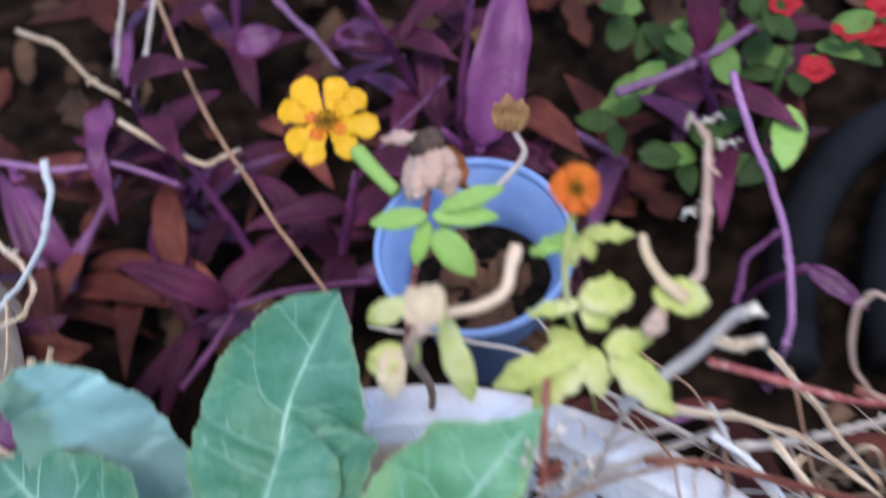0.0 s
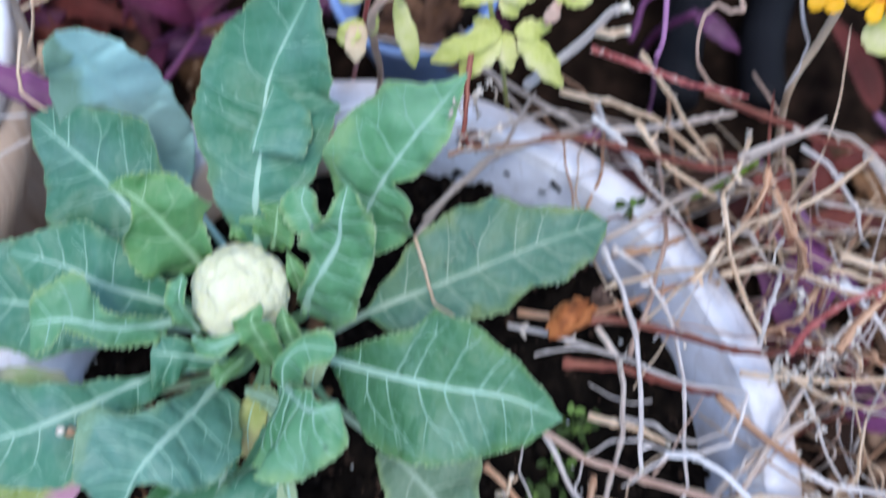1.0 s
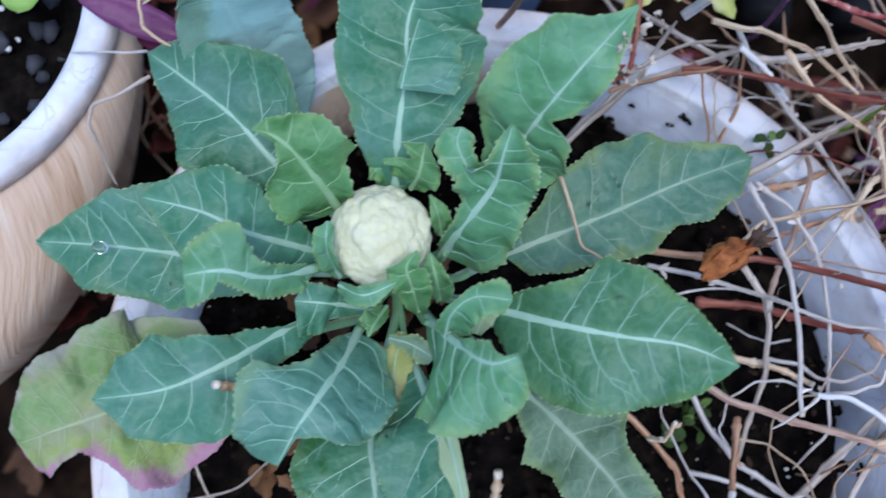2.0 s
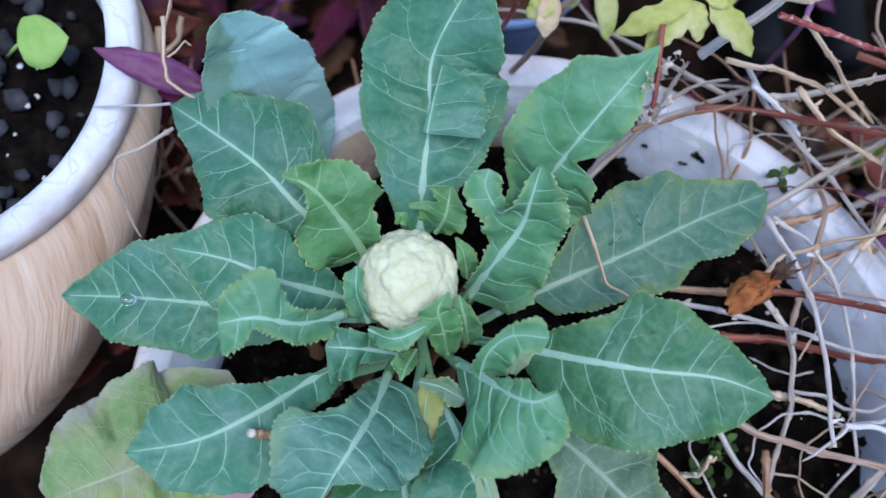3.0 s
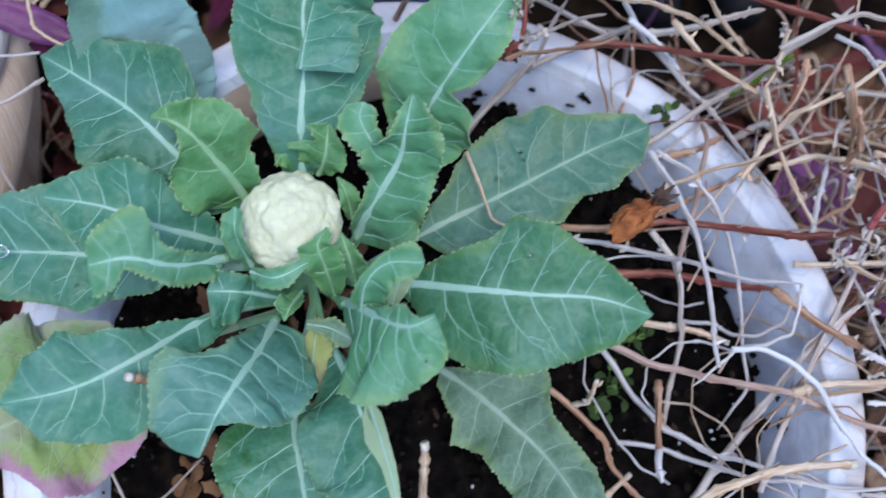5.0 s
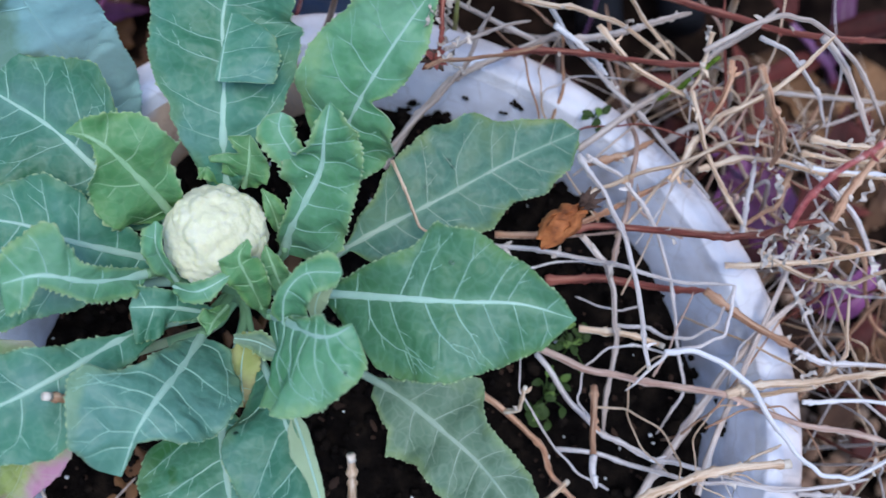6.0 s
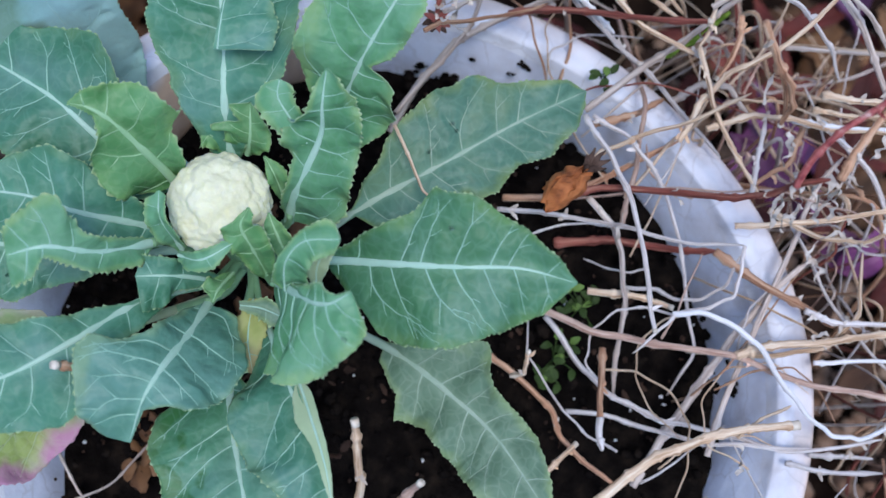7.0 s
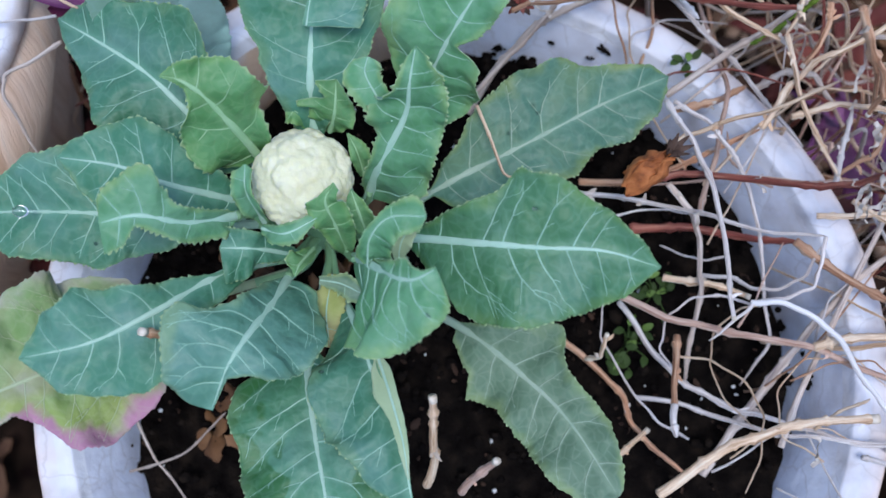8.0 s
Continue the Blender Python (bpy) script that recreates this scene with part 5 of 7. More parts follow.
S([(0.2176, 0.1900, 0.3200), (0.2460, 0.1887, 0.3200), (0.2839, 0.1874, 0.3200)], 0.0022, TWIG_GREY, "thin grey stem", seed=36)
S([(0.2237, 0.1506, 0.3500), (0.2397, 0.1480, 0.3500), (0.2661, 0.1477, 0.3500)], 0.0034, TWIG, "tan stem with frayed end", seed=37)
S([(0.2224, 0.1460, 0.3400), (0.2408, 0.1431, 0.3400), (0.2708, 0.1445, 0.3400)], 0.0026, TWIG, "tan stem", seed=38)
S([(0.2100, 0.1394, 0.3420), (0.2293, 0.1350, 0.3450), (0.2675, 0.1342, 0.3450)], 0.003, TWIG_WHITE, "white dry stem", seed=39)
S([(0.2278, 0.0163, 0.3100), (0.2459, 0.0175, 0.3100), (0.2788, 0.0170, 0.3100)], 0.0024, TWIG_WHITE, "white dry stem", seed=40)
S([(0.2242, -0.0313, 0.3050), (0.2420, -0.0317, 0.3050), (0.2582, -0.0324, 0.3050)], 0.0024, TWIG_PALE, "short bleached stem", seed=41)
S([(0.2110, -0.0360, 0.3080), (0.2255, -0.0390, 0.3080), (0.2613, -0.0397, 0.3080)], 0.0026, TWIG_PALE, "bleached stem with square end", seed=42)
S([(0.2208, 0.0423, 0.3200), (0.2368, 0.0362, 0.3200), (0.2753, 0.0356, 0.3200)], 0.003, TWIG_PALE, "bleached dry stem", seed=43)
S([(0.1853, 0.0868, 0.3200), (0.2118, 0.0868, 0.3300), (0.2373, 0.0881, 0.3400), (0.2700, 0.0952, 0.3400)], 0.003, TWIG, "tan dry stem", seed=44)
S([(0.2003, 0.0934, 0.3300), (0.2263, 0.0796, 0.3300), (0.2475, 0.0762, 0.3350), (0.2692, 0.0847, 0.3400)], 0.0026, TWIG, "tan dry stem", seed=45)
S([(0.1917, 0.1014, 0.3300), (0.1938, 0.1201, 0.3350), (0.1974, 0.1404, 0.3400)], 0.0028, TWIG_PALE, "bleached upright stem", seed=46)
S([(0.1113, 0.2096, 0.3500), (0.1290, 0.1876, 0.3500), (0.1479, 0.1794, 0.3450), (0.1642, 0.1742, 0.3400)], 0.0028, TWIG, "tan dry stem", seed=47)
S([(0.0622, 0.1998, 0.3300), (0.0918, 0.1982, 0.3400), (0.1201, 0.1911, 0.3500), (0.1647, 0.1847, 0.3600)], 0.0034, TWIG_RED, "dark red-brown stem", cut=True, seed=48, knots=5)
S([(0.1501, 0.2425, 0.3300), (0.1775, 0.2313, 0.3350), (0.2106, 0.2193, 0.3400), (0.2424, 0.2159, 0.3400), (0.2810, 0.2158, 0.3400)], 0.0038, TWIG_RED, "red-brown stem", seed=49)
S([(0.1999, 0.2081, 0.3500), (0.2129, 0.1979, 0.3550), (0.2236, 0.1877, 0.3500), (0.2351, 0.1796, 0.3400), (0.2417, 0.1675, 0.3300)], 0.0024, TWIG_PALE, "pale bent dry stem", seed=111)
S([(0.1701, 0.2044, 0.3600), (0.1692, 0.1970, 0.3550), (0.1663, 0.1844, 0.3500), (0.1598, 0.1735, 0.3500)], 0.0024, TWIG, "thin tan dry stem", seed=112)
S([(0.1836, 0.1937, 0.3500), (0.1843, 0.1845, 0.3450), (0.1799, 0.1721, 0.3350), (0.1750, 0.1656, 0.3300)], 0.0030, TWIG_BROWN, "reddish brown stem stub", cut=True, seed=113)
S([(0.1651, 0.1925, 0.3600), (0.1742, 0.1970, 0.3650), (0.1863, 0.2032, 0.3700), (0.2025, 0.2080, 0.3750), (0.2173, 0.2056, 0.3750), (0.2310, 0.1994, 0.3700), (0.2471, 0.1907, 0.3600), (0.2626, 0.1789, 0.3450), (0.2755, 0.1694, 0.3300)], 0.0028, TWIG_GREY, "smooth grey stem arching over the tangle", seed=50, knots=1)
S([(-0.0097, -0.0643, 0.3200), (-0.0057, -0.0501, 0.3400), (-0.0071, -0.0370, 0.3600), (-0.0078, -0.0234, 0.3740)], 0.0042, TWIG, "upright tan stem stub with knobs", cut=True, seed=51, knots=3)
S([(0.0081, -0.0659, 0.3300), (0.0152, -0.0568, 0.3550), (0.0230, -0.0498, 0.3740)], 0.0038, TWIG_ROSE, "short reddish stem stub", cut=True, seed=52, knots=1)
S([(-0.1307, -0.0038, 0.3700), (-0.1393, -0.0039, 0.3900)], 0.0042, TWIG_BROWN, "cut brown stem end poking between leaves", cut=True, seed=53, knots=0)
S([(0.0035, 0.1247, 0.3550), (0.0124, 0.1073, 0.3500), (0.0198, 0.0927, 0.3450), (0.0311, 0.0877, 0.3450)], 0.0016, TWIG, "thin stem lying across a leaf", seed=54, knots=0)
S([(0.0664, 0.0029, 0.3300), (0.0714, 0.0031, 0.3450), (0.0712, 0.0073, 0.3580), (0.0716, 0.0115, 0.3640)], 0.0022, TWIG, "small curled stem end", cut=True, seed=55, knots=1)
S([(-0.1782, -0.0408, 0.2700), (-0.1615, -0.0646, 0.2720), (-0.1402, -0.0876, 0.2700)], 0.0013, TWIG_GREY, "thin grey-brown stem on the soil", seed=56)
S([(-0.1774, -0.0703, 0.2700), (-0.1456, -0.0573, 0.2750), (-0.1261, -0.0343, 0.2750)], 0.0013, TWIG_GREY, "thin grey-brown stem on the soil", seed=57)
S([(0.0940, 0.0837, 0.2800), (0.1255, 0.0852, 0.2850), (0.1563, 0.0802, 0.2900), (0.1819, 0.0772, 0.3000)], 0.0045, TWIG_RED, "dark woody stem low in the planter", seed=58)
S([(0.0640, 0.1081, 0.2850), (0.0990, 0.1096, 0.2900), (0.1293, 0.1226, 0.3000), (0.1594, 0.1375, 0.3080)], 0.0036, TWIG_BROWN, "brown woody stem", seed=59)
S([(0.2205, 0.1385, 0.3300), (0.2100, 0.1176, 0.3350), (0.1919, 0.1061, 0.3300)], 0.003, TWIG_BROWN, "brown stem", seed=61)
S([(0.0226, 0.1952, 0.4300), (0.0228, 0.1811, 0.4260), (0.0236, 0.1727, 0.4210), (0.0242, 0.1659, 0.4150), (0.0232, 0.1587, 0.4100)], 0.0026, TWIG_RED, "red-brown woody stem with frayed bracts", seed=62, knots=2)
S([(0.0175, 0.1551, 0.4000), (0.0258, 0.1596, 0.4000), (0.0391, 0.1730, 0.3750), (0.0566, 0.1877, 0.3520), (0.0818, 0.1992, 0.3450)], 0.0020, TWIG_BROWN, "brown branch over the planter rim", seed=130, knots=2)
S([(0.0267, 0.1653, 0.4000), (0.0380, 0.1832, 0.3750), (0.0544, 0.2011, 0.3550), (0.0742, 0.2090, 0.3520)], 0.0021, TWIG_GREY, "grey branch over the planter rim", seed=131, knots=2)
S([(-0.2177, 0.1929, 0.3870), (-0.2153, 0.1822, 0.3870), (-0.2138, 0.1710, 0.3850), (-0.2113, 0.1625, 0.3810), (-0.2050, 0.1588, 0.3780), (-0.1978, 0.1566, 0.3750)], 0.0019, TWIG, "bent straw-coloured stem over a purple leaf", seed=140, knots=2)
S([(-0.2121, 0.1727, 0.3850), (-0.2075, 0.1758, 0.3870), (-0.2044, 0.1811, 0.3870), (-0.2019, 0.1810, 0.3830)], 0.0010, TWIG, "thin curled straw on a bent stem", seed=141, knots=0)
S([(-0.2110, 0.1541, 0.3700), (-0.2285, 0.1518, 0.3680), (-0.2526, 0.1498, 0.3640)], 0.0014, TWIG_PALE, "thin straw across the rim", seed=63, knots=0)
S([(-0.2109, 0.1446, 0.3600), (-0.2237, 0.1312, 0.3630), (-0.2349, 0.1236, 0.3640), (-0.2353, 0.1137, 0.3620), (-0.2314, 0.1046, 0.3500), (-0.2251, 0.0906, 0.3350)], 0.0019, TWIG_GREY, "thin grey stem bent over the planter rim", seed=64)
S([(-0.2443, 0.2182, 0.3200), (-0.2447, 0.2019, 0.3100), (-0.2361, 0.1909, 0.3050), (-0.2220, 0.1874, 0.3000)], 0.004, TWIG, "tan dry stem beside the planters", seed=65)
S([(-0.2290, 0.2212, 0.3300), (-0.2320, 0.2122, 0.3200), (-0.2420, 0.2058, 0.3100)], 0.003, TWIG, "tan dry stem beside the planters", seed=66)

S([(-0.3297, 0.1910, 0.0100), (-0.2733, 0.1724, 0.1600), (-0.2485, 0.1793, 0.2100), (-0.2355, 0.1906, 0.2300)], 0.0030, TWIG_BROWN, "brown dry stem between the planters", seed=101)
S([(-0.3001, 0.1937, 0.0100), (-0.2591, 0.1624, 0.1800), (-0.2563, 0.1629, 0.2300), (-0.2562, 0.1764, 0.2500)], 0.0026, TWIG_BROWN, "brown dry stem between the planters", seed=102)
S([(-0.3363, 0.2516, 0.0100), (-0.2689, 0.2042, 0.2000), (-0.2477, 0.2090, 0.2400), (-0.2427, 0.2277, 0.2600)], 0.0030, TWIG, "tan dry stem between the planters", seed=103)
S([(-0.2964, 0.2178, 0.0100), (-0.2457, 0.1690, 0.2000), (-0.2493, 0.1608, 0.2300), (-0.2540, 0.1517, 0.2400)], 0.0022, TWIG_RED, "red-brown dry stem between the planters", seed=104)
S([(-0.1785, 0.2637, 0.0100), (-0.1484, 0.2285, 0.1800), (-0.1405, 0.2368, 0.2200), (-0.1459, 0.2523, 0.2300)], 0.0026, TWIG_BROWN, "brown dry stem behind the planter", seed=105)

# ---------------------------------------------------------------- loose leaf shapes


def part(name, geo, material, parent, label=""):
    """One mesh under a thing, its vertices given in the world."""
    o = parent.location
    return mesh_ob(name, [Vector(q) - o for q in geo[0]], geo[1], material, parent, label)


def thing(name, at, label, category, group=""):
    root = new(name)
    root.location = at
    return tagged(root, label, category, group)


def blossom(root, centre, facing, radius, petals, material, eye_r, name="petal", seed=0, label="", width=0.30, droop=0.05):
    """Petals and a knobbly eye of a daisy-like flower on a root."""
    rnd = random.Random(seed)
    c, f = Vector(centre), Vector(facing).normalized()
    a = f.cross(Vector((0.1, 0.3, 1))).normalized()
    b = f.cross(a)
    for k in range(petals):
        w = 2 * math.pi * (k + rnd.uniform(-0.16, 0.16)) / petals
        d = a * math.cos(w) + b * math.sin(w)
        r = radius * rnd.uniform(0.9, 1.06)
        geo = lance(c + d * (eye_r * 0.5), c + d * r + f * (droop * radius * rnd.uniform(-1, 1.5)), radius * width * rnd.uniform(0.85, 1.15), f, 0.2, 0.07, 0.0018, 14, 0.66, seed + k, blunt=True, ragged=0.12)
        part(name, geo, material, root, label)
    # orange blotches of the petal bases, added as small raised blades
    for k in range(4 if material == YELLOW else 0):
        w = 2 * math.pi * (k + 0.5 * (k % 2)) / petals
        d = a * math.cos(w) + b * math.sin(w)
        part("inner_petal", lance(c + d * (eye_r * 0.5) + f * 0.0006, c + d * (radius * rnd.uniform(0.36, 0.52)) + f * 0.0016, radius * 0.10, f, 0.1, 0.05, 0.0008, 7, 0.6, k, ragged=0.4), ORANGE, root, "orange blotch at a petal's base")
    parts = []
    for k in range(26):
        w, q = k * 2.4, math.sqrt((k + 0.5) / 26)
        p = c + (a * math.cos(w) + b * math.sin(w)) * (eye_r * q)
        parts.append(tube([p - f * 0.001, p + f * (eye_r * rnd.uniform(0.3, 0.75))], lambda s: eye_r * 0.16 * (1 - 0.3 * s), 5))
    part("eye", join(parts), FLOWER_EYE, root, "knobbly flower eye")


TO_EYE = Vector((0.1, -0.45, 0.9))

MOSS = surface("green_moss", [(0.07, 0.12, 0.015), (0.16, 0.24, 0.04)], 200, 0.9, 0.8, 500, 0.1)
moss_line = smooth_path([(0.1447, 0.1799, 0.3270), (0.1554, 0.1845, 0.3280), (0.1675, 0.1933, 0.3300), (0.1809, 0.2032, 0.3380)], 9)
part("moss", tube([q + Vector((0.0004, -0.0014, -0.0002)) for q in moss_line], lambda q: 0.0017 * abs(math.sin(q * 9)) + 0.0004, 7, 0.5), MOSS, mossy, "yellow-green moss")

# ---------------------------------------------------------------- zinnias behind the planter
Z1 = thing("zinnia_plant", (-0.0763, 0.2400, 0.2000), "fading zinnia with one yellow flower and dried heads", "flower", "zinnias")
part("stem", tube(smooth_path([(-0.0938, 0.2640, 0.1200), (-0.0488, 0.2301, 0.3400), (-0.0329, 0.2371, 0.4200), (-0.0279, 0.2457, 0.4450), (-0.0244, 0.2584, 0.4600)], 8), 0.0014, 7, 0.1), TWIG_CRIMSON, Z1, "thin reddish stem")
part("flower_stalk", tube(smooth_path([(-0.0388, 0.2539, 0.4500), (-0.0479, 0.2619, 0.4500), (-0.0575, 0.2719, 0.4480)], 6), lambda q: 0.0026 + 0.0008 * q, 8), FRESH, Z1, "thick green flower stalk")
blossom(Z1, (-0.0717, 0.2833, 0.4500), (0.05, -0.25, 0.97), 0.0205, 8, YELLOW, 0.0048, seed=3, label="golden yellow petal", width=0.235)
for k, (b0, t0, w) in enumerate((((-0.0252, 0.2450, 0.4500), (-0.0471, 0.2420, 0.4460), 0.0037), ((-0.0237, 0.2452, 0.4500), (-0.0001, 0.2490, 0.4460), 0.0037), ((-0.0207, 0.2469, 0.4520), (0.0011, 0.2578, 0.4520), 0.0034),
                                 ((-0.0257, 0.2448, 0.4460), (-0.0298, 0.2316, 0.4360), 0.0032), ((-0.0222, 0.2404, 0.4480), (-0.0074, 0.2293, 0.4360), 0.0056), ((-0.0224, 0.2462, 0.4500), (-0.0165, 0.2446, 0.4440), 0.0024))):
    part("leaf", lance(b0, t0, w, TO_EYE, 0.25, 0.10, 0.0008, n=16, peak=0.5, seed=k, ragged=0.06), FRESH, Z1, "fresh green leaf")
for k, (b0, t0, w) in enumerate((((-0.0266, 0.2639, 0.4660), (-0.0334, 0.2500, 0.4500), 0.0072), ((-0.0246, 0.2622, 0.4680), (-0.0285, 0.2457, 0.4600), 0.0066), ((-0.0220, 0.2624, 0.4680), (-0.0165, 0.2498, 0.4550), 0.0072),
                                 ((-0.0206, 0.2648, 0.4660), (-0.0141, 0.2584, 0.4500), 0.006), ((-0.0266, 0.2654, 0.4680), (-0.0443, 0.2663, 0.4660), 0.003), ((-0.0229, 0.2609, 0.4700), (-0.0227, 0.2476, 0.4640), 0.0055))):
    part("dry_petal", lance(b0, t0, w * 0.75, TO_EYE, -0.5, 0.12, 0.0022, n=16, peak=0.55, seed=k + 20, ragged=0.25), DRY_ORANGE if k == 3 else DRY_PETAL, Z1, "faded papery drooping petal")
part("dry_head", tube([Vector((-0.0276, 0.2647, 0.4640)), Vector((-0.0232, 0.2643, 0.4720))], lambda q: 0.0062 - 0.002 * q, 10, 0.5), DRY_DARK, Z1, "dark brown dried centre")
part("bud_stalk", tube(smooth_path([(-0.0051, 0.2629, 0.4400), (0.0013, 0.2723, 0.4400), (0.0045, 0.2849, 0.4350), (-0.0007, 0.2967, 0.4300)], 7), 0.0013, 6), TWIG_GREY, Z1, "bleached bud stalk")
bud_parts = [lance(Vector((-0.0044, 0.3016, 0.4250)), Vector((-0.0044, 0.3016, 0.4250)) + Vector((0.0075 * math.cos(k * 0.9), 0.009 + 0.004 * math.sin(k * 0.9), 0.004 + 0.002 * (k % 3))), 0.0038, TO_EYE, 0.5, 0.1, 0.001, 6, seed=k) for k in range(8)]
part("dry_bud", join(bud_parts), DRY_BROWN, Z1, "brown dried flower bud")

Z2 = thing("zinnia_plant", (0.0346, 0.2531, 0.2000), "yellowing zinnia with a small orange flower", "flower", "zinnias")
part("stem", tube(smooth_path([(0.0409, 0.2669, 0.1600), (0.0337, 0.2229, 0.3800), (0.0285, 0.2150, 0.4400), (0.0266, 0.2211, 0.4700), (0.0284, 0.2313, 0.4850)], 8), 0.0013, 7, 0.1), LIME, Z2, "thin yellow-green stem")
blossom(Z2, (0.0291, 0.2324, 0.4950), (0.1, -0.5, 0.85), 0.0078, 9, ORANGE, 0.0030, seed=8, label="small orange petal", width=0.36, droop=0.3)
limp = [((0.0299, 0.2322, 0.4680), (0.0143, 0.2261, 0.4620), 0.0031, FRESH), ((0.0312, 0.2324, 0.4680), (0.0480, 0.2366, 0.4630), 0.0028, LIME), ((0.0306, 0.2321, 0.4670), (0.0354, 0.2286, 0.4580), 0.0026, LIME),
        ((0.0299, 0.2320, 0.4670), (0.0278, 0.2248, 0.4580), 0.0023, LIME), ((0.0314, 0.2164, 0.4520), (0.0494, 0.2229, 0.4460), 0.0072, LIME), ((0.0336, 0.2161, 0.4500), (0.0416, 0.2117, 0.4400), 0.0049, LIME),
        ((0.0322, 0.2159, 0.4500), (0.0142, 0.2125, 0.4440), 0.0026, LIME)]
limp += [((0.0347, 0.2085, 0.4330), (0.0032, 0.1933, 0.4200), 0.0063, LIME), ((0.0348, 0.2078, 0.4310), (0.0175, 0.1892, 0.4150), 0.0069, LIME), ((0.0342, 0.2067, 0.4330), (0.0204, 0.2130, 0.4300), 0.0042, LIME),
         ((0.0362, 0.2085, 0.4300), (0.0413, 0.1947, 0.4180), 0.0054, LIME), ((0.0421, 0.2092, 0.4320), (0.0675, 0.1920, 0.4140), 0.0066, LIME), ((0.0408, 0.2077, 0.4330), (0.0578, 0.2149, 0.4300), 0.0051, LIME)]
limp += [((0.0558, 0.2213, 0.4520), (0.0747, 0.2217, 0.4470), 0.0064, LIME), ((0.0592, 0.2180, 0.4500), (0.0550, 0.2095, 0.4400), 0.0035, DRY_PETAL)]
for k, (b0, t0, w, m) in enumerate(limp):
    part("leaf", lance(b0, t0, w * 0.9, TO_EYE, 0.3, 0.12, 0.0018, n=18, peak=0.5, seed=k + 40, ragged=0.3), m, Z2, "faded papery leaf" if m == DRY_PETAL else "yellow-green wilting leaf")
part("dry_curl", tube(smooth_path([(0.0506, 0.2372, 0.4620), (0.0529, 0.2301, 0.4600), (0.0593, 0.2230, 0.4560), (0.0667, 0.2193, 0.4520)], 7), lambda q: 0.0015 + 0.0013 * q, 8, 0.15, flat=0.6), DRY_CREAM, Z2, "bleached curled dead leaf")

Z3 = thing("zinnia_plant", (-0.0608, 0.2771, 0.2200), "dried zinnia stalk with a pale bud and limp leaves", "flower", "zinnias")
part("stem", tube(smooth_path([(-0.0663, 0.2505, 0.1600), (-0.0332, 0.2154, 0.3400), (-0.0251, 0.1982, 0.4200), (-0.0188, 0.1847, 0.4700), (-0.0102, 0.1823, 0.4950)], 8), 0.0019, 7, 0.1), TWIG_ROSE, Z3, "reddish brown stalk")
bud_parts = []
for k in range(14):
    w, q = k * 2.4, 0.35 + 0.65 * (k % 5) / 4
    foot = Vector((-0.0118, 0.1868, 0.4845))
    bud_parts.append(lance(foot, foot + Vector((0.0062 * q * math.cos(w), 0.0085 + 0.0052 * q * math.sin(w), 0.0075 - 0.002 * q)), 0.0030, TO_EYE, 0.6, 0.22, 0.0009, 8, 0.55, seed=k + 4, ragged=0.3))
bud_axis = [Vector((-0.0116, 0.1866, 0.4835)) + Vector((-0.0002, 0.0012, 0.0014)) * k for k in range(8)]
bud_parts.append(tube(bud_axis, lambda q: 0.0060 * math.sqrt(max(0.02, 1 - (2 * q - 1) ** 2)), 12, 0.35))
part("dry_bud", join(bud_parts), DRY_CREAM, Z3, "pale cream dried bud")
part("dry_stalk", tube(smooth_path([(-0.0087, 0.1984, 0.4700), (0.0020, 0.2011, 0.4720), (0.0093, 0.2057, 0.4750), (0.0106, 0.2133, 0.4780), (0.0118, 0.2194, 0.4800)], 8), lambda q: 0.0016 + 0.0005 * q, 8, 0.2, 1), TWIG, Z3, "bleached bent dry stalk")
for k, (b0, t0, w, m) in enumerate((((-0.0115, 0.2019, 0.4620), (-0.0020, 0.1846, 0.4300), 0.0046, LIME), ((-0.0222, 0.2052, 0.4620), (-0.0387, 0.2010, 0.4520), 0.0040, LIME), ((-0.0271, 0.1958, 0.4460), (-0.0384, 0.1884, 0.4360), 0.0048, LIME),
                                    ((-0.0294, 0.1963, 0.4460), (-0.0300, 0.1816, 0.4320), 0.0050, DRY_CREAM), ((-0.0200, 0.1944, 0.4620), (-0.0203, 0.1876, 0.4500), 0.0020, LIME))):
    part("leaf", lance(b0, t0, w, TO_EYE, 0.3, 0.14, 0.0012, n=18, peak=0.5, seed=k + 60, ragged=0.12), m, Z3, "pale dried leaf" if m == DRY_CREAM else "limp yellow-green leaf")

Z4 = thing("zinnia_plant", (0.2306, 0.2541, 0.2000), "zinnia with a bright yellow flower on a dry stem", "flower", "zinnias")
part("stem", tube(smooth_path([(0.2380, 0.2688, 0.1600), (0.1928, 0.2412, 0.3400), (0.1901, 0.2437, 0.4000), (0.1862, 0.2418, 0.4400), (0.1800, 0.2475, 0.4500)], 8), 0.0022, 7, 0.1), TWIG, Z4, "tan branching stem")
blossom(Z4, (0.1753, 0.2428, 0.4600), (-0.05, -0.4, 0.9), 0.0185, 9, YELLOW, 0.0044, seed=12, label="golden yellow petal", width=0.19)
blossom(Z4, (0.2018, 0.2451, 0.4500), (0.1, -0.4, 0.9), 0.0165, 9, YELLOW, 0.0044, seed=14, label="golden yellow petal", width=0.20)
part("leaf", lance((0.2038, 0.2415, 0.4300), (0.2168, 0.2293, 0.4200), 0.010, TO_EYE, 0.2, 0.05, 0.002), LIME, Z4, "yellow-green leaf")

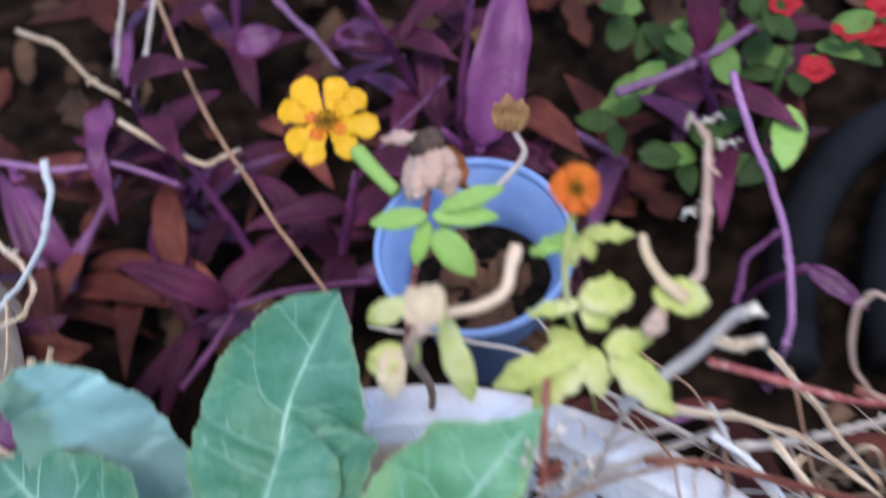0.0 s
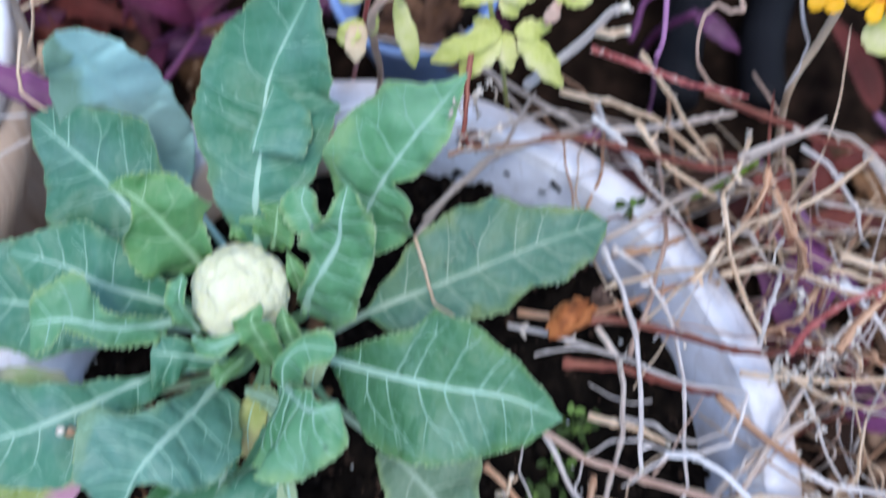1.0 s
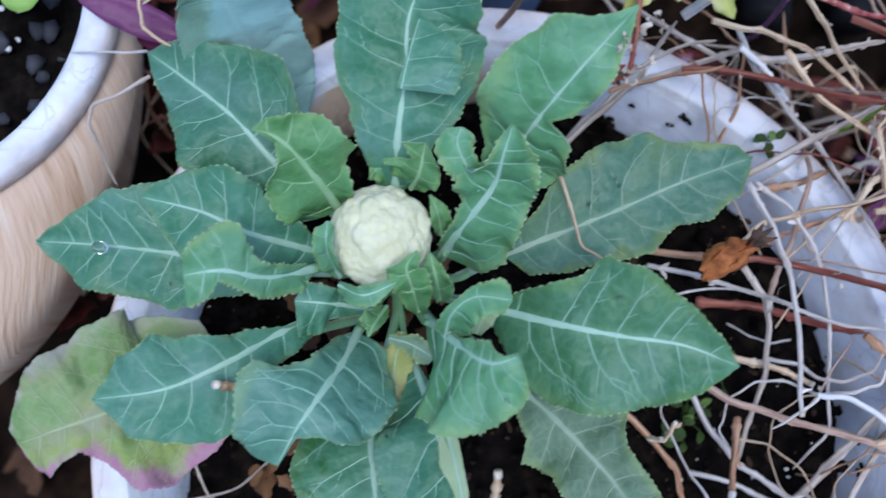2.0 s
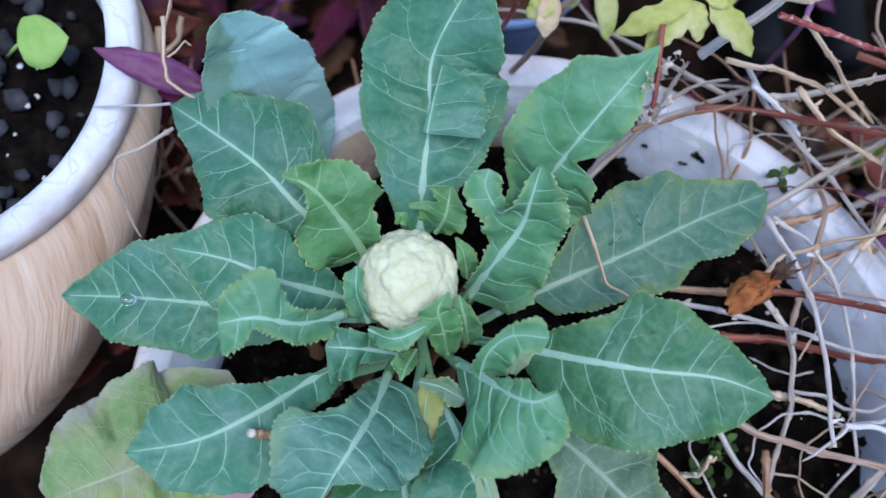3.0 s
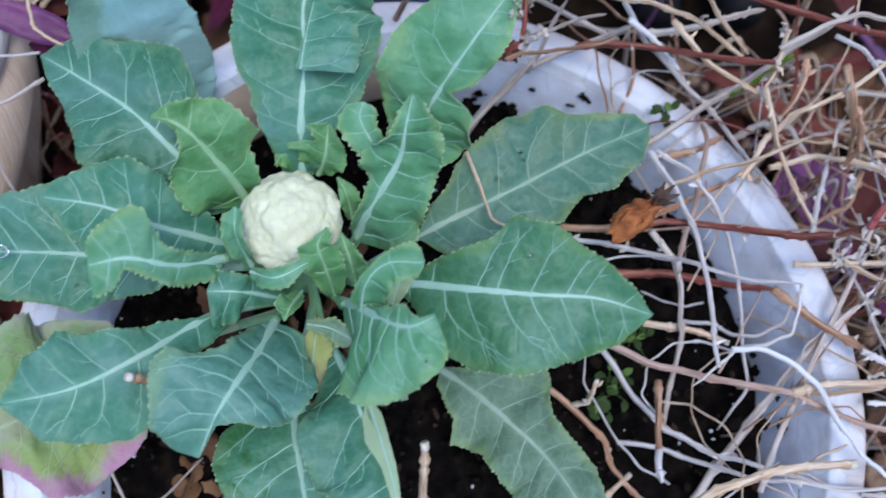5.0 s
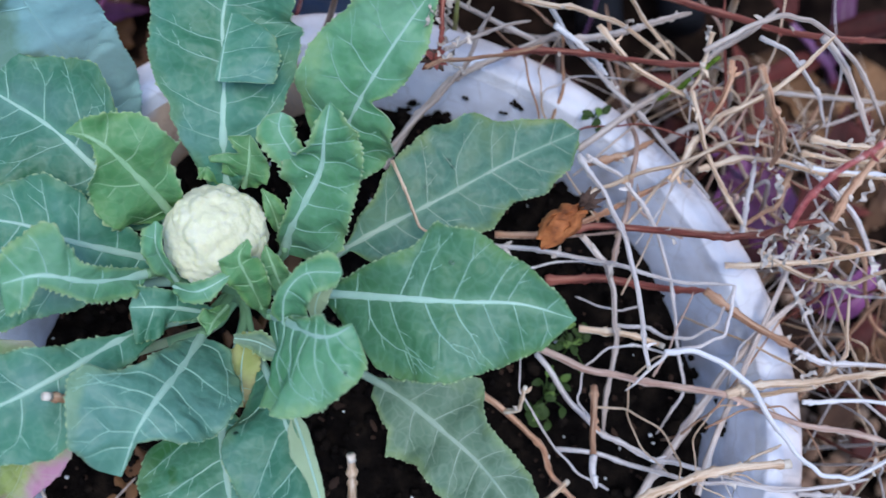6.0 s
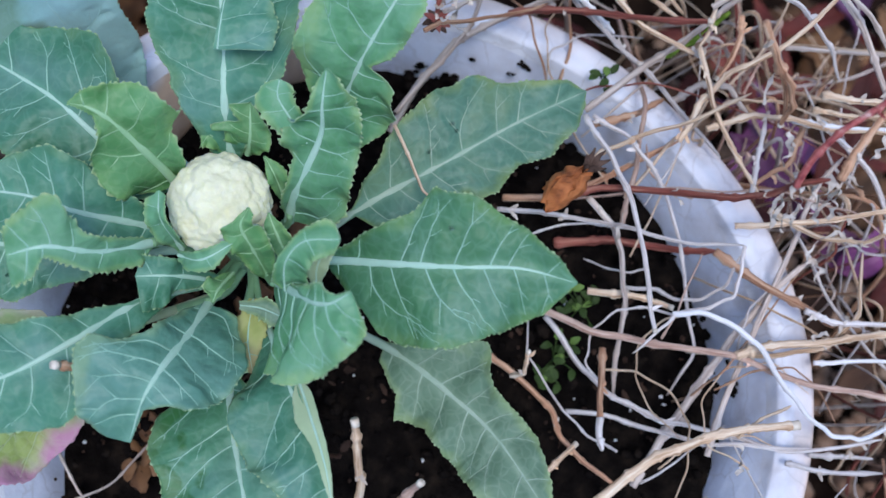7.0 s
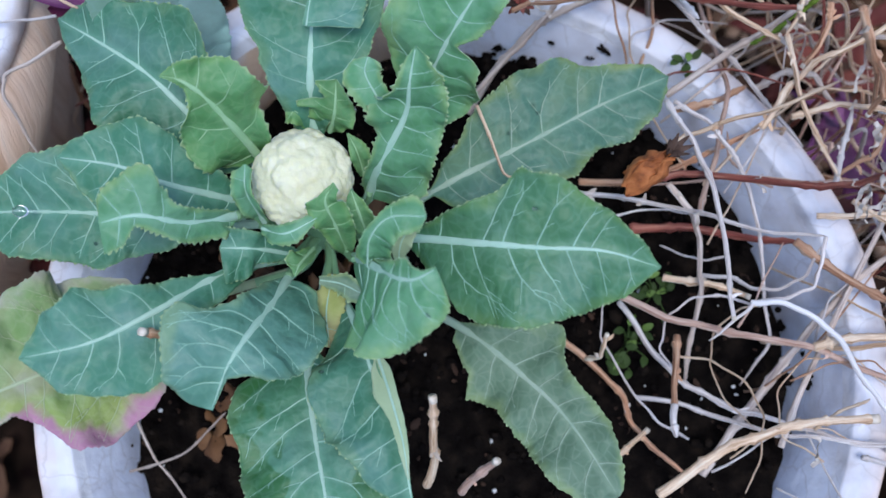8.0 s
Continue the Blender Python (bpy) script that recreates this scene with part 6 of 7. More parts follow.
# brown stems in the gap between the planters
for k, pts in enumerate(([(-0.2795, 0.1979, 0.2200), (-0.2785, 0.1885, 0.2000), (-0.2762, 0.1783, 0.1800), (-0.2660, 0.1690, 0.1700), (-0.2560, 0.1650, 0.0050)],
                         [(-0.2609, 0.1875, 0.2100), (-0.2703, 0.1740, 0.2000), (-0.2767, 0.1564, 0.1800), (-0.2600, 0.1350, 0.0050)],
                         [(-0.2807, 0.2007, 0.2000), (-0.2701, 0.1971, 0.2000), (-0.2565, 0.1845, 0.2000), (-0.2470, 0.1800, 0.0050)])):
    S(pts, 0.0019, (TWIG_BROWN, TWIG, TWIG_CRIMSON)[k], ("brown", "tan", "dark red")[k] + " dry stem between the two planters", seed=120 + k, knots=2)

# tall dry stalks behind the rim
S([(0.0681, 0.2367, 0.4200), (0.0734, 0.2450, 0.4250), (0.0731, 0.2570, 0.4400), (0.0722, 0.2700, 0.4500), (0.0714, 0.2820, 0.4550), (0.0665, 0.2863, 0.4600)], 0.0034, TWIG_ROSE, "dry stalk with a frayed white top", seed=70, knots=3)
S([(0.0493, 0.2020, 0.3900), (0.0661, 0.2110, 0.4100), (0.0778, 0.2164, 0.4300), (0.0835, 0.2206, 0.4400), (0.0901, 0.2221, 0.4450)], 0.0046, TWIG_PALE, "forked bleached stem stub", seed=71, cut=True, knots=0)
S([(0.0781, 0.2169, 0.4280), (0.0844, 0.2120, 0.4350), (0.0924, 0.2126, 0.4400)], 0.0040, TWIG, "short fork of a bleached stub", seed=72, cut=True, knots=0)
S([(0.0778, 0.2116, 0.4200), (0.1074, 0.2102, 0.4100), (0.1288, 0.2103, 0.4000), (0.1606, 0.2127, 0.3900)], 0.0028, TWIG_CRIMSON, "long thin red stem", seed=73)
S([(0.1451, 0.2521, 0.4200), (0.1475, 0.2432, 0.4200), (0.1414, 0.2417, 0.4190), (0.1352, 0.2457, 0.4170), (0.1305, 0.2416, 0.4130), (0.1299, 0.2326, 0.4050), (0.1330, 0.2248, 0.3950), (0.1411, 0.2203, 0.3850), (0.1566, 0.2186, 0.3700)], 0.0020, TWIG_ROSE, "pinkish grey stem with a curled dry tip", seed=74, knots=0)
S([(0.1643, 0.2899, 0.4200), (0.1691, 0.2817, 0.4150), (0.1748, 0.2734, 0.4100), (0.1784, 0.2616, 0.4050), (0.1819, 0.2514, 0.4000), (0.1877, 0.2469, 0.3900), (0.1873, 0.2397, 0.3800), (0.1845, 0.2324, 0.3650)], 0.0019, TWIG_PALE, "thin pale wavy stem", seed=75, knots=0)
S([(-0.1750, 0.2505, 0.4600), (-0.1743, 0.2428, 0.4500), (-0.1841, 0.2330, 0.4300), (-0.2082, 0.2239, 0.4000), (-0.2364, 0.2200, 0.3700)], 0.0027, TWIG_WHITE, "white curved dry stem behind the planter", seed=76)
S([(-0.2367, 0.2493, 0.3900), (-0.2124, 0.2345, 0.4000), (-0.2012, 0.2232, 0.4000), (-0.2084, 0.2137, 0.3900), (-0.2262, 0.2095, 0.3800)], 0.0024, TWIG, "tan curved dry stem behind the planter", seed=77)
S([(-0.2271, 0.1971, 0.3600), (-0.2182, 0.2063, 0.3800), (-0.2189, 0.2209, 0.3900)], 0.0016, TWIG, "thin straw stem behind the planter", seed=78)
S([(0.1065, 0.2398, 0.3700), (0.1215, 0.2281, 0.3600), (0.1364, 0.2140, 0.3500), (0.1555, 0.1981, 0.3400)], 0.0026, TWIG, "tan dry stem behind the rim", seed=80)
S([(0.0674, 0.2111, 0.3700), (0.0950, 0.2142, 0.3600), (0.1232, 0.2112, 0.3500), (0.1553, 0.1935, 0.3400)], 0.0028, TWIG, "tan dry stem behind the rim", seed=81)
S([(0.0875, 0.2082, 0.3500), (0.1025, 0.2034, 0.3400), (0.1201, 0.1903, 0.3300)], 0.0030, TWIG_WHITE, "white dry stem behind the rim", seed=82)
S([(0.0993, 0.2109, 0.3300), (0.1273, 0.2168, 0.3300), (0.1459, 0.2240, 0.3300), (0.1691, 0.2318, 0.3300)], 0.0036, TWIG_GREY, "thick grey dry stem behind the rim", seed=83)
S([(-0.3281, 0.5608, 0.2200), (-0.2758, 0.4804, 0.2200), (-0.2248, 0.4145, 0.2200), (-0.1807, 0.3655, 0.2100), (-0.1386, 0.3241, 0.2000), (-0.1890, 0.3979, 0.0100)], 0.0032, TWIG_BROWN, "long straight brown stem among purple plants", seed=84)
S([(-0.4621, 0.5462, 0.1800), (-0.4209, 0.5333, 0.1800), (-0.3757, 0.4982, 0.1800), (-0.3319, 0.4761, 0.1800), (-0.4366, 0.5899, 0.0100)], 0.0036, TWIG, "tan stem among purple plants", seed=85)
S([(-0.3346, 0.4551, 0.1900), (-0.2912, 0.4340, 0.1900), (-0.2543, 0.4218, 0.1900), (-0.2340, 0.4352, 0.1900), (-0.3170, 0.5476, 0.0100)], 0.0036, TWIG, "tan jointed stem among purple plants", seed=86)
S([(-0.3979, 0.6151, 0.1600), (-0.3851, 0.5646, 0.1600), (-0.3756, 0.5258, 0.1600), (-0.4781, 0.6303, 0.0100)], 0.0034, TWIG_GREY, "grey stem among purple plants", seed=87)
S([(-0.3680, 0.6164, 0.1600), (-0.3568, 0.5599, 0.1600), (-0.3520, 0.5184, 0.1600), (-0.4487, 0.6175, 0.0100)], 0.0034, TWIG_GREY, "grey stem among purple plants", seed=88)
S([(-0.2566, 0.2743, 0.1200), (-0.2365, 0.3075, 0.1300), (-0.2229, 0.3336, 0.1400), (-0.1923, 0.3489, 0.1400), (-0.1275, 0.3643, 0.1400), (-0.1529, 0.4206, 0.0100)], 0.0042, PURPLE_STEM, "maroon creeping stem on the ground", seed=89, name="purple_vine", category="vine", group="purple vines")
S([(0.0904, 0.3817, 0.3700), (0.0984, 0.3560, 0.3650), (0.1051, 0.3399, 0.3600), (0.1118, 0.3233, 0.3550), (0.1176, 0.3057, 0.3500), (0.1204, 0.2879, 0.3450), (0.1224, 0.2692, 0.3350), (0.1209, 0.2600, 0.3250), (0.1400, 0.3000, 0.1700), (0.1620, 0.3660, 0.0100)], 0.0034, PINK_STEM, "thick purple-pink plant stem", seed=90, name="purple_vine", category="vine", group="purple vines")
S([(0.0332, 0.5130, 0.1800), (0.0626, 0.5277, 0.1800), (0.0949, 0.5422, 0.1900), (0.1260, 0.5702, 0.1900), (0.1585, 0.7237, 0.0100)], 0.0062, PINK_STEM, "thick purple-pink plant stem", seed=91, name="purple_vine", category="vine", group="purple vines")
S([(0.1186, 0.3512, 0.1800), (0.1252, 0.3842, 0.1800), (0.1464, 0.4072, 0.1800), (0.1800, 0.5014, 0.0100)], 0.0044, PURPLE_STEM, "purple plant stem near the planter", seed=92, name="purple_vine", category="vine", group="purple vines")
S([(-0.4520, 0.4303, 0.1600), (-0.3836, 0.4200, 0.1700), (-0.3397, 0.4296, 0.1700), (-0.2851, 0.4199, 0.1600), (-0.3618, 0.5022, 0.0100)], 0.004, PINK_STEM, "purple-pink creeping plant stem", seed=93, name="purple_vine", category="vine", group="purple vines")
S([(-0.1539, 0.4305, 0.1600), (-0.1262, 0.4763, 0.1700), (-0.0929, 0.5182, 0.1800), (-0.1271, 0.6447, 0.0100)], 0.004, PURPLE_STEM, "purple creeping plant stem", seed=94, name="purple_vine", category="vine", group="purple vines")
S([(-0.2615, 0.6144, 0.1600), (-0.2126, 0.5648, 0.1700), (-0.1819, 0.5320, 0.1700), (-0.2401, 0.6519, 0.0100)], 0.005, PINK_STEM, "purple-pink creeping plant stem", seed=95, name="purple_vine", category="vine", group="purple vines")

# ---------------------------------------------------------------- blue bucket, black hose
bx, by = -0.050, 0.372
bucket = thing("bucket", (bx, by, 0), "blue plastic bucket of dry leaves behind the planter", "bucket")
part("body", lathe([(0.90 * r, h) for r, h in ((0.030, 0.0), (0.034, 0.01), (0.061, 0.15), (0.0700, 0.19), (0.0680, 0.19), (0.0645, 0.168), (0.0575, 0.163), (0.0555, 0.12))], (bx, by, 0), 48), BLUE, bucket)
part("rim", lathe([(0.90 * r, h) for r, h in ((0.0701, 0.186), (0.0738, 0.186), (0.0748, 0.192), (0.0740, 0.1975), (0.0712, 0.1985), (0.0692, 0.196), (0.0690, 0.188))], (bx, by, 0), 48), BLUE, bucket, "rolled blue rim")
disc = [(bx, by, 0.135)] + [(bx + 0.052 * math.cos(k * math.pi / 16), by + 0.052 * math.sin(k * math.pi / 16), 0.132) for k in range(32)]
tagged(mesh_ob("soil", disc, [(0, 1 + k, 1 + (k + 1) % 32) for k in range(32)], SOIL), "dark soil inside the blue bucket", "soil", kind="structure")
hose_line = smooth_path([(0.1713, 0.3543, 0.0800), (0.1731, 0.4223, 0.0700), (0.1875, 0.4919, 0.0600), (0.2188, 0.5566, 0.0500), (0.2683, 0.6080, 0.0400), (0.3594, 0.6535, 0.0300)], 10)
hv, hf = tube(hose_line, 0.0200, 14)
tagged(mesh_ob("garden_hose", hv, hf, BLACK), "thick black rubber hose lying on the ground", "hose")
hose_line = smooth_path([(0.2501, 0.3746, 0.0600), (0.2480, 0.4435, 0.0500), (0.2655, 0.5208, 0.0400), (0.3025, 0.5941, 0.0300), (0.3154, 0.6827, 0.0200)], 10)
hv, hf = tube(hose_line, 0.0200, 14)
tagged(mesh_ob("garden_hose", hv, hf, BLACK), "thick black rubber hose lying on the ground", "hose")

# ---------------------------------------------------------------- purple plants


def purple_shoot(seed, height, leaves):
    rnd = random.Random(seed)
    root = thing("purple_plant", (0, 0, 0), "purple trailing plant with long lance-shaped leaves", "plant", "purple plants")
    lean = Vector((rnd.uniform(-0.5, 0.5), rnd.uniform(-0.5, 0.5), 0))
    line = smooth_path([Vector((0, 0, 0)), Vector((lean.x * 0.05, lean.y * 0.05, height * 0.45)), Vector((lean.x * 0.16, lean.y * 0.16, height))], 6)
    part("stem", tube(line, lambda q: 0.0042 - 0.0014 * q, 7, 0.15, 3, rnd), PURPLE_STEM if seed % 2 else PINK_STEM, root)
    for k in range(leaves):
        q = 0.25 + 0.75 * k / max(1, leaves - 1)
        at = line[min(len(line) - 1, int(q * (len(line) - 1)))]
        w = k * 2.4 + rnd.uniform(-0.4, 0.4)
        run = rnd.uniform(0.06, 0.115)
        tip = at + Vector((math.cos(w) * run, math.sin(w) * run, rnd.uniform(-0.03, 0.05)))
        part("leaf", lance(at, tip, rnd.uniform(0.0085, 0.0135), (0, 0, 1), 0.55, rnd.uniform(0.05, 0.16), 0.003, 12, 0.35, seed * 9 + k), (PURPLE_STEM if k == 1 else MAROON if seed % 2 == 0 else PURPLE), root, "pointed purple leaf")
    return root


shoots = [purple_shoot(s, h, n) for s, h, n in ((1, 0.16, 6), (2, 0.12, 5), (3, 0.20, 7), (4, 0.09, 5), (5, 0.14, 6))]


def clear(x, y, gap):
    return (math.hypot(x, y) > 0.235 + gap and math.hypot(x + 0.368, y - 0.13) > 0.155 + gap and math.hypot(x - bx, y - by) > 0.085 + gap * 0.5)


rnd = random.Random(31)
for k, s in enumerate(shoots):
    s.location = ((-0.26, 0.42, 0.01), (-0.43, 0.37, 0.01), (-0.12, 0.56, 0.01), (0.36, 0.22, 0.01), (-0.33, 0.62, 0.01))[k]
count = 0
while count < 34:
    x, y = rnd.uniform(-0.85, 0.6), rnd.uniform(-0.3, 1.15)
    if count < 13:
        x, y = rnd.uniform(-0.5, 0.15), rnd.uniform(0.28, 0.7)
    if not clear(x, y, 0.05) or (x > 0.22 and y < 0.12) or (x < 0.2 and y < 0.1):
        continue
    copy_thing(shoots[rnd.randrange(5)], pose(x, y, 0.0, rnd.uniform(-12, 12), rnd.uniform(-12, 12), rnd.uniform(0, 360)))
    count += 1

P1 = thing("purple_plant", (-0.0779, 0.5129, 0.1000), "large purple leaf shoot behind the blue bucket", "plant", "purple plants")
part("leaf", lance((-0.0570, 0.4513, 0.1900), (-0.0437, 0.5553, 0.2600), 0.020, (0.3, -0.6, 0.7), 0.5, 0.10, 0.004, 16, 0.4, 3), PURPLE_STEM, P1, "broad upright purple leaf")
part("leaf", lance((-0.0527, 0.4744, 0.1800), (-0.0403, 0.5953, 0.2200), 0.016, (-0.3, -0.6, 0.7), 0.5, 0.05, 0.004, 16, 0.4, 4), PINK_STEM, P1, "pinkish upright leaf")
part("stem", tube(smooth_path([(-0.0773, 0.4999, 0.0600), (-0.0570, 0.4513, 0.1900)], 5), 0.004, 7), PURPLE_STEM, P1)
P2 = thing("purple_plant", (-0.4182, 0.5391, 0.0800), "purple shoot with narrow bent leaves", "plant", "purple plants")
part("leaf", lance((-0.3562, 0.4772, 0.1800), (-0.3328, 0.3892, 0.1500), 0.010, (0.1, -0.5, 0.8), 0.5, 0.18, 0.007, 18, 0.35, 5, ragged=0.4), PURPLE_STEM, P2, "hanging purple-pink leaf")
part("leaf", lance((-0.1463, 0.5678, 0.1500), (-0.2021, 0.5828, 0.1500), 0.016, TO_EYE, 0.4, 0.12, 0.003, 14, 0.4, 6), PURPLE_STEM, P2, "purple leaf")
part("leaf", lance((-0.2807, 0.5604, 0.1500), (-0.2459, 0.5805, 0.1500), 0.013, TO_EYE, 0.4, 0.12, 0.003, 14, 0.4, 7), PURPLE_STEM, P2, "dusky purple leaf")
part("stem", tube(smooth_path([(-0.4050, 0.4734, 0.0600), (-0.3562, 0.4772, 0.1800)], 5), 0.004, 7), PURPLE_STEM, P2)
P3 = thing("purple_plant", (-0.2592, 0.2415, 0.2000), "purple leaf resting on the smaller planter's rim", "plant", "purple plants")
part("leaf", lance((-0.2002, 0.1702, 0.3550), (-0.2556, 0.1787, 0.3720), 0.0085, (0.1, -0.3, 0.9), 0.3, 0.03, 0.002, 14, 0.4, 8), PURPLE_STEM, P3, "pointed dusky purple leaf")
part("leaf", lance((-0.1984, 0.1695, 0.3500), (-0.2284, 0.1690, 0.3450), 0.007, (0.1, -0.3, 0.9), 0.3, 0.03, 0.002, 14, 0.4, 9), PURPLE, P3)
part("stem", tube(smooth_path([(-0.2542, 0.2452, 0.1400), (-0.2002, 0.1702, 0.3550)], 5), 0.003, 7), PURPLE_STEM, P3)
P4 = thing("purple_plant", (0.2671, 0.1738, 0.1500), "purple leafy shoot outside the planter", "plant", "purple plants")
for k, (b0, t0) in enumerate((((0.2555, 0.1364, 0.2200), (0.2101, 0.1682, 0.2400)), ((0.2563, 0.1517, 0.2200), (0.2377, 0.1862, 0.2300)), ((0.2905, 0.0892, 0.2000), (0.3242, 0.1198, 0.2200)), ((0.2806, 0.1118, 0.2000), (0.3133, 0.0938, 0.2000)), ((0.2555, 0.1354, 0.2100), (0.2378, 0.1511, 0.2200)))):
    part("leaf", lance(b0, t0, 0.013, TO_EYE, 0.4, 0.1, 0.003, 14, 0.4, 30 + k), PURPLE_STEM, P4, "dusky purple leaf")
part("stem", tube(smooth_path([(0.3252, 0.1460, 0.0600), (0.2557, 0.1402, 0.2200)], 5), 0.004, 7), PURPLE_STEM, P4)

P5 = thing("purple_plant", (-0.2962, 0.2435, 0.2400), "dusky purple leaves between the two planters", "plant", "purple plants")
for k, (b0, t0) in enumerate((((-0.2907, 0.2206, 0.2900), (-0.2461, 0.2511, 0.3000)), ((-0.2350, 0.2208, 0.2800), (-0.2742, 0.2534, 0.3000)), ((-0.2631, 0.2144, 0.2800), (-0.2811, 0.2520, 0.3050)), ((-0.2756, 0.2256, 0.2900), (-0.2270, 0.2349, 0.3000)))):
    part("leaf", lance(b0, t0, 0.011, TO_EYE, 0.4, 0.1, 0.003, 14, 0.4, 50 + k), MAROON if k % 2 else PURPLE, P5, "pointed dusky leaf")
part("stem", tube(smooth_path([(-0.4145, 0.2811, 0.0400), (-0.3120, 0.2384, 0.2000), (-0.2634, 0.2223, 0.2850)], 5), 0.0035, 7), PURPLE_STEM, P5)

P6 = thing("purple_plant", (-0.2856, 0.2038, 0.1200), "maroon leafy shoot between the two planters", "plant", "purple plants")
for k, (b0, t0) in enumerate((((-0.2706, 0.1683, 0.1600), (-0.2496, 0.1891, 0.1900)), ((-0.2712, 0.1673, 0.1500), (-0.2681, 0.1458, 0.1900)), ((-0.2727, 0.1811, 0.1600), (-0.2746, 0.2209, 0.1900)), ((-0.2657, 0.1687, 0.1600), (-0.2400, 0.1719, 0.1700)), ((-0.2990, 0.0537, 0.1600), (-0.2633, 0.0612, 0.1900)), ((-0.3046, 0.0429, 0.1500), (-0.3057, 0.0154, 0.1800)))):
    part("leaf", lance(b0, t0, 0.010, TO_EYE, 0.4, 0.1, 0.003, 12, 0.4, 90 + k, ragged=0.3), LITTER if k % 3 == 0 else MAROON, P6, "dull maroon leaf")
part("stem", tube(smooth_path([(-0.3128, 0.1990, 0.0300), (-0.2832, 0.1810, 0.1200), (-0.2688, 0.1710, 0.1650)], 5), 0.003, 7), PURPLE_STEM, P6)

P7 = thing("purple_plant", (0.1691, 0.3987, 0.0100), "small pink-purple shoot beside the black hose", "plant", "purple plants")
part("leaf", lance((0.1691, 0.3987, 0.1500), (0.2094, 0.3755, 0.1400), 0.0072, TO_EYE, 0.4, 0.1, 0.002, 14, 0.4, 8), PURPLE_STEM, P7, "pointed pink-purple leaf")
part("stem", tube(smooth_path([(0.1420, 0.4200, 0.0050), (0.1480, 0.4100, 0.0900), (0.1691, 0.3987, 0.1500)], 5), 0.003, 7), PURPLE_STEM, P7)

# ---------------------------------------------------------------- green plant with red flowers
G1 = thing("flowering_plant", (0.1495, 0.5712, 0.0400), "low green plant with small red flowers", "plant")
rnd = random.Random(17)
part("stem", tube(smooth_path([(0.1528, 0.5439, 0.0200), (0.1498, 0.5477, 0.1200), (0.1593, 0.5817, 0.1600)], 6), 0.003, 7), SHADE_GREEN, G1)
c0, c1, c2, c3 = Vector((0.0014, 0.6538, 0.1500)), Vector((0.2471, 0.6635, 0.1500)), Vector((0.0450, 0.4860, 0.1300)), Vector((0.1650, 0.5000, 0.1300))
for k in range(40):
    u, v = rnd.random(), rnd.random()
    at = c0.lerp(c1, u).lerp(c2.lerp(c3, u), v) + Vector((0, 0, rnd.uniform(-0.05, 0.05)))
    w = rnd.uniform(0, 6.28)
    tip = at + Vector((math.cos(w) * 0.035, math.sin(w) * 0.035, rnd.uniform(-0.01, 0.012)))
    part("leaf", lance(at, tip, rnd.uniform(0.007, 0.012), (0, -0.2, 1), 0.2, 0.08, 0.002, 8, 0.5, k), OLIVE if k % 3 == 0 else SHADE_GREEN, G1, "rounded green leaf")
part("leaf", lance((0.1577, 0.5253, 0.1600), (0.1541, 0.4748, 0.1500), 0.0125, TO_EYE, 0.2, 0.08, 0.003, 12, 0.6, 77, ragged=0.15), FRESH, G1, "broad yellow-green leaf")
for k in range(5):
    at = Vector(((0.1478, 0.5901, 0.1900), (0.1704, 0.5394, 0.1800), (0.1920, 0.5683, 0.1900), (0.2159, 0.5906, 0.1900), (0.2119, 0.5727, 0.1800), (0.1634, 0.5755, 0.1800), (0.1315, 0.6013, 0.1800), (0.2320, 0.5583, 0.1800))[k])
    for j in range(5):
        w = j * 1.257 + k
        part("petal", lance(at, at + Vector((math.cos(w) * 0.013, math.sin(w) * 0.013, 0.006)), 0.007, (0, 0, 1), 0.1, 0.1, 0.002, 7, 0.6, k * 5 + j), RED, G1, "red petal")

# ---------------------------------------------------------------- litter, gravel, stones


def litter(name, number, region, material, size, label, seed, flat=0.45):
    rnd = random.Random(seed)
    parts = []
    while len(parts) < number:
        p = region(rnd)
        if p is None:
            continue
        w = rnd.uniform(0, 6.28)
        run = rnd.uniform(*size)
        up = Vector((rnd.uniform(-flat, flat) * 2, rnd.uniform(-flat, flat) * 2, 1))
        tip = p + Vector((math.cos(w) * run, math.sin(w) * run, rnd.uniform(-flat, flat) * run))
        parts.append(lance(p, tip, run * rnd.uniform(0.16, 0.3), up, rnd.uniform(-0.5, 0.6), rnd.uniform(-0.1, 0.15), run * 0.06, 9, 0.5, rnd.randrange(999), ragged=0.7))
    v, f = join(parts)
    tagged(mesh_ob(name, v, f, material), label, "leaf litter", kind="stuff")


def on_ground(rnd):
    x, y = rnd.uniform(-0.95, 0.7), rnd.uniform(-0.5, 1.25)
    if 0.12 < x < 0.36 and 0.33 < y < 0.68 and rnd.random() < 0.8:
        return None
    return Vector((x, y, rnd.uniform(0.005, 0.05))) if clear(x, y, 0.02) else None


def on_soil(rnd):
    r, w = 0.19 * math.sqrt(rnd.random()), rnd.uniform(0, 6.28)
    return Vector((r * math.cos(w), r * math.sin(w), 0.257 + rnd.uniform(0.0, 0.012)))


def on_soil_left(rnd):
    r, w = 0.13 * math.sqrt(rnd.random()), rnd.uniform(1.9, 3.9)
    return Vector((r * math.cos(w) - 0.03, r * math.sin(w) + 0.02, 0.259 + rnd.uniform(0.0, 0.02)))


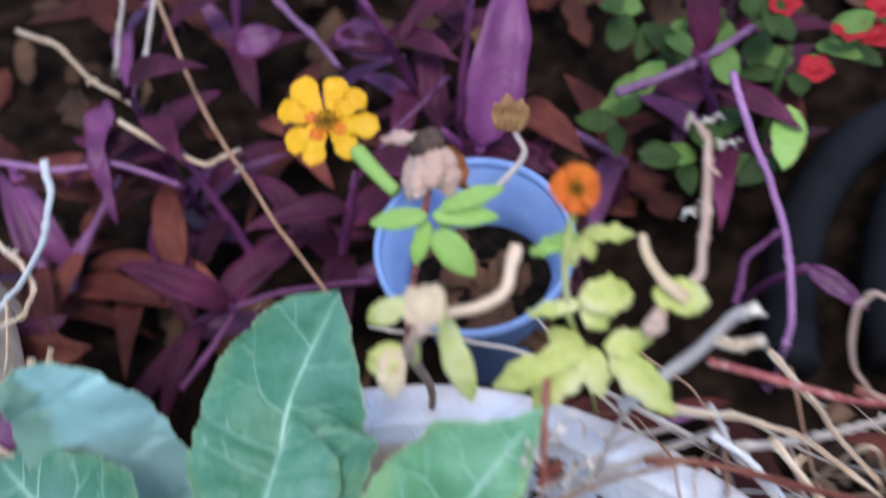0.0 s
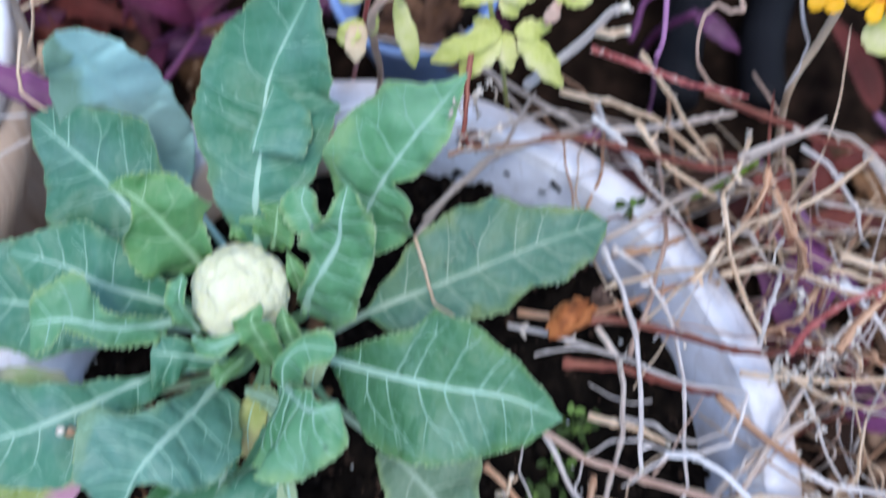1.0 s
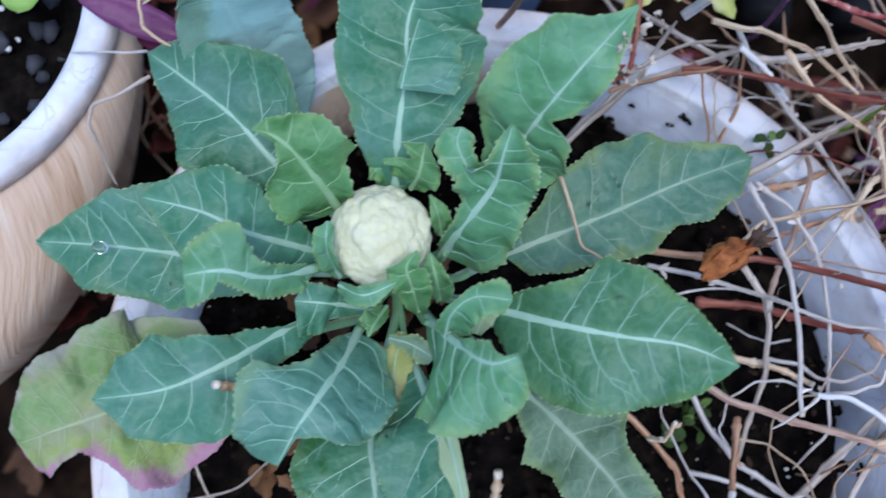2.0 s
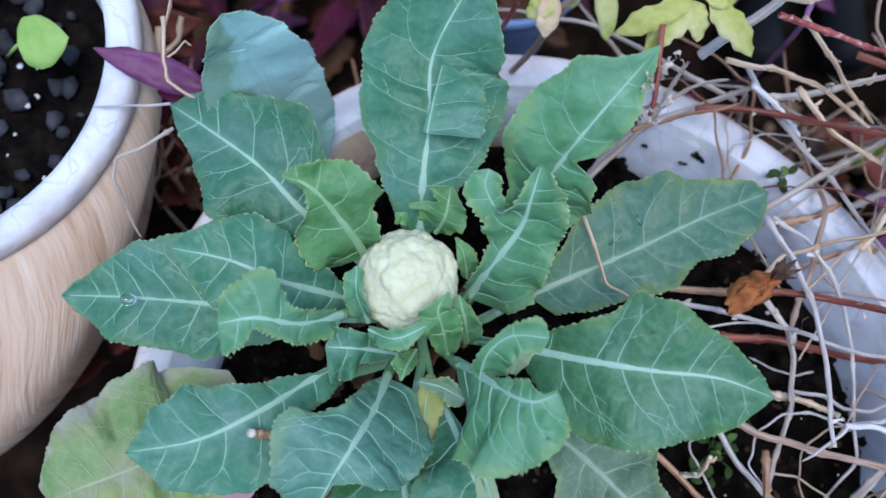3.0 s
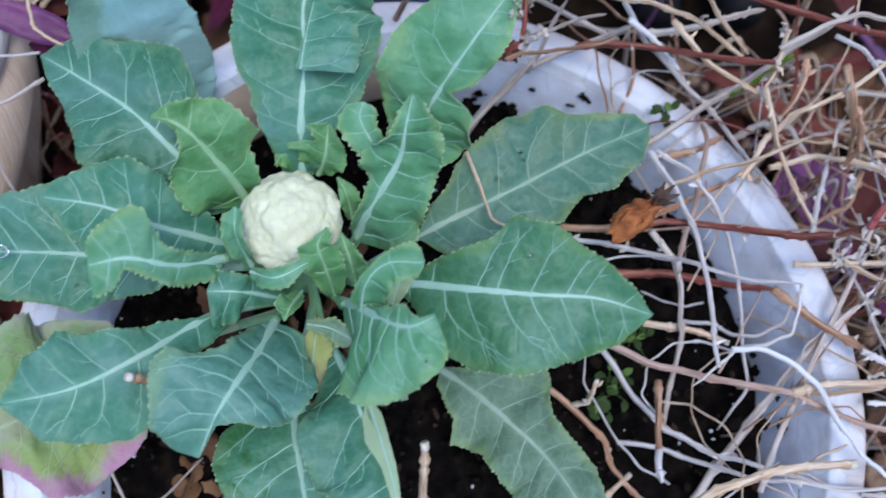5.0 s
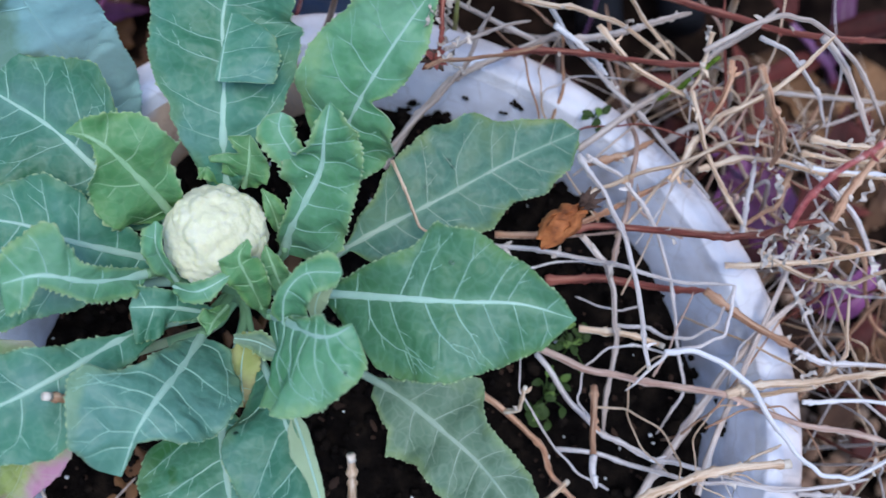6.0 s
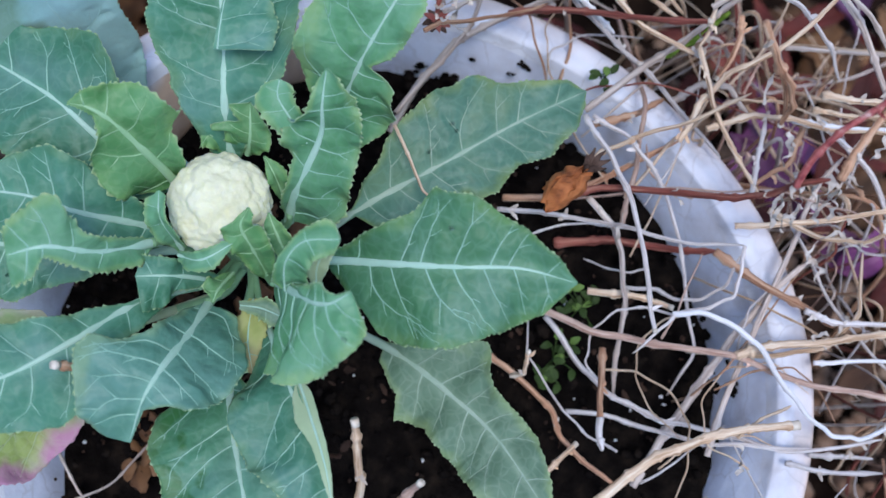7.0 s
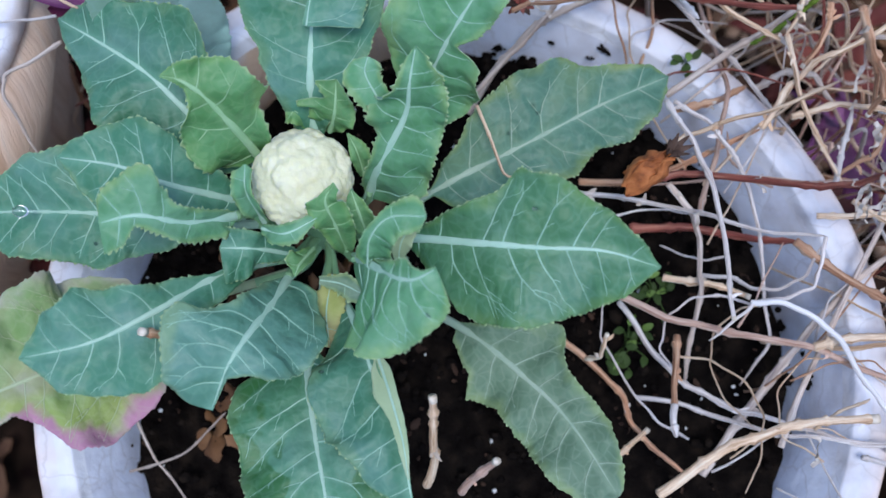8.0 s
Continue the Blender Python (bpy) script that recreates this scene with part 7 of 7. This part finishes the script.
litter("leaf_litter", 300, on_ground, LITTER, (0.03, 0.075), "brown fallen leaves on the ground", 5)
litter("leaf_litter", 190, on_ground, MAROON, (0.03, 0.08), "dark maroon fallen leaves on the ground", 6)
litter("soil_litter", 70, on_soil, BARK, (0.003, 0.008), "brown leaf scraps on the soil", 7)
litter("soil_litter", 60, on_soil_left, FALLEN, (0.010, 0.026), "dry brown leaves on the soil", 8, 0.6)
litter("bucket_litter", 30, lambda q: Vector((bx + q.uniform(-0.036, 0.036), by + q.uniform(-0.036, 0.036), 0.137)), LITTER, (0.02, 0.045), "dry brown leaves in the bucket", 9)



def fallen_leaf(x, y, length, turn, seed):
    """One broad dead leaf, curled at its edges, lying on the ground, with a raised midrib."""
    root = thing("fallen_leaf", (x, y, 0.012), "large curled orange-brown dead leaf on the ground", "dead leaf", "fallen leaves")
    d = Vector((math.cos(turn), math.sin(turn), 0))
    at = root.location
    part("blade", lance(at, at + d * length + Vector((0, 0, 0.02)), length * 0.33, (0.2, -0.3, 1), 0.35, 0.16, 0.008, 22, 0.42, seed, ragged=0.35), FALLEN, root)
    part("midrib", tube([at + d * (length * k / 9) + Vector((0, 0, 0.002 + 0.02 * k / 9 + 0.64 * length * (k / 9) * (1 - k / 9))) for k in range(10)], lambda q: 0.0012 * (1 - 0.7 * q), 6), TWIG, root)


for k, (x, y, size, turn) in enumerate(((0.345, 0.300, 0.075, 0.3), (0.40, 0.238, 0.06, 1.0), (0.415, 0.176, 0.07, 2.6), (0.40, 0.082, 0.05, 0.7), 
                                        (0.330, 0.371, 0.08, 5.2), (0.300, 0.319, 0.06, 3.3), (0.430, 0.300, 0.07, 1.7), (0.310, 0.250, 0.05, 0.1), (0.450, 0.120, 0.06, 4.4), (-0.27, 0.33, 0.07, 1.2), (-0.20, 0.30, 0.06, 2.9), (-0.10, 0.45, 0.06, 0.4))):
    fallen_leaf(x, y, size, turn, 300 + k)


def stones(name, number, region, material, size, label, seed):
    rnd = random.Random(seed)
    ico = bmesh.new()
    bmesh.ops.create_icosphere(ico, subdivisions=1, radius=1)
    base = [q.co.copy() for q in ico.verts]
    tri = [tuple(q.index for q in f.verts) for f in ico.faces]
    ico.free()
    parts = []
    while len(parts) < number:
        p = region(rnd)
        if p is None:
            continue
        s = rnd.uniform(*size)
        sc = Vector((rnd.uniform(0.7, 1.3), rnd.uniform(0.7, 1.3), rnd.uniform(0.45, 0.8)))
        parts.append(([p + Vector((q.x * sc.x, q.y * sc.y, q.z * sc.z)) * (s * rnd.uniform(0.72, 1.2)) for q in base], tri))
    v, f = join(parts)
    tagged(mesh_ob(name, v, f, material), label, name, kind="stuff")


def gravel_spot(rnd):
    x, y = rnd.uniform(0.2, 0.62), rnd.uniform(-0.4, 0.35)
    return Vector((x, y, rnd.uniform(0.0, 0.012))) if clear(x, y, 0.01) else None


def left_soil(rnd, lo=0.0):
    r, w = 0.100 * math.sqrt(rnd.random()), rnd.uniform(0, 6.28)
    return Vector((-0.372 + r * math.cos(w), 0.169 + r * math.sin(w), 0.323))


stones("gravel", 1500, gravel_spot, GRAVEL, (0.004, 0.011), "loose brown and tan gravel on the ground", 11)
stones("pebbles", 150, left_soil, STONE, (0.002, 0.009), "grey and white pebbles on the soil", 12)
stones("white_grit", 110, on_soil, PERLITE, (0.0006, 0.0016), "white grit specks on the soil", 13)
stones("white_grit", 50, left_soil, PERLITE, (0.0008, 0.002), "white grit specks on the soil", 14)
stones("soil_bits", 420, on_soil, BARK, (0.0008, 0.0020), "brown bark bits in the potting soil", 16)
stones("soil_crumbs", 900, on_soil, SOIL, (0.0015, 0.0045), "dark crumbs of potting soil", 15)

# ---------------------------------------------------------------- dirt on the planter's inner wall


def smudge(px, size, seed):
    """A flat patch of dried soil stuck to the sloping inner wall, at a bearing and depth on it."""
    bearing, down = px
    rnd = random.Random(seed)
    wall = ((0.0068, 0.2055), (0.016, 0.2005), (0.030, 0.1950), (0.050, 0.1890))
    for (d0, r0), (d1, r1) in zip(wall, wall[1:]):
        if d0 <= down <= d1:
            slope = (r0 - r1) / (d1 - d0)
            radius = r0 - slope * (down - d0)
    q = 1 - 0.016 * math.cos(bearing) + 0.023 * math.sin(bearing) - 0.006 * math.sin(2 * bearing) + 0.022 * math.cos(3 * bearing)
    out = Vector((math.cos(bearing), math.sin(bearing), 0))
    along = Vector((-math.sin(bearing), math.cos(bearing), 0))
    c = out * (radius * q) + Vector((0, 0, 0.30 - down))
    steep = (out * slope + Vector((0, 0, 1))).normalized()
    inward = steep.cross(along)
    if inward.dot(out) > 0:
        inward = -inward
    parts = []
    for k in range(11):
        p = c + along * rnd.gauss(0, size * 0.8) + steep * rnd.gauss(0, size * 0.6) + inward * 0.0012
        s = size * rnd.uniform(0.4, 0.9)
        ring = [p + along * (s * math.cos(w) * rnd.uniform(0.6, 1.2)) + steep * (s * math.sin(w) * rnd.uniform(0.6, 1.2)) for w in (0, 0.9, 1.8, 2.7, 3.6, 4.5, 5.4)]
        parts.append(([p + inward * 0.0008] + ring, [(0, 1 + j, 1 + (j + 1) % 7) for j in range(7)]))
    v, f = join(parts)
    tagged(mesh_ob("dirt_smudge", v, f, SOIL), "dark soil smudge on the white inner wall", "dirt", kind="stuff")


smudge((1.189, 0.0095), 0.0022, 1)
smudge((1.406, 0.0400), 0.0042, 2)
smudge((1.220, 0.0185), 0.0012, 3)
smudge((1.344, 0.0185), 0.0014, 4)
smudge((0.023, 0.0275), 0.0028, 5)
smudge((0.101, 0.0295), 0.0012, 6)
smudge((1.499, 0.0350), 0.003, 7)

# ---------------------------------------------------------------- small things in the planter
D1 = thing("dried_flower", (0.1026, 0.1054, 0.3600), "crumpled orange-brown dried flower with dark calyx", "dried flower")
ax = (Vector((0.0865, 0.0943, 0.3500)) - Vector((0.1012, 0.1053, 0.3600)))
for k in range(7):
    w = k * 0.9
    o = Vector((math.cos(w), math.sin(w), 0.4 * math.sin(w * 2))) * 0.0065
    part("dry_petal", lance(Vector((0.1003, 0.1034, 0.3600)) + o * 0.4, Vector((0.1003, 0.1034, 0.3600)) + ax * (1.0 + 0.12 * (k % 3)) + o, 0.0075, o + Vector((0, 0, 0.002)), -0.5, 0.12, 0.003, 9, 0.5, k), DRY_ORANGE, D1, "crumpled orange-brown petal")
for k in range(7):
    w = k * 0.9
    o = Vector((math.cos(w), math.sin(w), 0.3)) * 0.006
    part("calyx_bristle", lance(Vector((0.0992, 0.1028, 0.3600)), Vector((0.1044, 0.1064, 0.3640)) + o, 0.0012, (0, 0, 1), 0.2, 0.1, 0.001, 5, 0.4, k), DRY_DARK, D1)

D2 = thing("dried_flower", (0.0229, 0.1843, 0.3500), "brown frayed dried flower head on a twig", "dried flower")
for k in range(12):
    w = k * 0.55
    o = Vector((math.cos(w), math.sin(w), 0.5 * math.sin(w * 3))) * 0.0075
    part("calyx_bristle", lance(Vector((0.0229, 0.1843, 0.3500)), Vector((0.0229, 0.1843, 0.3500)) + o, 0.0016, (0, 0, 1), 0.3, 0.1, 0.001, 5, 0.4, k), TWIG_RED if k % 2 else DRY_DARK, D2)


def dead_leaf(points, half, seed):
    """A twisted papery strip hanging from a stem."""
    rnd = random.Random(seed)
    line = smooth_path(points, 13)
    verts, faces = [], []
    n = len(line)
    for layer in (0, 1):
        for k, p in enumerate(line):
            d = (line[min(k + 1, n - 1)] - line[max(0, k - 1)]).normalized()
            a = d.cross(Vector((0.2, -0.4, 1))).normalized()
            b = d.cross(a)
            w = 1.3 * math.sin(k * 0.2 + seed) + 0.6 * noise.noise(Vector((k * 0.3, seed, 1.5)))
            u = a * math.cos(w) + b * math.sin(w)
            p = p + a * (half * 1.8 * noise.noise(Vector((k * 0.16, seed, 3.1)))) + b * (half * 1.8 * noise.noise(Vector((k * 0.18, seed, 7.7))))
            h = half * (0.55 + 0.6 * abs(math.sin(k * 0.23 + seed * 2))) * (1 - 0.55 * k / n)
            for c in (-1, 0, 1):
                verts.append(p + u * (c * h) + b * (0.3 * half * (c == 0)) - Vector((0, 0, 0.0004)) * layer)
    off = n * 3
    for k in range(n - 1):
        for j in (0, 1):
            a = k * 3 + j
            faces.append((a, a + 1, a + 4, a + 3))
            faces.append((off + a, off + a + 3, off + a + 4, off + a + 1))
    ob = mesh_ob("dead_leaf", verts, faces, PAPER)
    tagged(ob, "shrivelled papery grey dead leaf on a stem", "dead leaf", "dead leaves")


shreds = []
shreds += [[(0.1864, 0.0893, 0.4050), (0.1866, 0.0816, 0.4000), (0.1900, 0.0751, 0.3950), (0.1880, 0.0697, 0.3900)],
           [(0.2057, 0.0883, 0.4000), (0.1994, 0.0820, 0.4000), (0.1973, 0.0767, 0.3950), (0.2010, 0.0701, 0.3900)],
           [(0.2062, 0.0875, 0.4000), (0.2073, 0.0797, 0.3950), (0.2049, 0.0742, 0.3900)],
           [(0.1846, 0.1463, 0.3950), (0.1818, 0.1398, 0.3900), (0.1799, 0.1303, 0.3850)],
           [(0.1891, 0.0859, 0.3800), (0.1884, 0.0802, 0.3700), (0.1876, 0.0736, 0.3650)]]
shreds += [[(0.2050, 0.1293, 0.3500), (0.2080, 0.1220, 0.3450), (0.2051, 0.1143, 0.3400)],
           [(0.2299, 0.0300, 0.3250), (0.2236, 0.0273, 0.3220), (0.2306, 0.0224, 0.3200)],
           [(0.2472, 0.0023, 0.3150), (0.2491, -0.0018, 0.3120), (0.2474, -0.0046, 0.3100)],
           [(0.1791, -0.0287, 0.3350), (0.1810, -0.0354, 0.3300), (0.1803, -0.0423, 0.3250)],
           [(0.1238, 0.0888, 0.3400), (0.1214, 0.0807, 0.3300), (0.1224, 0.0724, 0.3200)]]
shreds += [[(0.1616, 0.1823, 0.3500), (0.1674, 0.1801, 0.3450), (0.1642, 0.1742, 0.3400)],
           [(0.2272, 0.1152, 0.3800), (0.2253, 0.1041, 0.3700), (0.2331, 0.0958, 0.3700)],
           [(0.0233, 0.1884, 0.3900), (0.0281, 0.1877, 0.3800), (0.0243, 0.1836, 0.3750)],
           [(0.0338, 0.1916, 0.3500), (0.0328, 0.1879, 0.3400), (0.0400, 0.1858, 0.3350)],
           [(0.0640, 0.2937, 0.4500), (0.0701, 0.2934, 0.4500), (0.0770, 0.2964, 0.4500)]]
shreds += [[(0.0765, 0.2895, 0.4400), (0.0815, 0.2911, 0.4400), (0.0856, 0.2940, 0.4400)],
           [(0.0665, 0.2757, 0.4100), (0.0729, 0.2801, 0.4100), (0.0783, 0.2819, 0.4100)],
           [(0.2238, 0.0711, 0.3200), (0.2316, 0.0663, 0.3150), (0.2302, 0.0595, 0.3100)],
           [(0.2518, 0.0432, 0.3000), (0.2492, 0.0320, 0.2900), (0.2547, 0.0197, 0.2900)]]
shreds += [[(0.2072, 0.1079, 0.3520), (0.2107, 0.0983, 0.3490), (0.2104, 0.0904, 0.3450)], [(0.2263, 0.1058, 0.3520), (0.2184, 0.1018, 0.3490), (0.2208, 0.0908, 0.3450)],
           [(0.2302, 0.0984, 0.3520), (0.2237, 0.0929, 0.3490), (0.2161, 0.0876, 0.3450)], [(0.2460, 0.1299, 0.3520), (0.2407, 0.1213, 0.3490), (0.2377, 0.1178, 0.3450)],
           [(0.2566, 0.1305, 0.3520), (0.2528, 0.1219, 0.3490), (0.2498, 0.1169, 0.3450)], [(0.1992, 0.0969, 0.3520), (0.1954, 0.0886, 0.3490), (0.1949, 0.0791, 0.3450)]]
shreds += [[(0.2090, 0.0899, 0.3520), (0.2025, 0.0844, 0.3490), (0.2008, 0.0779, 0.3450)], [(0.2512, 0.0843, 0.3520), (0.2536, 0.0778, 0.3490), (0.2580, 0.0715, 0.3450)],
           [(0.2257, 0.0772, 0.3520), (0.2164, 0.0716, 0.3490), (0.2131, 0.0636, 0.3450)], [(0.1480, 0.0975, 0.3520), (0.1467, 0.0953, 0.3490), (0.1506, 0.0906, 0.3450)],
           [(0.1698, 0.2120, 0.3520), (0.1723, 0.2104, 0.3490), (0.1709, 0.2073, 0.3450)], [(0.1250, 0.2076, 0.3520), (0.1289, 0.2146, 0.3490), (0.1329, 0.2136, 0.3450)]]
shreds += [[(0.0218, 0.1711, 0.4240), (0.0181, 0.1719, 0.4260), (0.0177, 0.1679, 0.4240), (0.0159, 0.1645, 0.4220)], [(0.0227, 0.1748, 0.4220), (0.0262, 0.1757, 0.4200), (0.0293, 0.1820, 0.4200), (0.0326, 0.1866, 0.4200)],
           [(0.0312, 0.1878, 0.4200), (0.0361, 0.1848, 0.4160), (0.0370, 0.1816, 0.4100)], [(0.0287, 0.1838, 0.4220), (0.0278, 0.1795, 0.4160), (0.0266, 0.1743, 0.4120)],
           [(0.0232, 0.1601, 0.4120), (0.0263, 0.1631, 0.4140), (0.0322, 0.1622, 0.4100)], [(0.0222, 0.1573, 0.4120), (0.0260, 0.1559, 0.4100), (0.0304, 0.1587, 0.4080)]]
for k, pts in enumerate(shreds):
    dead_leaf(pts, 0.0028 if 13 < k < 17 else 0.0014 + 0.0004 * (k % 3), k + 1)


def weed(centre, spread, number, seed):
    rnd = random.Random(seed)
    c = Vector(centre)
    root = thing("seedling", c, "tiny bright green weed seedling in the soil", "seedling", "seedlings")
    for k in range(number):
        at = c + Vector((rnd.uniform(-1, 1) * spread, rnd.uniform(-1, 1) * spread, rnd.uniform(0, 0.012)))
        w = rnd.uniform(0, 6.28)
        part("leaf", lance(at, at + Vector((math.cos(w) * 0.0065, math.sin(w) * 0.0065, 0.002)), 0.0019, (0, 0, 1), 0.2, 0.08, 0.0004, 6, 0.5, k), OLIVE if k % 4 == 0 else SHADE_GREEN, root)
        part("stem", tube([c - Vector((0, 0, 0.004)), (c + at) / 2 + Vector((0, 0, 0.003)), at], 0.0004, 5), SHADE_GREEN, root)


weed((0.1093, 0.0473, 0.2750), 0.010, 16, 1)
weed((0.0955, 0.0185, 0.2700), 0.010, 14, 2)
weed((0.1185, 0.1768, 0.3000), 0.006, 6, 3)
weed((0.0920, 0.0107, 0.2650), 0.008, 8, 4)
green = thing("seedling", (-0.3396, 0.2342, 0.2600), "broad green seedling leaf over the small planter", "seedling", "seedlings")
part("leaf", lance((-0.3014, 0.1807, 0.3600), (-0.2755, 0.1881, 0.3600), 0.014, TO_EYE, 0.15, 0.05, 0.001, 12, 0.5, 1), FRESH, green)
part("stem", tube([Vector((-0.3304, 0.1911, 0.3150)), Vector((-0.3014, 0.1807, 0.3600))], 0.001, 6), FRESH, green)

# water drops on the leaves
WATER = bpy.data.materials.new("water")
WATER.use_nodes = True
wb = WATER.node_tree.nodes["Principled BSDF"]
wb.inputs["Roughness"].default_value, wb.inputs["Transmission Weight"].default_value, wb.inputs["IOR"].default_value = 0.02, 1.0, 1.33


def water_drop(at, normal, radius, label):
    """A flattened bead of water on a leaf."""
    bm = bmesh.new()
    turn = Vector(normal).to_track_quat("Z", "Y").to_matrix().to_4x4()
    bmesh.ops.create_uvsphere(bm, u_segments=16, v_segments=10, radius=radius, matrix=turn @ Matrix.Diagonal((1.15, 0.85, 0.5, 1)))
    me = bpy.data.meshes.new("water_drop")
    bm.to_mesh(me)
    bm.free()
    me.polygons.foreach_set("use_smooth", [True] * len(me.polygons))
    me.materials.append(WATER)
    ob = new("water_drop", me)
    ob.location = Vector(at) + Vector(normal) * (radius * 0.3)
    tagged(ob, label, "water drop", "water drops")


water_drop((-0.2128, 0.0525, 0.3690), (0.0, -0.25, 0.97), 0.0036, "clear water drop lying on a leaf")
for at, normal in (((0.0327, 0.0600, 0.4047), (-0.07, -0.37, 0.93)), ((0.0328, 0.1312, 0.3413), (0.13, -0.28, 0.95)), ((0.0349, 0.1280, 0.3400), (0.39, -0.10, 0.92)), ((0.0208, 0.1163, 0.3386), (0.30, -0.30, 0.91)),
                   ((-0.0605, -0.0151, 0.3680), (0.01, 0.43, 0.90)), ((-0.0103, 0.0076, 0.4203), (-0.17, -0.20, 0.96)), ((-0.1803, 0.0416, 0.3544), (0.10, -0.23, 0.97))):
    water_drop(at, normal, 0.0011, "tiny water drop lying on a leaf")

# ---------------------------------------------------------------- the rest of the dry tangle
rnd = random.Random(77)
for k in range(90):
    a0 = rnd.uniform(-0.55, 1.3) if k < 80 else rnd.uniform(0.25, 1.15)
    r0, r1 = rnd.uniform(0.235, 0.3), rnd.uniform(0.25, 0.44)
    if k < 16:
        r0, r1 = rnd.uniform(0.14, 0.19), rnd.uniform(0.24, 0.32)
    a1 = a0 + rnd.uniform(-0.7, 0.7)
    p0 = Vector((r0 * math.cos(a0), r0 * math.sin(a0), rnd.uniform(0.262, 0.31) if k < 16 else rnd.uniform(0.12, 0.32)))
    p2 = Vector((r1 * math.cos(a1), r1 * math.sin(a1), rnd.uniform(0.19, 0.34)))
    if r1 < 0.25:
        p2.z = max(p2.z, 0.305)
    mid = (p0 + p2) / 2
    mid.z = max(mid.z, 0.308 if mid.xy.length < 0.25 else 0.15) + rnd.uniform(0.0, 0.02)
    bow = Vector((rnd.uniform(-0.03, 0.03), rnd.uniform(-0.03, 0.03), 0))
    q1, q2 = p0.lerp(mid, 0.5) + bow * 0.7, mid.lerp(p2, 0.5) + bow * 0.8
    q1.z, q2.z = max(q1.z, 0.306 if q1.xy.length > 0.2 else 0.27), max(q2.z, 0.306 if q2.xy.length < 0.24 else 0.2)
    m = rnd.choice((TWIG, TWIG, TWIG_PALE, TWIG_PALE, TWIG_GREY, TWIG_BROWN, TWIG_BROWN, TWIG_ROSE, TWIG_RED))
    if p2.y > 0.32:
        continue
    S([p0, q1, mid + bow, q2, p2], rnd.choice((0.0011, 0.0014, 0.0018, 0.0025)) * rnd.uniform(0.8, 1.2), m, "dry leafless stem in the tangle over the rim", seed=200 + k, knots=2)

# thin curling tendrils between the soil and the rim
rnd = random.Random(404)
for k in range(15):
    a0, r0 = rnd.uniform(-0.45, 0.85), rnd.uniform(0.11, 0.20)
    way, run = rnd.uniform(0, 6.28), rnd.uniform(0.012, 0.024)
    bend = rnd.uniform(-0.75, 0.75)
    p = Vector((r0 * math.cos(a0), r0 * math.sin(a0), rnd.uniform(0.285, 0.315)))
    pts = [p.copy()]
    for j in range(rnd.randrange(3, 6)):
        way += bend + rnd.uniform(-0.3, 0.3)
        p = p + Vector((math.cos(way) * run, math.sin(way) * run, rnd.uniform(-0.006, 0.008)))
        p.z = max(p.z, 0.308 if p.xy.length > 0.178 else 0.27)
        pts.append(p.copy())
    S(pts, rnd.uniform(0.0009, 0.0014), rnd.choice((TWIG_PALE, TWIG_PALE, TWIG_WHITE, TWIG, TWIG_GREY, TWIG_ROSE)), "thin curling dry tendril in the planter", seed=500 + k, knots=1, name="dry_twig", category="twig", group="dry twigs")
